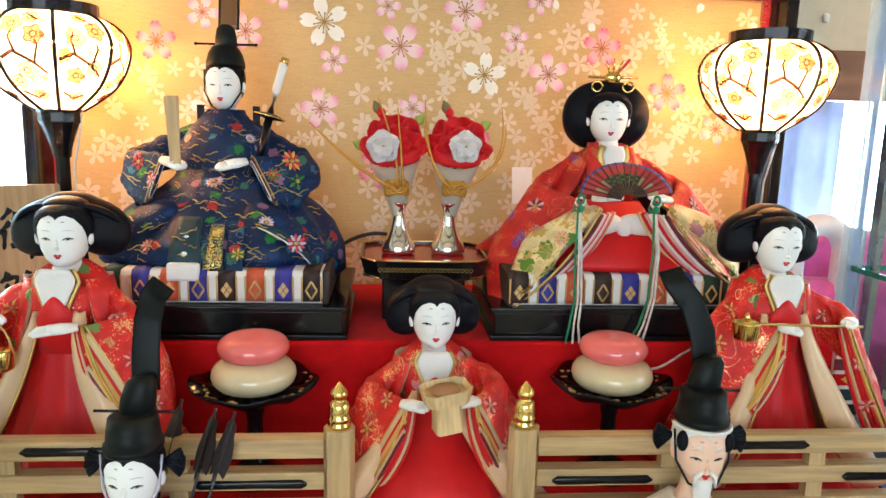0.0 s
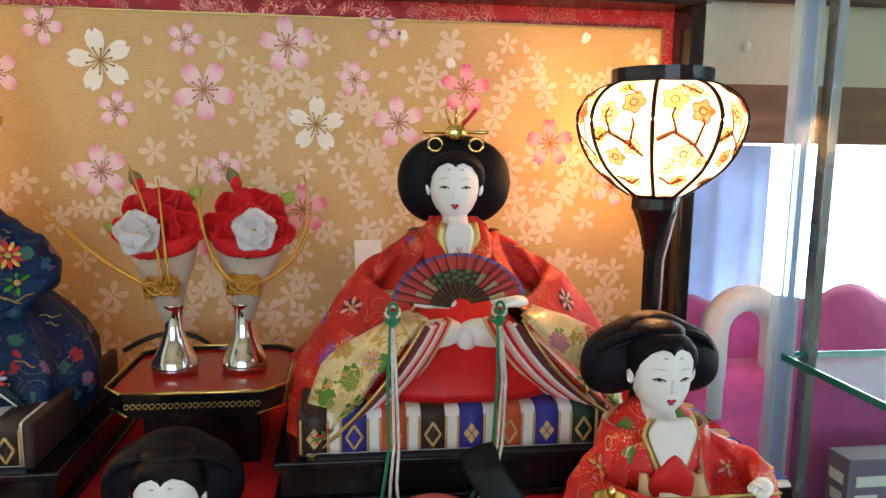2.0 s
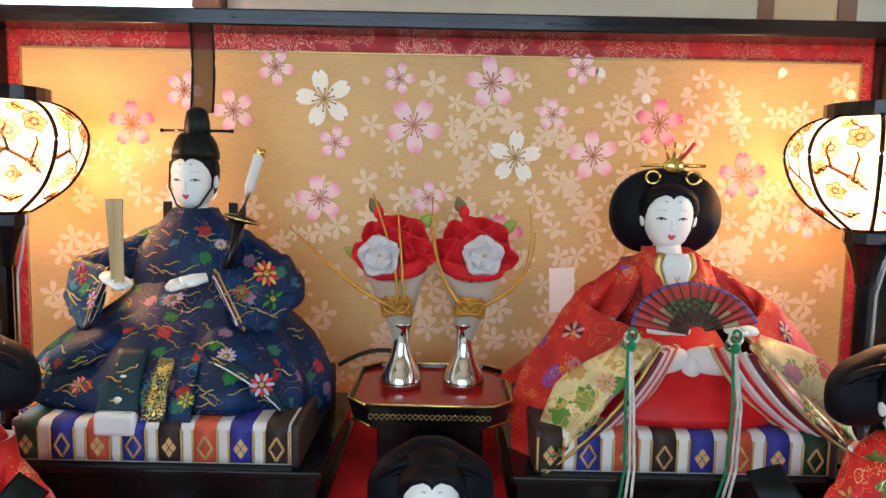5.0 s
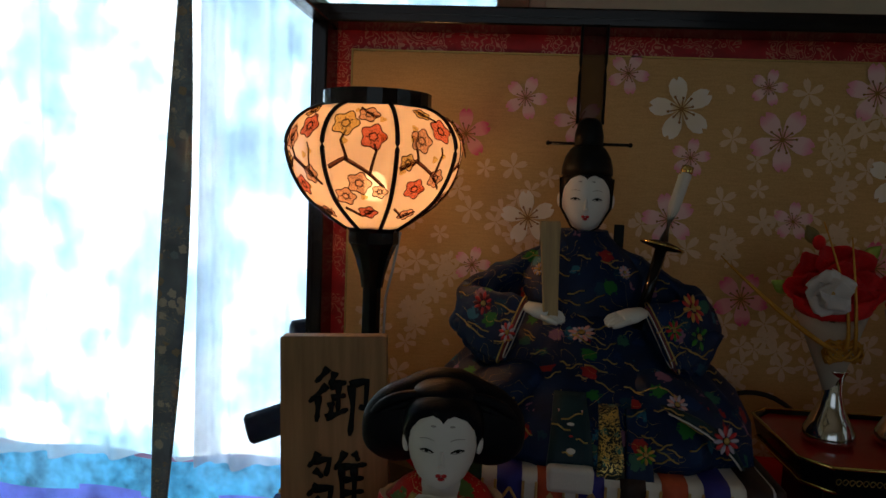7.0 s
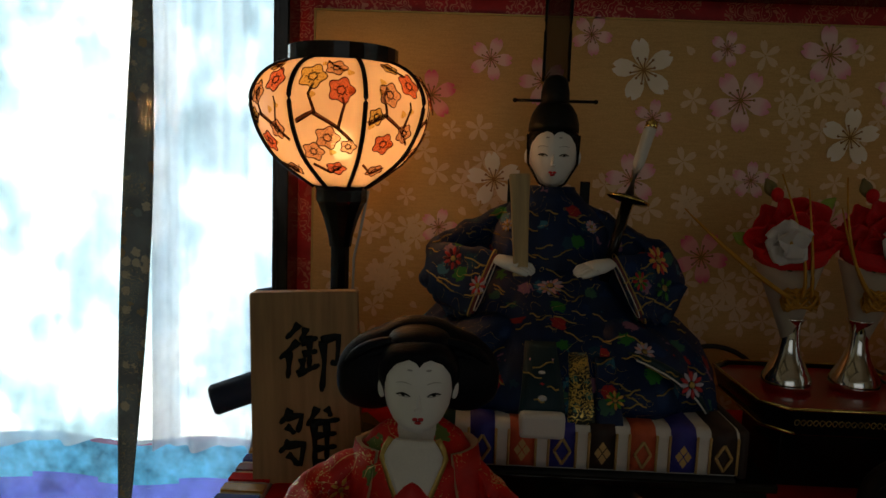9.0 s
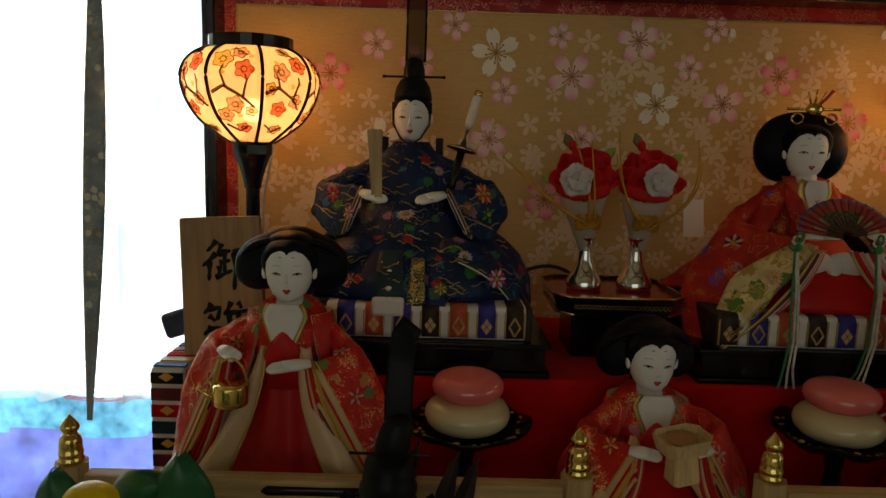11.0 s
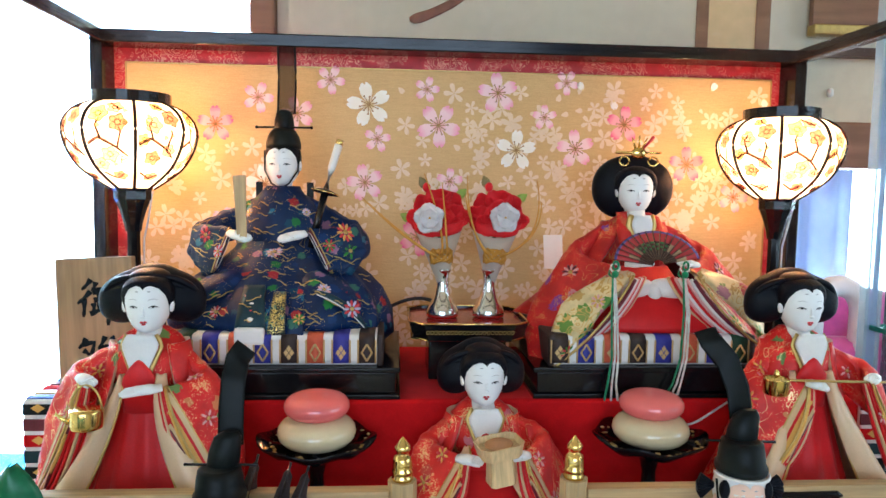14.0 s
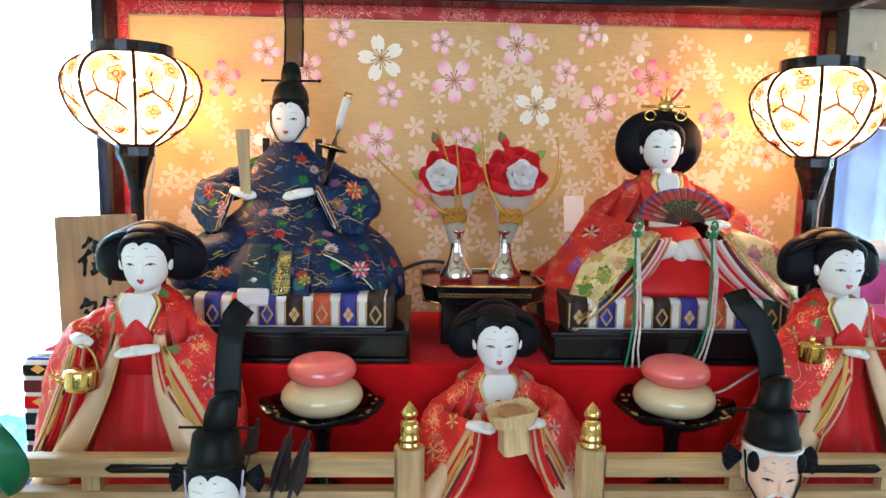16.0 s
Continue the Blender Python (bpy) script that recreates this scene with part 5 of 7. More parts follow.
def attendant(label, x, y, fz, elder, yaw, lean):
    bm = B()
    skin = M_SKIN if elder else M_WHITE
    loft(bm, [ell_ring((0, 0.004, z), rx, ry, 30, p=0.85) for z, rx, ry in ((0, 0.062, 0.034), (0.02, 0.066, 0.036), (0.05, 0.050, 0.032), (0.08, 0.042, 0.026), (0.105, 0.036, 0.020), (0.115, 0.018, 0.014), (0.122, 0.009, 0.009))], M_NAVY)
    for q in (-1, 1):
        sleeve(bm, (q * 0.03, 0, 0.108), (q * 0.075, -0.010, 0.070), (q * 0.040, -0.045, 0.060), (q * 0.055, -0.045, 0.012), M_NAVY, [(M_SILK, 0.002), (M_NAVY, 0.001)], 0.014, 0.035)
        sheet(bm, lambda u, v, q=q: (q * (0.006 + 0.034 * u), -0.016 + 0.036 * v, 0.123 - 0.020 * u - 0.004 * (2 * v - 1) ** 2), 6, 6, 0.004, M_SILK if elder else M_LILAC)
        hand(bm, (q * 0.042, -0.050, 0.052), (q * 0.020, -0.062, 0.050), (0, -0.3, 1), skin)
    collar(bm, 0.126, -0.010, 0.011, 0.030, M_LILAC)
    at, r3 = head(bm, (0, 0, fz), yaw, skin)
    hair_cap(bm, at, M_SILK if elder else M_HAIR, 0.0012)
    loft(bm, [[at(p.x, p.y + 0.001, z + (0.0035 if elder else 0.001)) for p in ell_ring((0, 0, 0), rx * 0.95, ry * 0.97, 28)] for z, rx, ry in ((0.0150, 0.0174, 0.0186), (0.0170, 0.0182, 0.0194), (0.0195, 0.0180, 0.0192), (0.0200, 0.0166, 0.0178), (0.0290, 0.0158, 0.0165), (0.0355, 0.0146, 0.0150), (0.0368, 0.0120, 0.0125))], M_INK)
    loft(bm, [[at(p.x + 0.002 * k, p.y + 0.006, z) for p in ell_ring((0, 0, 0), rx, ry, 20)] for k, (z, rx, ry) in enumerate(((0.030, 0.011, 0.009), (0.046, 0.0105, 0.008), (0.056, 0.009, 0.006), (0.060, 0.005, 0.003)))], M_INK)
    tube(bm, [at(-0.024, 0.004, 0.038), at(0.024, 0.004, 0.038)], 0.0010, 8, M_LAC)
    pts = [at(*p) for p in ((0.004, 0.013, 0.048), (0.006 + 0.1 * lean, 0.016, 0.072), (0.012 + 0.35 * lean, 0.020, 0.090), (0.022 + 0.75 * lean, 0.027, 0.103), (0.032 + lean, 0.034, 0.110))]
    smooth = []
    for a, b in zip(pts, pts[1:]):
        smooth += [a.lerp(b, t / 4) for t in range(4)]
    tube(bm, smooth + [pts[-1]], [0.0086 - 0.00004 * i for i in range(len(smooth) + 1)], 10, M_INK, 0.07, V((0, 1, 0.2)))
    for q in (-1, 1):
        for k in range(9):
            a = radians(-35 + 9 * k)
            tube(bm, [at(q * 0.0168, 0.001, 0.008), at(q * (0.0165 + 0.013 * math.cos(a)), 0.001 + 0.001 * (k % 3), 0.006 + 0.013 * math.sin(a))], [0.0014, 0.0026], 6, M_HAIR, 0.6)
        tube(bm, [at(q * 0.0180, -0.004, 0.014), at(q * 0.0165, -0.007, -0.006), at(q * 0.009, -0.012, -0.019), at(0, -0.0115, -0.0235)], 0.0008, 6, M_INK if elder else M_LILAC)
    if elder:
        tube(bm, [at(0.0178 * math.sin(a), -0.0186 * math.cos(a), 0.0172) for a in (-1.6 + 3.2 * i / 16 for i in range(17))], 0.0012, 8, M_SILK)
        for q in (-1, 1):
            ball(bm, at(q * 0.0142, -0.0095, 0.0085), (0.0038, 0.0042, 0.0068), M_HAIR, 14, 10, r3)
            tube(bm, [at(q * 0.002, -0.0165, -0.0085), at(q * 0.006, -0.0155, -0.0125), at(q * 0.007, -0.015, -0.020)], [0.0012, 0.0018, 0.0006], 6, M_SILK)
            tube(bm, [at(q * 0.003, -0.0162, 0.0075), at(q * 0.0095, -0.0138, 0.0068)], [0.0012, 0.0009], 6, M_SILK)
        loft(bm, [[at(p.x, p.y - 0.011, z) for p in ell_ring((0, 0, 0), rx, ry, 14)] for z, rx, ry in ((-0.014, 0.007, 0.004), (-0.024, 0.006, 0.0045), (-0.036, 0.0035, 0.003), (-0.046, 0.0008, 0.0008))], M_SILK)
    return solid("attendant_doll", bm, DM, label, "doll", "two attendant dolls", at=(x, y, LOW))


attendant("white-faced young attendant doll with a black lacquered court cap", -0.148, 0.408, 0.148, False, -2, -0.022)
attendant("peach-faced elderly attendant doll with white beard and black cap", 0.205, 0.410, 0.160, True, -6, -0.050)

# ---- things held by the dolls ----
bm = B()
loft(bm, [ell_ring((0, 0, z), w, 0.0012, 12, p=0.5) for z, w in ((0, 0.0044), (0.02, 0.0048), (0.045, 0.0056), (0.060, 0.0064), (0.0615, 0.0058))], 0, smooth=False)
ob = solid("wooden_baton", bm, PALEWOODZ, "flat pale wooden ceremonial baton held upright", "baton", at=(-0.174, 0.606, 1.157))
ob.rotation_euler = (radians(-4), radians(-3), 0)

sword = thing("toy_sword", (-0.1165, 0.642, 1.150), "miniature court sword with white hilt and gold guard", "sword")
sword.rotation_euler = (radians(-6), radians(14), 0)
bm = B()
tube(bm, [(0, 0, 0), (0, 0, 0.055)], [0.0044, 0.0054], 12, 0, 0.7)
part("scabbard", bm, LACQUER, sword)
bm = B()
lathe(bm, ((0.003, 0.053), (0.0128, 0.0545), (0.0134, 0.0556), (0.0128, 0.0567), (0.004, 0.059)), 24)
guard = part("guard", bm, [LACQUER], sword, "black guard with gilt rim")
bm = B()
tube(bm, [(0.0134 * math.cos(a), 0.0134 * math.sin(a), 0.0556) for a in (i * math.pi / 14 for i in range(29))], 0.0009, 6)
part("gilt_rim", bm, GOLD, guard)
bm = B()
tube(bm, [(0, 0, 0.058), (0, 0, 0.080), (0.001, 0, 0.104)], [0.0046, 0.0050, 0.0054], 12, 0, 0.75)
part("hilt", bm, WHITESILK, sword)
bm = B()
tube(bm, [(0.001, 0, 0.103), (0.0012, 0, 0.109)], [0.0052, 0.0046], 12, 0, 0.8)
part("pommel", bm, GOLD, sword)

fan = thing("folding_fan", (0.202, 0.570, 1.1435), "open painted court fan with silk cords", "fan")
FANRED, FANPURPLE = plain("fan_red", (0.45, 0.03, 0.03), 0.6), plain("fan_purple", (0.13, 0.09, 0.30), 0.6)
FANGREEN, FANDARK, FANPALE = plain("fan_green", (0.05, 0.16, 0.04), 0.6), plain("fan_dark_brown", (0.06, 0.022, 0.012), 0.6), plain("fan_tan", (0.42, 0.27, 0.13), 0.6, 0, 0.35, 90)
for k in range(16):
    a0, a1 = radians(12 + 156 * k / 16), radians(12 + 156 * (k + 1.2) / 16)

    def leaf(u, v, a0=a0, a1=a1, k=k):
        a, q = a1 + (a0 - a1) * u, 0.16 + 0.84 * v
        return (0.0420 * q * math.cos(a), -0.0004 * k + 0.0018 * u + 0.016 * q * math.sin(a), 0.0305 * q * math.sin(a))
    bm = B()
    mid = 4 < k < 12
    sheet(bm, leaf, 2, 14, 0.0006, 0, None, lambda u, v, mid=mid, k=k: 3 if v > 0.94 else (k + int(v * 9)) % 3 and 0 or 4 if v > 0.66 else (1 if (k + int(v * 12)) % 2 else 2) if v > 0.34 and mid else 2 if v < 0.34 else 4 if k % 2 else 0)
    part("fan_leaf", bm, [FANPALE, FANGREEN, FANDARK, FANPURPLE, FANRED], fan)
    bm = B()
    tube(bm, [V(leaf(0, v)) + V((0, -0.0008, 0)) for v in (0, 0.5, 1.02)], 0.0004, 5)
    part("rib", bm, FANDARK, fan)

for nm, sx, cols in (("fan_cord", -1, (GREENCORD, ROPE, ROPE)), ("fan_cord", 1, (GREENCORD, ROPE, ROPE))):
    cord = thing(nm, (0.193 + sx * 0.032, 0.566, 1.146), "knotted white, red and green silk cords hanging from the fan", "cord", "fan cords")
    bm = B()
    for k in range(4):
        pts = [(0.0042 * math.cos(a) * (1 if k % 2 else 0.6), -0.003 + 0.002 * k, -0.002 - 0.006 * k * 0.4 + 0.0036 * math.sin(a)) for a in (i * math.pi / 7 for i in range(15))]
        tube(bm, pts, 0.0010, 6, k % 3)
    ball(bm, (0, -0.002, -0.010), (0.0032, 0.003, 0.0034), 0, 12, 8)
    part("knot", bm, [GREENCORD, ROPE, plain("red_cord", (0.5, 0.02, 0.02), 0.6)], cord)
    for k in range(3):
        bm = B()
        ex = sx * 0.001 + (k - 1) * 0.0021
        low = 1.0245 - 1.146
        far = (k - 1) * 0.0034 + (-0.014 if sx > 0 else -0.001)
        pts = [(ex * 0.4, 0, -0.012), (ex + 0.001 * math.sin(k), -0.006, -0.045), (ex * 1.4 - 0.002 * sx, -0.0085, -0.085), (far * 0.5 + ex, -0.0085, -0.108), (far + ex, -0.0075 - 0.002 * k, low - 0.002 + 0.0006 * k)]
        sm = []
        for a, b in zip(pts, pts[1:]):
            sm += [V(a).lerp(V(b), t / 8) for t in range(8)]
        tube(bm, sm + [V(pts[-1])], [0.0009 + 0.0002 * (i % 2) for i in range(len(sm) + 1)], 7)
        part("strand", bm, cols[k], cord)

bm = B()
tube(bm, arc((0.196 - 0.225, 0.556 - 0.566, 1.021 - 1.146), (0.216 - 0.225, 0.551 - 0.566, 0.992 - 1.146), (0.240 - 0.225, 0.550 - 0.566, 1.008 - 1.146), 12) + [V((0.267 - 0.225, 0.552 - 0.566, 1.0245 - 1.146))], 0.0010, 6)
part("loose_end", bm, ROPE, cord)

kettle = thing("gold_kettle", (-0.259, 0.474, 1.030), "small polished gold kettle with an arched handle", "kettle")
bm = B()
lathe(bm, ((0.0106, 0), (0.0114, 0.0008), (0.0116, 0.004), (0.0116, 0.0130), (0.0112, 0.0142), (0.007, 0.0150), (0.001, 0.0154)), 28)
part("pot", bm, GOLD, kettle)
bm = B()
tube(bm, [(-0.009, -0.003, 0.004), (-0.015, -0.004, 0.008), (-0.020, -0.005, 0.0125)], [0.0026, 0.0017, 0.0009], 8)
part("spout", bm, GOLD, kettle)
bm = B()
tube(bm, [(0.0112 * math.cos(a), 0, 0.012 + 0.020 * math.sin(a)) for a in (i * math.pi / 12 for i in range(13))], 0.0008, 6)
part("handle", bm, DULLGOLD, kettle)

ladle = thing("gold_ladle", (0.266, 0.478, 1.052), "long-handled gold ladle for serving sake", "ladle")
bm = B()
lathe(bm, ((0.0085, 0), (0.0095, 0.001), (0.0098, 0.012), (0.0102, 0.0130), (0.0088, 0.0125), (0.008, 0.003)), 22)
part("bowl", bm, GOLD, ladle)
bm = B()
tube(bm, [(0.004, 0, 0.0115), (0.050, 0.002, 0.0095), (0.094, 0.005, 0.0080)], 0.0010, 8)
part("handle", bm, DULLGOLD, ladle)
bm = B()
lathe(bm, ((0.0012, 0.013), (0.0025, 0.0155), (0.0018, 0.018), (0.0006, 0.020)), 12)
part("knob", bm, GOLD, ladle)

def octagon(hx, hy, c, z):
    return [V(p) for p in ((-hx + c, -hy, z), (hx - c, -hy, z), (hx, -hy + c, z), (hx, hy - c, z), (hx - c, hy, z), (-hx + c, hy, z), (-hx, hy - c, z), (-hx, -hy + c, z))]


stand = thing("offering_stand", (0.047, 0.466, 0.9885), "pale wooden eight-sided offering stand with a sunken tray", "offering stand")
stand.rotation_euler = (radians(3), radians(-6), radians(14))
stand.scale = (0.80, 0.80, 0.95)
bm = B()
loft(bm, [octagon(hx, hy, 0.003, z) for z, hx, hy in ((0.0, 0.0125, 0.0105), (0.024, 0.0108, 0.0090))], 0, smooth=False)
part("pedestal", bm, STANDWOOD, stand)
bm = B()
loft(bm, [octagon(hx, hy, c, z) for z, hx, hy, c in ((0.0235, 0.0190, 0.0150, 0.006), (0.0345, 0.0220, 0.0175, 0.007), (0.0345, 0.0207, 0.0162, 0.0066), (0.0295, 0.0195, 0.0152, 0.0062))], 0, smooth=False)
part("tray", bm, STANDWOOD, stand)
bm = B()
lathe(bm, ((0.009, 0.0290), (0.0135, 0.0318), (0.0128, 0.0328), (0.004, 0.0315)), 24)
part("sake_cup", bm, plain("brown_wood_cup", (0.46, 0.24, 0.11), 0.5), stand)

# ---- lanterns ----
PROF = [(0.0185, 0.0), (0.032, 0.009), (0.0465, 0.021), (0.0560, 0.036), (0.0605, 0.050), (0.0610, 0.060), (0.0560, 0.071), (0.0470, 0.079), (0.0350, 0.084)]


def prof_at(v):
    k = v * (len(PROF) - 1)
    i = min(int(k), len(PROF) - 2)
    f = k - i
    p = [PROF[max(0, min(len(PROF) - 1, i + d))] for d in (-1, 0, 1, 2)]
    out = []
    for c in (0, 1):
        a, b, d, e = (q[c] for q in p)
        out.append(0.5 * (2 * b + (d - a) * f + (2 * a - 5 * b + 4 * d - e) * f * f + (3 * b - a - 3 * d + e) * f ** 3))
    return out


def gore(u, v, lift=0.0):
    """A point on one paper panel: u across, v upwards."""
    r, z = prof_at(v)
    a = radians(45)
    p0, p1 = V((r * math.cos(-a / 2), r * math.sin(-a / 2), z)), V((r * math.cos(a / 2), r * math.sin(a / 2), z))
    p = p0.lerp(p1, u)
    return p + V((r * 0.055 * (1 - (2 * u - 1) ** 2) + lift, 0, 0))


lantern = thing("paper_lantern", (-0.296, 0.678, TOP), "lit paper lantern with painted plum blossoms on black stand", "lantern", "lanterns")
Z0 = 0.181
bm = B()
lathe(bm, ((0.036, 0), (0.038, 0.002), (0.037, 0.006), (0.022, 0.010), (0.008, 0.013)), 6, smooth=False)
part("foot", bm, LACQUER, lantern)
bm = B()
lathe(bm, ((0.0065, 0.012), (0.0065, Z0 - 0.040), (0.0075, Z0 - 0.036)), 8, smooth=False)
part("stem", bm, LACQUER, lantern)
bm = B()
lathe(bm, ((0.0078, Z0 - 0.042), (0.0090, Z0 - 0.034), (0.0125, Z0 - 0.022), (0.0165, Z0 - 0.012), (0.0180, Z0 - 0.010), (0.0180, Z0 - 0.002), (0.0195, Z0), (0.0195, Z0 + 0.002)), 12, smooth=False)
part("cup", bm, LACQUER, lantern)
bm = B()
sheet(bm, lambda u, v: gore(u, v), 8, 20, 0.0004)
panel_mesh = mesh_of("paper_panel", bm, LAMPPAPER)
plum = []
for var in range(2):
    rnd = random.Random(20 + var)
    bm = B()

    def on(u, v, lift):
        return gore(min(0.96, max(0.04, u)), min(0.97, max(0.02, v)), lift)
    # a thick bent branch with short side twigs
    for pts, wide in ((((0.06, 0.42), (0.30, 0.47), (0.62, 0.40), (0.95, 0.30)), 0.0012), (((0.34, 0.46), (0.26, 0.60), (0.34, 0.70)), 0.0008), (((0.66, 0.39), (0.74, 0.52), (0.70, 0.60)), 0.0008), (((0.14, 0.20), (0.45, 0.14), (0.80, 0.20)), 0.0009), (((0.46, 0.88), (0.58, 0.82), (0.80, 0.76)), 0.0007)):
        pp = []
        for (a, b), (c, d) in zip(pts, pts[1:]):
            for t in range(4):
                u, v = a + (c - a) * t / 4, b + (d - b) * t / 4
                pp.append(on(u, v, 0.0004))
        tube(bm, pp, [1.35 * wide * (1 - 0.4 * i / len(pp)) for i in range(len(pp))], 6, 3, 0.4, V((1, 0, 0)))

    def disc(u, v, r, mi, lift, lobes=5, amp=0.16):
        c = on(u, v, lift)
        e1 = (on(u + 0.02, v, lift) - on(u - 0.02, v, lift)).normalized()
        e2 = (on(u, v + 0.02, lift) - on(u, v - 0.02, lift)).normalized()
        q = []
        for i in range(30):
            a = 2 * math.pi * i / 30
            rr = r * (1 + amp * math.cos(lobes * a))
            p = c + e1 * rr * math.cos(a) + e2 * rr * math.sin(a)
            q.append(bm.verts.new(p))
        cv = bm.verts.new(c)
        for i in range(30):
            bm.faces.new((cv, q[i], q[(i + 1) % 30])).material_index = mi
    def frame_at(u, v, lift):
        return on(u, v, lift), (on(u + 0.02, v, lift) - on(u - 0.02, v, lift)).normalized(), (on(u, v + 0.02, lift) - on(u, v - 0.02, lift)).normalized()

    def ringline(u, v, r, lift):
        c, e1, e2 = frame_at(u, v, lift)
        tube(bm, [c + (e1 * math.cos(a) + e2 * math.sin(a)) * r * (1 + 0.16 * math.cos(5 * a)) for a in (i * math.pi / 15 for i in range(31))], 0.00032, 4, 3)
    heads = ((0.30, 0.72, 0.0080, 2), (0.62, 0.80, 0.0062, 1), (0.70, 0.63, 0.0074, 0), (0.50, 0.34, 0.0070, 1), (0.24, 0.27, 0.0062, 1), (0.60, 0.17, 0.0058, 0), (0.82, 0.30, 0.0046, 1)) if var == 0 else \
        ((0.34, 0.62, 0.0070, 1), (0.72, 0.70, 0.0076, 0), (0.50, 0.84, 0.0052, 2), (0.36, 0.32, 0.0066, 0), (0.70, 0.38, 0.0058, 1), (0.50, 0.16, 0.0054, 1), (0.16, 0.46, 0.0048, 2))
    for u, v, r, mi in heads:
        disc(u, v, r, mi, 0.0009)
        ringline(u, v, r * 1.02, 0.0012)
        ringline(u, v, r * 0.34, 0.0014)
        for k in range(5):
            a = 0.6 + k * 1.257
            c0, e1, e2 = frame_at(u, v, 0.0014)
            tube(bm, [c0 + (e1 * math.cos(a) + e2 * math.sin(a)) * r * 0.36, c0 + (e1 * math.cos(a) + e2 * math.sin(a)) * r * 0.62], 0.00022, 4, 3)
    for _ in range(6):
        disc(rnd.uniform(0.1, 0.9), rnd.uniform(0.15, 0.85), 0.0022, 2, 0.0006, 3, 0.2)
    plum.append(mesh_of("painted_blossoms", bm, [FLOWER_RED, FLOWER_PINK, FLOWER_YELLOW, FLOWER_BROWN]))
bm = B()
tube(bm, [gore(0, t / 24, 0.0006) for t in range(25)], 0.0016, 8)
rib_mesh = mesh_of("rib", bm, LACQUER)
for k in range(8):
    rot = (0, 0, radians(45 * k))
    pn = new("paper_panel", panel_mesh)
    pn.parent, pn.location, pn.rotation_euler = lantern, (0, 0, Z0), rot
    fl = new("painted_blossoms", plum[k % 2])
    fl.parent, fl.rotation_euler = pn, (0, 0, 0)
    rb = new("rib", rib_mesh)
    rb.parent, rb.location, rb.rotation_euler = lantern, (0, 0, Z0), rot
bm = B()
loft(bm, [ell_ring((0, 0, Z0 + z), r, r, 24) for z, r in ((0.082, 0.0350), (0.082, 0.0375), (0.0935, 0.0375), (0.0935, 0.0345), (0.082, 0.0345))], 0, (False, False), smooth=False)
part("top_ring", bm, LACQUER, lantern)
bm = B()
lathe(bm, ((0.003, 0.0), (0.007, 0.004), (0.0085, 0.012), (0.006, 0.019), (0.001, 0.022)), 14, c=(0, 0, Z0 + 0.018))
part("bulb", bm, BULB, lantern)
bm = B()
lathe(bm, ((0.005, 0.0), (0.005, 0.018)), 10, c=(0, 0, Z0 + 0.001))
part("bulb_socket", bm, LACQUER, lantern)
bm = B()
tube(bm, [(0.019, 0.001, Z0 - 0.002), (0.014, 0.002, Z0 - 0.030), (0.0095, 0.002, Z0 - 0.05), (0.0088, 0.002, 0.060), (0.0088, 0.002, 0.012)], 0.0010, 6)
part("wire", bm, WHITECABLE, lantern)
copy_thing(lantern, pose(0.368, 0.674, TOP, 0, 0, -6))
for lx, ly in ((-0.296, 0.678), (0.368, 0.674)):
    d = bpy.data.lights.new("bulb_light", "POINT")
    d.energy, d.color, d.shadow_soft_size = 7.0, (1.0, 0.49, 0.19), 0.016
    new("bulb_light", d).location = (lx, ly, TOP + Z0 + 0.046)

# ---- tray with two flower vases ----
tray = thing("lacquer_tray_table", (0.037, 0.657, TOP), "octagonal black lacquer tray table with gold edges and red top", "tray table")

bm = B()
box(bm, -0.038, 0.038, -0.030, 0.030, 0.0, 0.042, 0, 0.002)
part("pedestal", bm, LACQUER, tray)
bm = B()
loft(bm, [octagon(0.050, 0.050, 0.012, 0.042), octagon(0.052, 0.052, 0.013, 0.050)], 0, smooth=False)
part("underplate", bm, LACQUER, tray)
bm = B()
loft(bm, [octagon(0.053, 0.053, 0.014, 0.0435), octagon(0.0575, 0.0545, 0.014, 0.0595), octagon(0.0555, 0.0525, 0.0135, 0.0595), octagon(0.053, 0.051, 0.013, 0.0530)], 0, (True, False), smooth=False)
rim = part("rim", bm, LACQUER, tray, "black rim with gold scrollwork")
bm = B()
loft(bm, [octagon(0.0540, 0.0515, 0.013, 0.0528), octagon(0.0545, 0.0518, 0.013, 0.0568)], 0, smooth=False)
part("red_top", bm, plain("red_lacquer", (0.42, 0.012, 0.012), 0.15, 0, 0.1, 30, 0.01), tray)
bm = B()
for s, z in ((1.005, 0.0597), (0.955, 0.0440)):
    pts = octagon(0.0572 * s, 0.0542 * s, 0.014, z)
    tube(bm, pts + [pts[0]], 0.0010, 6)
part("gold_edge", bm, GOLD, rim)
bm = B()
for k in range(22):
    x = -0.040 + 0.080 * k / 21
    tube(bm, [(x + 0.0018 * math.cos(a) * (1 - a / 14), -0.0550 - 0.0002 * k * 0, 0.0515 + 0.0022 * math.sin(a) * (1 - a / 14)) for a in (i * 0.7 for i in range(10))], 0.00035, 4)
part("gold_scrollwork", bm, DULLGOLD, rim)

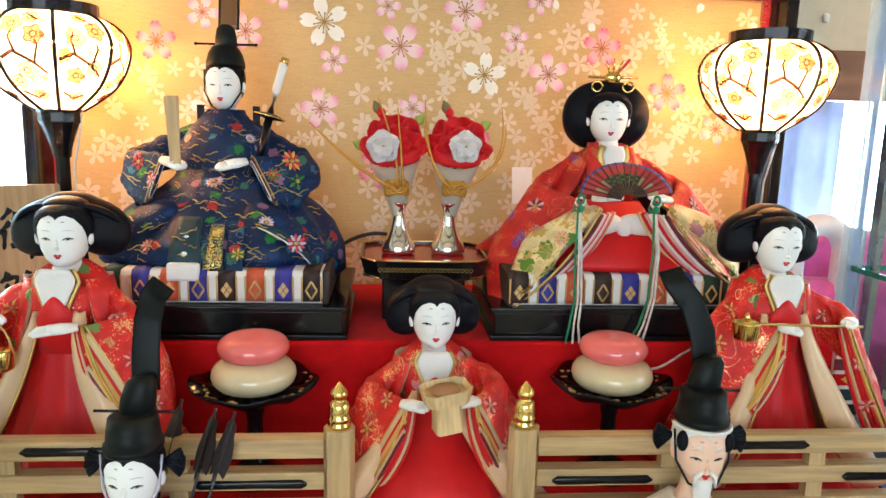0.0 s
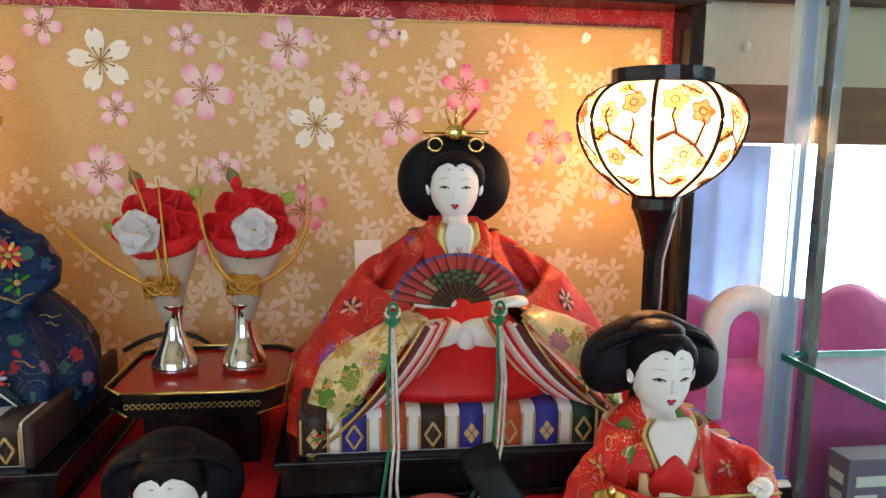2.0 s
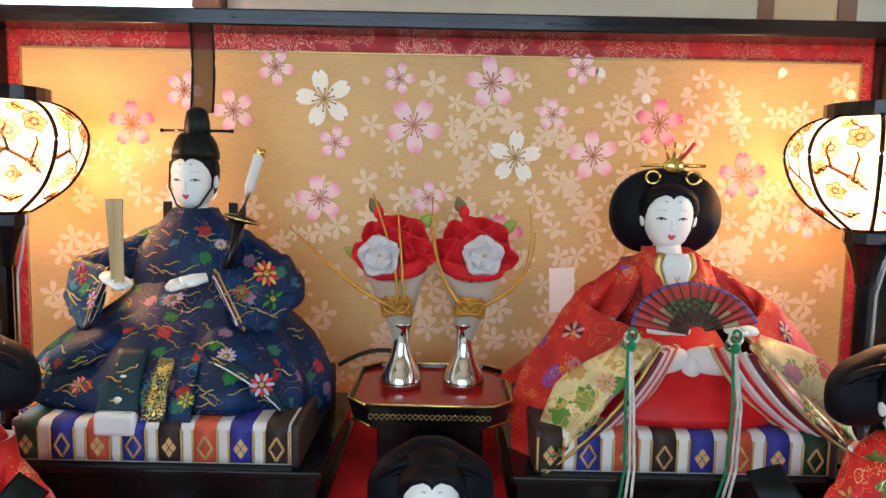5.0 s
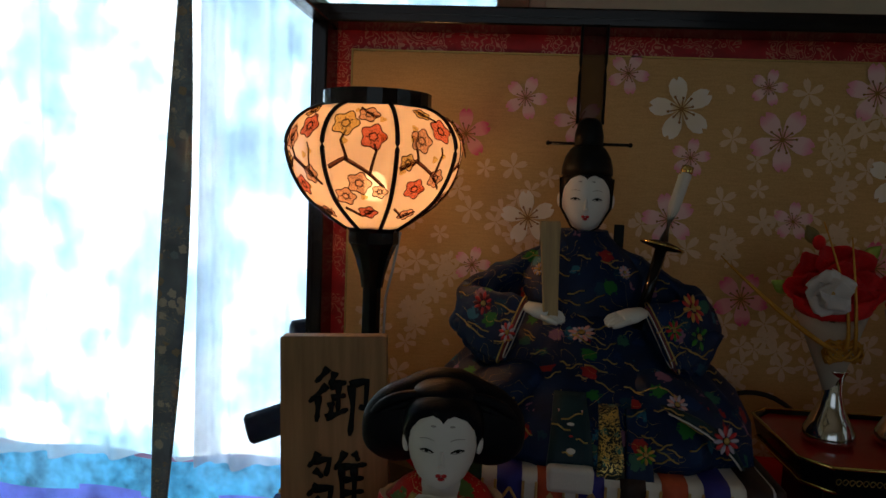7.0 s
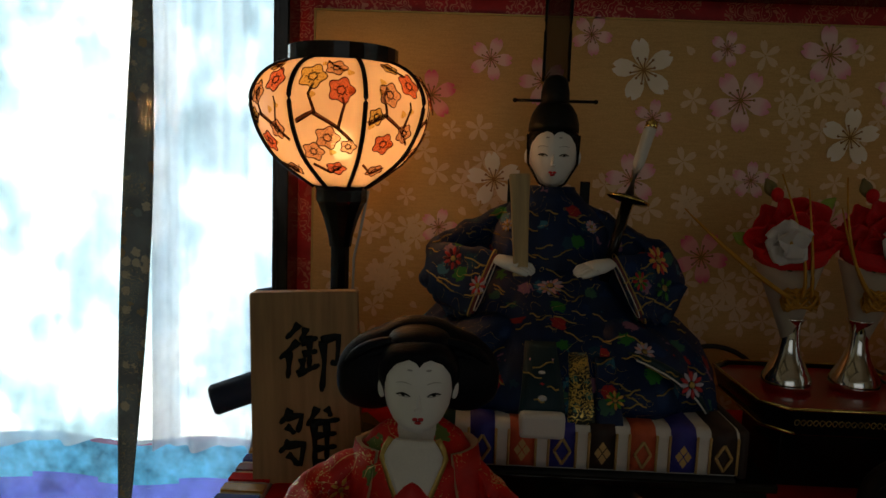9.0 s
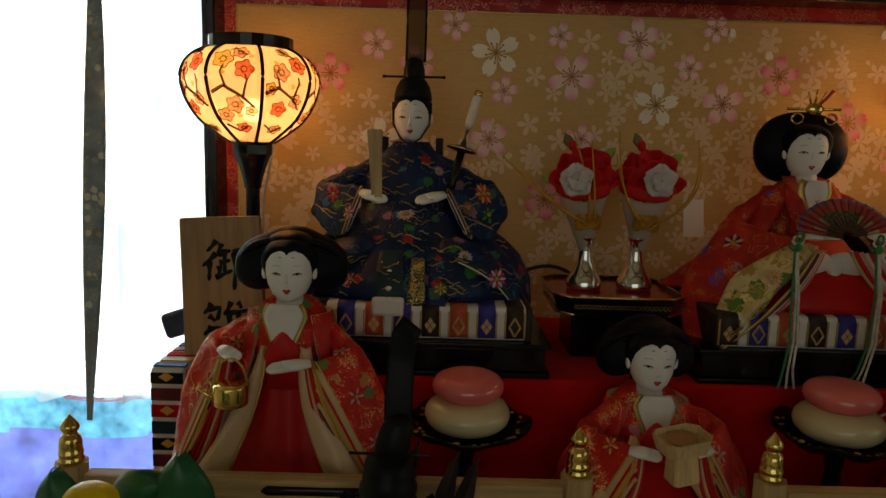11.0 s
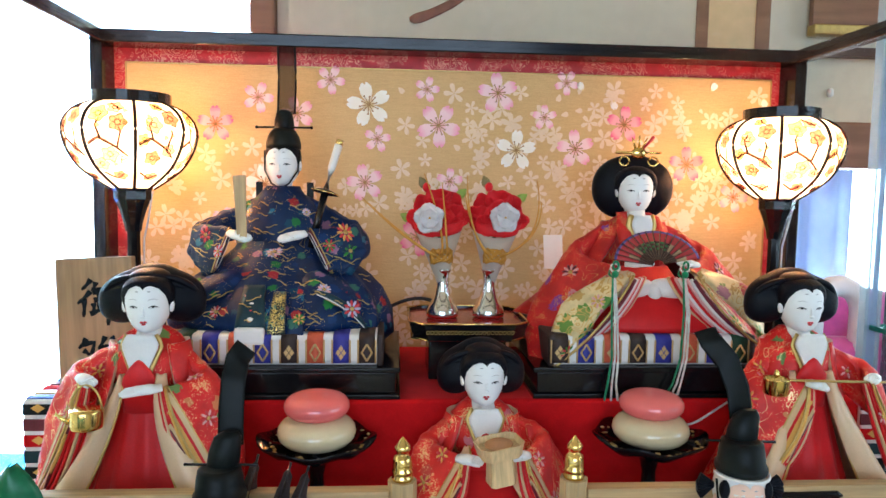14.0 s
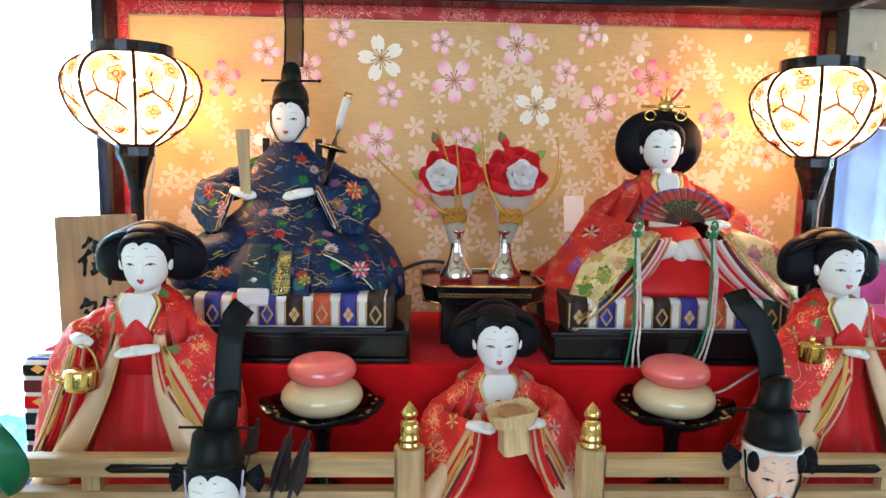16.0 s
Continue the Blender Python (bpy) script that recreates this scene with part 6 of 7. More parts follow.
vase = thing("silver_vase", (0.014, 0.657, TOP + 0.0568), "small polished silver vase on red lacquer tray", "vase", "silver vases")
bm = B()
lathe(bm, ((0.012, 0), (0.0158, 0.0015), (0.0162, 0.004), (0.0154, 0.009), (0.0120, 0.016), (0.0084, 0.024), (0.0062, 0.033), (0.0058, 0.041), (0.0064, 0.0465), (0.0084, 0.0500), (0.0090, 0.0510), (0.0080, 0.0516), (0.0064, 0.0490), (0.005, 0.036)), 32)
part("body", bm, SILVER, vase)
vase.scale = (1.0, 1.0, 0.95)
copy_thing(vase, pose(0.061, 0.659, TOP + 0.0568))


def spray(x, y, lean, white_off, wires):
    """Paper-wrapped camellia with red petals, a white flower, gilt cord and wires."""
    z = TOP + 0.0542 + 0.036
    t = thing("camellia_spray", (x, y, z), "red and white silk camellia in a gold-tied paper cone", "artificial flower", "camellia sprays")
    t.rotation_euler = (0, radians(lean), 0)
    bm = B()
    sheet(bm, lambda u, v: ((0.0045 + 0.0185 * v ** 1.1) * math.cos(2 * math.pi * u) * 1.0, (0.0045 + 0.010 * v) * math.sin(2 * math.pi * u), 0.051 * v + 0.003 * v * math.cos(4 * math.pi * u)), 24, 6, 0.0004)
    cone = part("paper_cone", bm, CONEPAPER, t, "white tissue cone")
    bm = B()
    sheet(bm, lambda u, v: ((0.0238 + 0.004 * v) * math.cos(math.pi * (1.04 + 0.92 * u)), -0.0165 * abs(math.sin(math.pi * (1.04 + 0.92 * u))), 0.0495 + 0.011 * v + 0.006 * (2 * u - 1) ** 2), 14, 3, 0.0006)
    part("red_paper_band", bm, PETALRED, cone)
    for k, (px, pz, r) in enumerate(((0.001, 0.085, 0.0155), (-0.015, 0.077, 0.0150), (0.016, 0.078, 0.0150), (-0.022, 0.064, 0.0145), (0.022, 0.064, 0.0145), (0.001, 0.068, 0.017), (-0.012, 0.056, 0.013), (0.012, 0.056, 0.013))):
        bm = B()
        px, pz, r = px * 0.84, 0.072 + (pz - 0.070) * 0.80, r * 0.86
        yo = 0.002 + 0.003 * (k % 2) - 0.0045 * (k > 2) - 0.003 * (k > 4)

        def pf(u, v, px=px, pz=pz, r=r, yo=yo, k=k):
            a, q = 2 * math.pi * u, v
            rr = r * q * (1 + (0.13 * math.sin(3 * a + 2 * k) + 0.10 * abs(math.sin(3.5 * a + k)) - 0.05) * q)
            return (px + rr * math.cos(a), yo - 0.005 * q * q + 0.0035 * math.sin(4 * a + k) * q * q, pz + rr * math.sin(a))
        sheet(bm, lambda u, v: pf(u, 0.03 + 0.97 * v), 28, 5, 0.0006)
        part("red_petal", bm, PETALRED, t)
    wx, wz = white_off
    for k in range(9):
        bm = B()
        a0, big = k * 2 * math.pi / (5 if k < 5 else 4) + 0.4, 1.12 if k < 5 else 0.66

        def cup(u, v, a0=a0, big=big, k=k):
            w, q = (2 * u - 1) * 0.0094 * math.sin(math.pi * min(0.97, 0.12 + 0.86 * v)) ** 0.7, 0.0135 * v * big
            dep = -0.0180 - 0.0008 * (k % 2) - 0.003 * (k > 4) - (0.004 if k < 5 else 0.010) * v * v + 0.003 * (2 * u - 1) ** 2 + 0.0008 * math.sin(9 * u + k)
            return (wx + q * math.cos(a0) - w * math.sin(a0), dep, wz + q * math.sin(a0) + w * math.cos(a0))
        sheet(bm, cup, 8, 10, 0.0005)
        part("white_petal", bm, PETALWHITE, t)
    bm = B()
    ball(bm, (wx, -0.0215, wz), (0.0018, 0.0016, 0.0018), 0, 10, 6)
    part("flower_heart", bm, OCHRE, t)
    for sx, kx, ex, ez in wires:
        bm = B()
        tube(bm, arc((sx * 0.006, -0.0175, 0.031), (kx, -0.0215, 0.050), (ex, -0.013, ez), 14), [0.0015 - 0.00007 * i for i in range(15)], 6)
        part("gilt_wire", bm, GILTWIRE, t)
    for k in range(6):
        bm = B()
        tube(bm, [(0.0108 * math.cos(a + k), -0.0120 - 0.0006 * k - 0.003 * abs(math.sin(a)), 0.030 + (0.0075 - 0.0006 * k) * math.sin(2 * a + k * 0.7)) for a in (i * math.pi / 8 for i in range(17))], 0.0010, 6)
        part("gilt_knot", bm, GILTWIRE, t)
    for lx, lz, a, m in ((-0.029, 0.068, 2.6, LEAFLIGHT), (-0.012, 0.100, 2.0, TWIG), (0.022, 0.088, 0.7, LEAFLIGHT)):
        bm = B()
        sheet(bm, lambda u, v, lx=lx, lz=lz, a=a: (lx + math.cos(a) * 0.014 * (v - 0.3) - math.sin(a) * 0.0045 * (2 * u - 1) * math.sin(math.pi * min(0.98, v + 0.02)), 0.001 + 0.001 * abs(2 * u - 1), lz + math.sin(a) * 0.014 * (v - 0.3) + math.cos(a) * 0.0045 * (2 * u - 1) * math.sin(math.pi * min(0.98, v + 0.02))), 4, 8, 0.0005)
        part("leaf", bm, m, t)
    bm = B()
    ball(bm, (-0.010, -0.002, 0.098), (0.004, 0.004, 0.005), 0, 10, 8)
    part("bud", bm, PETALRED, t)
    bm = B()
    tube(bm, [(0, 0, -0.020), (0, 0, 0.07)], 0.0018, 6)
    part("stalk", bm, LEAF, t)


spray(0.013, 0.657, -4, (-0.010, 0.068), ((-1, -0.034, -0.068, 0.086), (-1, -0.038, -0.074, 0.092), (0, 0.006, -0.012, 0.112), (1, 0.006, 0.005, 0.102)))
spray(0.062, 0.659, 4, (0.006, 0.069), ((-1, -0.030, -0.034, 0.108), (-1, -0.026, -0.034, 0.088), (1, 0.050, 0.036, 0.108), (1, 0.046, 0.042, 0.088)))

bm = B()
tube(bm, arc((-0.045, 0.735, TOP + 0.05), (0.0, 0.745, TOP + 0.078), (0.030, 0.735, TOP + 0.045), 10) + [V((0.05, 0.735, TOP + 0.004)), V((0.09, 0.74, TOP + 0.003))], 0.0020, 8)
solid("lamp_cable", bm, CABLE, "black electric cable looping behind the tray", "cable")
bm = B()
box(bm, -0.012, 0.012, -0.0004, 0.0004, 0.0, 0.040)
ob = solid("paper_tag", bm, WHITEPAPER, "small white paper card leaning on the gold screen", "paper tag", at=(0.152, 0.764, 1.118))
ob.rotation_euler = (radians(-8), 0, radians(12))

# ---- rice cake stands ----
ms = thing("rice_cake_stand", (-0.097, 0.520, MID), "round black lacquer stand holding rice cakes", "offering stand", "rice cake stands")
bm = B()
lathe(bm, ((0.026, 0), (0.028, 0.003), (0.020, 0.007), (0.008, 0.014), (0.0065, 0.040), (0.010, 0.052), (0.020, 0.056)), 20)
part("pedestal", bm, LACQUER, ms)
bm = B()
loft(bm, [[V((p.x, p.y, z + 0.0016 * math.cos(6 * i * 2 * math.pi / 48))) for i, p in enumerate(ell_ring((0, 0, 0), r, r * 0.95, 48, pleat=0.025, pn=6))] for z, r in ((0.055, 0.020), (0.058, 0.040), (0.0655, 0.054), (0.0665, 0.0535), (0.0610, 0.040), (0.0590, 0.018))], 0)
dish = part("dish", bm, LACQUER, ms, "black lacquer dish with gold flecks")
bm = B()
rnd = random.Random(3)
for _ in range(46):
    a, r = rnd.uniform(0, 6.28), rnd.uniform(0.038, 0.050)
    z = 0.0610 + (r - 0.040) / 0.0135 * 0.0055
    ball(bm, (r * math.cos(a), r * 0.95 * math.sin(a), z + 0.0006), (rnd.uniform(0.001, 0.0035), rnd.uniform(0.001, 0.003), 0.0006), 0, 6, 4)
part("gold_dusting", bm, DULLGOLD, dish)
mc = thing("rice_cake", (-0.097, 0.520, MID + 0.0722), "stacked pink and cream glazed rice cakes", "rice cake", "rice cakes")
bm = B()
lathe(bm, [(0.0355 * math.cos(t) ** 0.58, 0.0195 + 0.0195 * math.sin(t)) for t in [radians(a) for a in (-89.5, -84, -72, -55, -40, -20, 0, 20, 40, 55, 66, 75, 82, 87, 89.5)]], 40)
part("cream_cake", bm, MOCHI_WHITE, mc)
bm = B()
lathe(bm, [(0.0298 * math.cos(t) ** 0.50, 0.0500 + 0.0150 * math.sin(t)) for t in [radians(a) for a in (-89.5, -84, -72, -55, -40, -20, 0, 20, 40, 55, 66, 75, 82, 87, 89.5)]], 40)
part("pink_cake", bm, MOCHI_RED, mc)
ms.scale, mc.scale = (0.89, 0.89, 1.21), (0.90, 0.90, 0.69)
copy_thing(ms, pose(0.182, 0.520, MID))
copy_thing(mc, pose(0.182, 0.520, MID + 0.0722))

# ---- fence ----
for x0, x1, posts in ((-0.354, -0.028, (-0.354, -0.028)), (0.098, 0.424, (0.098, 0.424))):
    fx = (x0 + x1) / 2
    fen = thing("miniature_fence", (fx, 0.448, MID), "pale wooden miniature palace fence with gilt finials", "fence", "miniature fences")
    for p in posts:
        bm = B()
        loft(bm, [ell_ring((p - fx, 0, z), 0.0105, 0.0105, 8) for z in (0.0, 0.0725, 0.074)], 0, smooth=False)
        po = part("post", bm, PALEWOODZ, fen)
        bm = B()
        lathe(bm, ((0.0074, 0.074), (0.0078, 0.0750), (0.0078, 0.0768), (0.0070, 0.0776), (0.0072, 0.0790), (0.0076, 0.0800), (0.0076, 0.0814), (0.0069, 0.0822), (0.0071, 0.0850), (0.0068, 0.0890), (0.0060, 0.0915), (0.0044, 0.0928), (0.0040, 0.0940), (0.0052, 0.0955), (0.0060, 0.0975), (0.0052, 0.0995), (0.0034, 0.1020), (0.0014, 0.1045), (0.0003, 0.1060)), 20, c=(p - fx, 0, 0))
        part("finial", bm, GOLD, po, "polished gold onion finial")
    for za, zb in ((0.0540, 0.0675), (0.0315, 0.0440), (0.0090, 0.0200)):
        bm = B()
        box(bm, x0 - fx + 0.0095, x1 - fx - 0.0095, -0.006, 0.006, za, zb, 0, 0.001)
        part("rail", bm, PALEWOOD, fen)
    for q in range(1, 3):
        bx = x0 + (x1 - x0) * q / 3.0 - fx + (0.003 if x0 < 0 else -0.005)
        for za, zb in ((0.0440, 0.0540), (0.0200, 0.0315), (0.0, 0.0090)):
            bm = B()
            box(bm, bx - 0.006, bx + 0.006, -0.004, 0.004, za, zb)
            part("baluster", bm, PALEWOODZ, fen)
    for a, b, z in ((-0.231, -0.160, 0.0605), (-0.123, -0.049, 0.036), (0.118, 0.189, 0.036), (0.232, 0.301, 0.0605), (0.329, 0.398, 0.036), (-0.318, -0.262, 0.036)):
        if not (x0 < a < x1):
            continue
        bm = B()
        loft(bm, [ell_ring((a - fx + (b - a) * t, -0.0062, z), r, 0.0016, 10, V((0, 0, 1)), V((0, 1, 0))) for t, r in ((0, 0.0008), (0.05, 0.0034), (0.5, 0.0030), (0.95, 0.0034), (1, 0.0008))], 0)
        part("metal_fitting", bm, LACQUER, fen, "black engraved metal fitting")

# arrows behind the young attendant
arrow = thing("miniature_arrow", (-0.155, 0.436, LOW), "miniature dark feathered arrow standing upright", "arrow", "arrows")
arrow.rotation_euler = (0, radians(15.5), 0)
bm = B()
tube(bm, [(0, 0, 0), (0, 0, 0.184)], 0.0010, 6)
part("shaft", bm, BLACK, arrow)
FEATHER = plain("dark_brown_feather", (0.030, 0.018, 0.018), 0.8, 0, 0.4, 300, 0.4)
for q in range(3):
    bm = B()
    a = q * 2.09 + 0.3
    sheet(bm, lambda u, v, a=a: (0.0068 * u * math.cos(a) * (0.55 + 0.45 * math.sin(math.pi * min(1, 0.15 + v))), 0.0068 * u * math.sin(a), 0.142 + 0.038 * v - 0.006 * u + 0.0006 * math.sin(60 * v)), 4, 14, 0.0006)
    part("feather", bm, FEATHER, arrow)
copy_thing(arrow, pose(-0.147, 0.433, LOW, 0, 17, 0))
copy_thing(arrow, pose(-0.174, 0.434, LOW, 0, 14.5, 20))
copy_thing(arrow, pose(0.222, 0.434, LOW, 0, 4, 15))

# ---- citrus tree ----
tree = thing("miniature_citrus_tree", (-0.284, 0.372, LOW), "miniature artificial citrus tree with glossy green leaves", "artificial plant")
bm = B()
lathe(bm, ((0.016, 0), (0.018, 0.002), (0.022, 0.026), (0.020, 0.027), (0.018, 0.022)), 8, smooth=False)
part("pot", bm, LACQUER, tree)
bm = B()
tube(bm, [(0, 0, 0.02), (0.003, 0, 0.08), (-0.002, -0.002, 0.13), (0.004, -0.004, 0.172)], [0.004, 0.0034, 0.0028, 0.002], 8)
for e in ((-0.026, -0.006, 0.165), (0.030, -0.006, 0.170), (0.012, -0.012, 0.178), (-0.012, -0.010, 0.15)):
    tube(bm, [(0, 0, 0.12), (e[0] * 0.6, e[1] * 0.6, e[2] - 0.018), e], [0.0022, 0.0016, 0.001], 6)
part("trunk", bm, DARKWOOD, tree)
for lx, ly, lz, ang, ln, wd in ((-0.026, -0.012, 0.176, 100, 0.036, 0.013), (0.036, -0.012, 0.182, 95, 0.042, 0.015), (0.006, -0.008, 0.186, 20, 0.036, 0.010), (-0.028, -0.014, 0.158, 170, 0.032, 0.012), (0.010, -0.016, 0.160, -25, 0.034, 0.012), (-0.006, -0.012, 0.150, 250, 0.034, 0.012), (0.034, -0.010, 0.150, -60, 0.032, 0.013)):
    bm = B()
    ca, sa = math.cos(radians(ang)), math.sin(radians(ang))
    sheet(bm, lambda u, v: (lx + ca * ln * (v - 0.35) - sa * wd * (2 * u - 1) * math.sin(math.pi * min(0.985, 0.03 + v * 0.97)) ** 0.8, ly + 0.006 * abs(2 * u - 1) ** 1.5 - 0.010 * math.sin(2.4 * v), lz + sa * ln * (v - 0.35) + ca * wd * (2 * u - 1) * math.sin(math.pi * min(0.985, 0.03 + v * 0.97)) ** 0.8), 8, 12, 0.0007)
    part("leaf", bm, LEAF, tree)
bm = B()
ball(bm, (-0.003, -0.034, 0.1925), (0.0133, 0.011, 0.0094), 0, 20, 12)
tube(bm, [(0.0, -0.004, 0.168), (-0.002, -0.028, 0.188)], 0.0012, 6)
part("fruit", bm, FRUIT, tree, "bright yellow citrus fruit")

# ---- signboard ----
board = thing("wooden_signboard", (-0.300, 0.604, TOP), "pale wooden signboard with brushed black characters", "signboard")
board.rotation_euler = (radians(-3), radians(-2.5), radians(4))
bm = B()
loft(bm, [[V((-w, -0.006, z)), V((w, -0.006, z)), V((w, 0.006, z)), V((-w, 0.006, z))] for z, w in ((0, 0.0335), (0.118, 0.0325), (0.119, 0.0315))], 0, smooth=False)
part("board", bm, SIGNWOOD, board)


def brushed(strokes, size, cz):
    """A brushed character: each stroke swells where the brush presses and thins where it lifts."""
    bm = B()
    for pts in strokes:
        fine = []
        for a, b in zip(pts, pts[1:]):
            fine += [(a[0] + (b[0] - a[0]) * t / 5, a[1] + (b[1] - a[1]) * t / 5) for t in range(5)]
        fine.append(pts[-1])
        n = len(fine) - 1
        tube(bm, [(0.002 + size * x + size * 0.012 * math.sin(3 * i / n), -0.0064, cz + size * z) for i, (x, z) in enumerate(fine)], [size * (0.060 - 0.022 * i / n + 0.014 * math.cos(6 * i / n)) * (0.45 if i == n else 0.8 if i == 0 else 1) for i in range(n + 1)], 8, 0, 0.12, V((0, 1, 0)))
    part("character", bm, INK, board)


brushed([[(-0.12, 0.48), (-0.32, 0.26)], [(-0.14, 0.22), (-0.42, -0.04)], [(-0.28, 0.06), (-0.31, -0.34)], [(-0.02, 0.42), (-0.11, 0.22)], [(-0.10, 0.19), (0.15, 0.27)], [(0.02, 0.30), (0.01, -0.20)],
         [(-0.08, 0.02), (0.14, 0.07)], [(-0.09, -0.04), (-0.10, -0.24)], [(-0.17, -0.28), (0.17, -0.14)], [(0.20, 0.22), (0.45, 0.29), (0.42, -0.14), (0.33, -0.10)], [(0.22, 0.22), (0.23, -0.10), (0.19, -0.55)]], 0.041, 0.080)
brushed([[(-0.28, 0.46), (-0.44, 0.24)], [(-0.36, 0.33), (-0.12, 0.37), (-0.18, 0.10)], [(-0.35, 0.20), (-0.22, 0.08)], [(-0.30, -0.02), (-0.46, -0.20)], [(-0.38, -0.10), (-0.10, -0.07), (-0.16, -0.40), (-0.25, -0.34)], [(-0.34, -0.23), (-0.22, -0.35)], [(0.12, 0.48), (-0.04, 0.20)],
         [(0.06, 0.30), (0.06, -0.44)], [(0.25, 0.47), (0.32, 0.33)], [(0.06, 0.24), (0.45, 0.29)], [(0.06, 0.04), (0.40, 0.08)], [(0.06, -0.16), (0.40, -0.12)], [(0.06, -0.38), (0.48, -0.33)], [(0.25, 0.26), (0.24, -0.36)]], 0.041, 0.028)

# ---- hanging strap outside the case ----
bm = B()
sheet(bm, lambda u, v: (-0.402 - 0.020 * v + 0.004 * math.sin(3 * v) + (0.0020 + 0.0074 * math.sin(math.pi * min(1, max(0.0, v - 0.34) * 1.50)) ** 1.1) * (2 * u - 1), 0.612 + 0.006 * math.sin(4 * v), 1.62 - 0.66 * v), 4, 40, 0.0012)
strap = solid("woven_strap", bm, STRAP, "narrow dark woven strap hanging beside the case", "strap")
bm = B()
tube(bm, [(-0.402, 0.612, 2.45), (-0.402, 0.612, 1.615)], 0.0012, 6)
solid("hanging_string", bm, CABLE, "thin string from ceiling holding the strap", "string")

# ---- beyond the left glass: quilt and padded frame ----
bm = B()
sheet(bm, lambda u, v: (-2.2 + 2.0 * u, 1.962 + 0.006 * math.sin(30 * u), 0.13 + (0.345 + 0.010 * math.sin(9 * u) + 0.006 * math.sin(31 * u)) * v), 100, 24, 0.0015, 0, None,
      lambda u, v: 2 if v > 0.955 and math.sin(11 * u) > -0.6 else (0 if v > 0.64 + 0.03 * math.sin(30 * u) else 1))
solid("printed_sheer_panel", bm, [BLUESHEER, PURPLESHEER, REDSHEER], "blue and purple printed sheer panel glowing before the window", "sheer panel")
setting("sill_window", -2.3, -0.28, 1.80, 1.975, 0.0, 0.13, DARKWOOD, "low dark wooden sill under the window")
fr = thing("padded_frame", (-0.44, 0.90, 0.385), "metal frame with dark blue foam pads", "exercise frame")
for a, b in (((-0.025, -0.01, 0.582), (0.05, 0.02, 0.605)), ((0.022, -0.01, 0.686), (0.075, 0.02, 0.692))):
    bm = B()
    tube(bm, [a, V(a).lerp(V(b), 0.04), V(a).lerp(V(b), 0.96), b], [0.013, 0.0165, 0.0165, 0.013], 18)
    part("foam_pad", bm, DARKFOAM, fr)
bm = B()
tube(bm, [(0.04, 0.02, 0.70), (0.03, 0.018, 0.60), (0.012, 0.02, 0.50), (0.0, 0.02, 0.30), (0.0, 0.02, -0.385)], 0.009, 12)
part("tube", bm, plain("pale_blue_steel", (0.40, 0.50, 0.58), 0.35, 0.3), fr)

# ---- wall behind, above the case ----
scroll = thing("hanging_scroll", (0.16, 0.895, 1.36), "white paper hanging scroll with a rust brush stroke", "hanging scroll")
bm = B()
box(bm, -0.335, 0.205, -0.002, 0.002, 0.0, 0.70)
part("paper", bm, plain("aged_scroll_paper", (0.62, 0.54, 0.40), 0.8, 0, 0.10, 9, 0.05), scroll)
bm = B()
box(bm, -0.335, 0.204, -0.0045, -0.0022, 0.0, 0.042)
part("lower_mount", bm, brocade("mauve_mount_brocade", (0.36, 0.30, 0.28), (0.44, 0.36, 0.32), 120, 0.9, ((0.42, 0.30, 0.28), (0.34, 0.30, 0.32)), 60, 0.45), scroll, "greyish mauve brocade mount")
bm = B()
box(bm, 0.205, 0.222, -0.004, 0.004, 0.0, 0.70, 0, 0.001)
part("side_band", bm, BROWNWOOD, scroll)
bm = B()
box(bm, 0.288, 0.308, -0.004, 0.004, 0.0, 0.70, 0, 0.001)
part("side_band", bm, BROWNWOOD, scroll)
bm = B()
box(bm, 0.222, 0.288, -0.002, 0.002, 0.0, 0.70)
part("silk_margin", bm, CREAM, scroll)
bm = B()
tube(bm, arc((-0.178, -0.003, 0.068), (-0.150, -0.003, 0.072), (-0.095, -0.003, 0.108), 10), [0.003, 0.006, 0.007, 0.0065, 0.006, 0.006, 0.0055, 0.006, 0.005, 0.004, 0.002], 8, 0, 0.12, V((0, 1, 0)))
part("brush_stroke", bm, plain("rust_ink", (0.26, 0.10, 0.06), 0.8, 0, 0.5, 200, 0), scroll)
pic = thing("framed_picture", (0.68, 0.893, 1.425), "gilt framed picture hung high on the wall", "picture")
bm = B()
box(bm, -0.155, 0.155, -0.012, 0.008, 0.0, 0.014, 0, 0.002)
part("frame", bm, DULLGOLD, pic)
bm = B()
box(bm, -0.155, 0.155, -0.006, 0.004, 0.014, 0.24)
part("canvas", bm, BROWNWOOD, pic)
bm = B()
lathe(bm, ((0.002, 0), (0.004, 0.002), (0.004, 0.010), (0.002, 0.012)), 10)
solid("wall_hook", bm, WHITEPAPER, "small pale hook on the plaster wall", "hook", at=(0.565, 0.902, 1.345))

# ---- beyond the right glass ----
bm = B()
sheet(bm, lambda u, v: (0.445 + 0.140 * u, 0.872 + 0.006 * math.sin(22 * u), 0.70 + 0.545 * v), 30, 6, 0.002)
solid("curtain_lavender", bm, LAVENDER, "pale lavender curtain by the bright window", kind="structure")
couch = thing("covered_armchair", (0.70, 0.80, 0.0), "armchair under a magenta knitted blanket", "armchair")
bm = B()
sheet(bm, lambda u, v: (-0.24 + 0.60 * u, 0.060 - 0.10 * v - 0.012 * math.sin(9 * u), 1.075 - 0.055 * u * u - 0.32 * v ** 1.5 - 0.010 * math.sin(13 * u) + 0.006 * math.sin(40 * u)), 40, 14, 0.02)
part("blanket", bm, MAGENTA, couch)
bm = B()
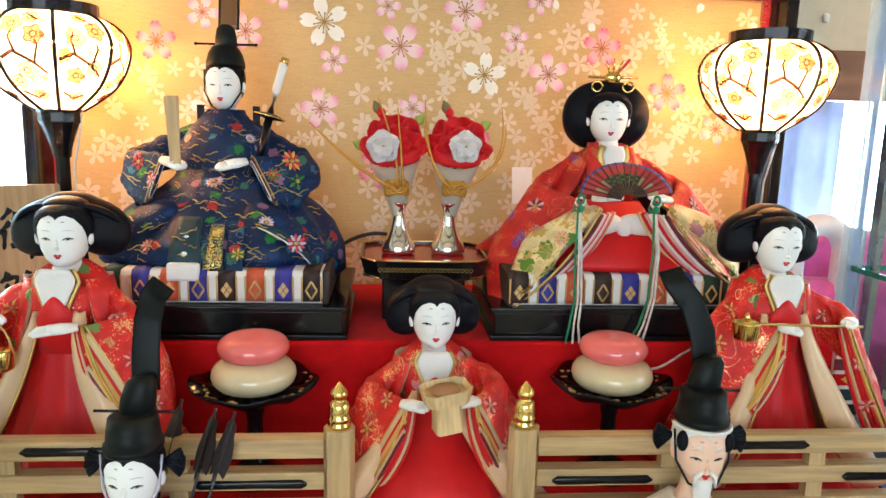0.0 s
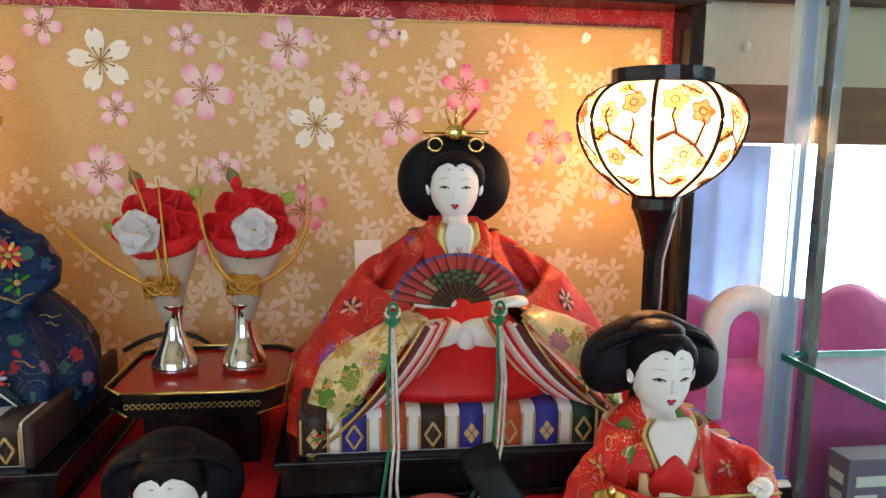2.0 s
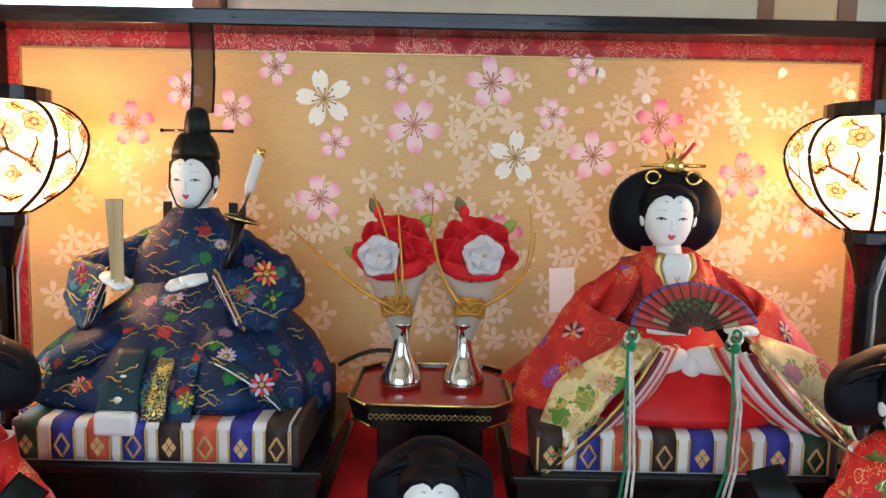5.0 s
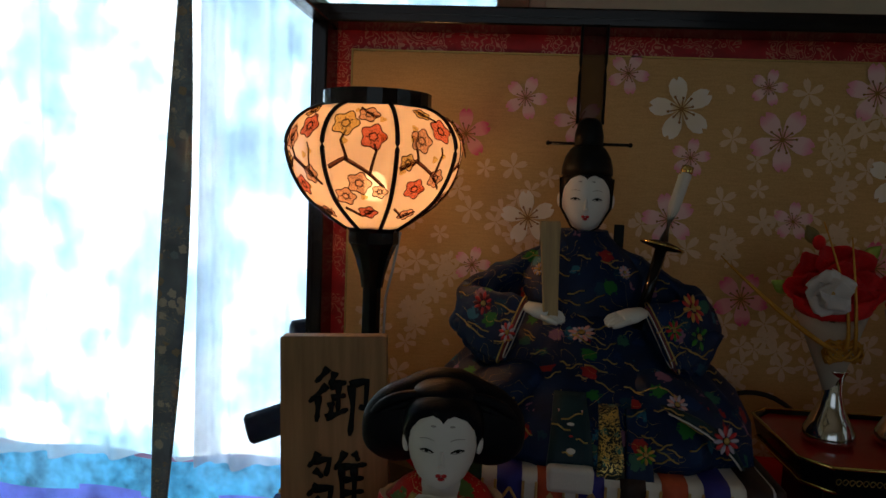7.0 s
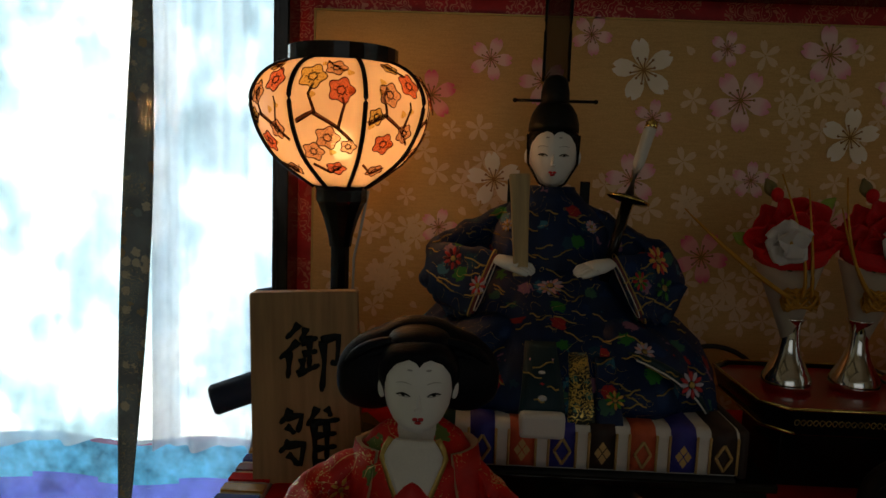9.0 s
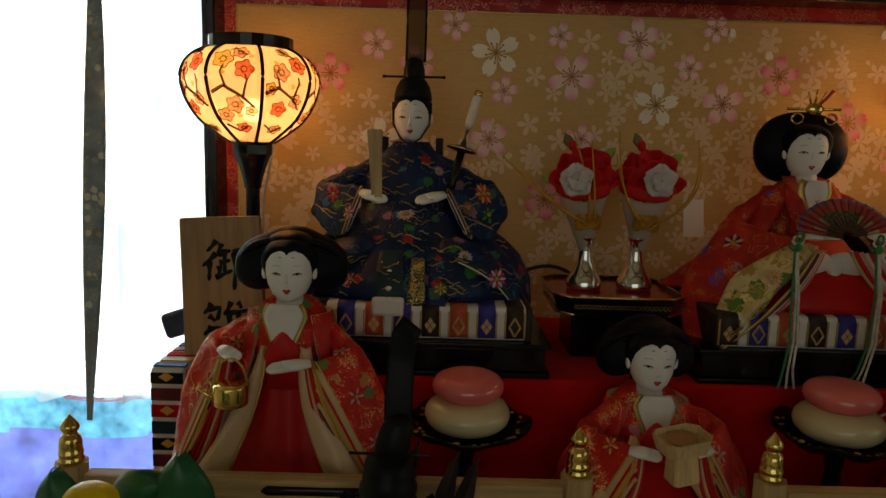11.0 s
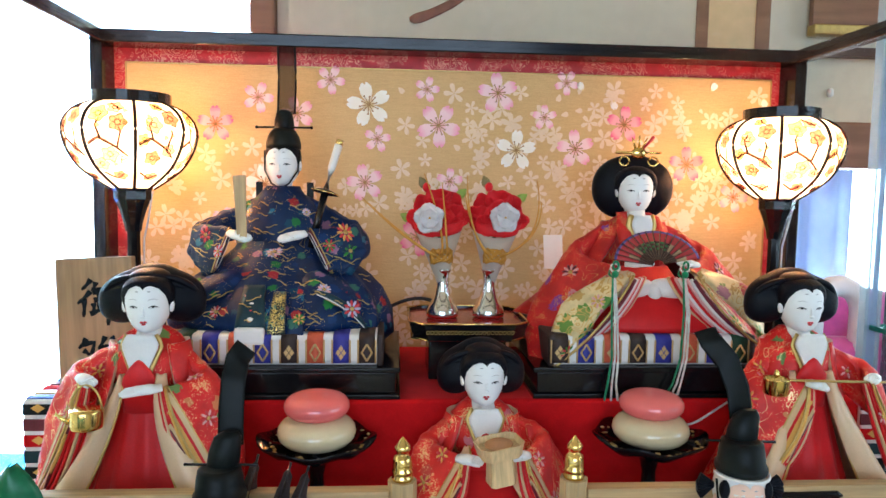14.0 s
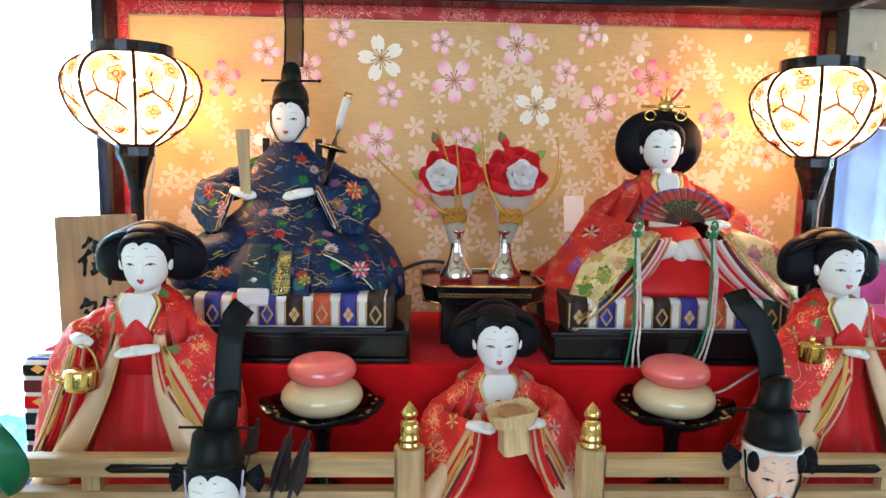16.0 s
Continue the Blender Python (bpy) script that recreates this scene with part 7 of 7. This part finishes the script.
box(bm, -0.25, 0.34, -0.02, 0.055, 0.0, 1.03, 0, 0.02)
part("backrest", bm, MAGENTA, couch)
hoop = thing("crocheted_hoop", (0.520, 0.790, 0.978), "white crocheted padded hoop over the chair back", "chair cover")
bm = B()
tube(bm, [(-0.032, 0, 0.0)] + [(-0.032 * math.cos(a), 0, 0.085 + 0.034 * math.sin(a)) for a in (i * math.pi / 12 for i in range(13))] + [(0.032, 0, 0.0)], 0.0135, 12, 0, 1.0, V((0, 1, 0)))
part("padded_arch", bm, CROCHET, hoop)

show = thing("glass_showcase", (0.75, 0.52, 0.80), "frameless glass showcase with a glass shelf", "showcase")
SX0, SX1, SY0, SY1 = 0.512 - 0.75, 0.30, -0.27, 0.735 - 0.52
for nm, q in (("back_glass", (SX0, SX1, SY1 - 0.005, SY1, 0.02, 0.72)), ("side_glass", (SX0, SX0 + 0.005, SY0, SY1 - 0.006, 0.02, 0.72))):
    bm = B()
    box(bm, *q)
    part(nm, bm, THICKGLASS, show).visible_shadow = False
# two pale glass edges; the wider grey strip is a dark reflection built as a part
for px in (SX0 - 0.002, SX0 + 0.014, SX0 + 0.030):
    bm = B()
    box(bm, px, px + (0.009 if px > SX0 + 0.02 else 0.0035), SY1 - 0.012, SY1 + 0.001, 0.02, 0.72, 0, 0.0006)
    part("edge_and_reflection_strip", bm, PALEGLASS if px < SX0 + 0.02 else REFLECTGREY, show)
bm = B()
box(bm, SX0 + 0.0025, SX0 + 0.0130, SY1 - 0.010, SY1 - 0.0075, 0.02, 0.72)
part("edge_seal", bm, paper("lilac_glass_edge", (0.66, 0.72, 0.98), 0.62, 0.6), show, "pale lilac glass edge")
bm = B()
box(bm, SX0 - 0.004, SX1, SY0, SY1 + 0.004, 0.0, 0.02, 0, 0.002)
part("base", bm, LACQUER, show)
bm = B()
box(bm, SX0 + 0.008, SX1, SY0, SY1 - 0.008, 0.2545, 0.2600)
shelf = part("shelf", bm, THICKGLASS, show, "clear glass shelf with green edge")
shelf.visible_shadow = False
bm = B()
box(bm, SX0 + 0.0055, SX0 + 0.0078, SY0, SY1 - 0.008, 0.2543, 0.2602)
box(bm, SX0 + 0.0055, SX1, SY1 - 0.0078, SY1 - 0.006, 0.2543, 0.2602)
part("shelf_edge", bm, GLASSEDGE, shelf)
carton = thing("small_carton", (0.60, 0.60, 0.9), "small dark printed carton", "box")
carton.location = (0.617, 0.740, 0.82)
bm = B()
box(bm, -0.042, 0.06, -0.04, -0.012, 0.0, 0.148, 0, 0.001)
part("body", bm, plain("dark_grey_card", (0.20, 0.17, 0.23), 0.55), carton)
for k in range(5):
    bm = B()
    box(bm, -0.0425, -0.042, -0.034, -0.016 - 0.003 * (k % 2), 0.122 - 0.018 * k, 0.132 - 0.018 * k)
    part("print_bar", bm, WHITEPAPER, carton)
    bm = B()
    box(bm, -0.034, -0.004 - 0.008 * (k % 2), -0.0406, -0.0400, 0.122 - 0.018 * k, 0.132 - 0.018 * k)
    part("print_bar", bm, WHITEPAPER, carton)
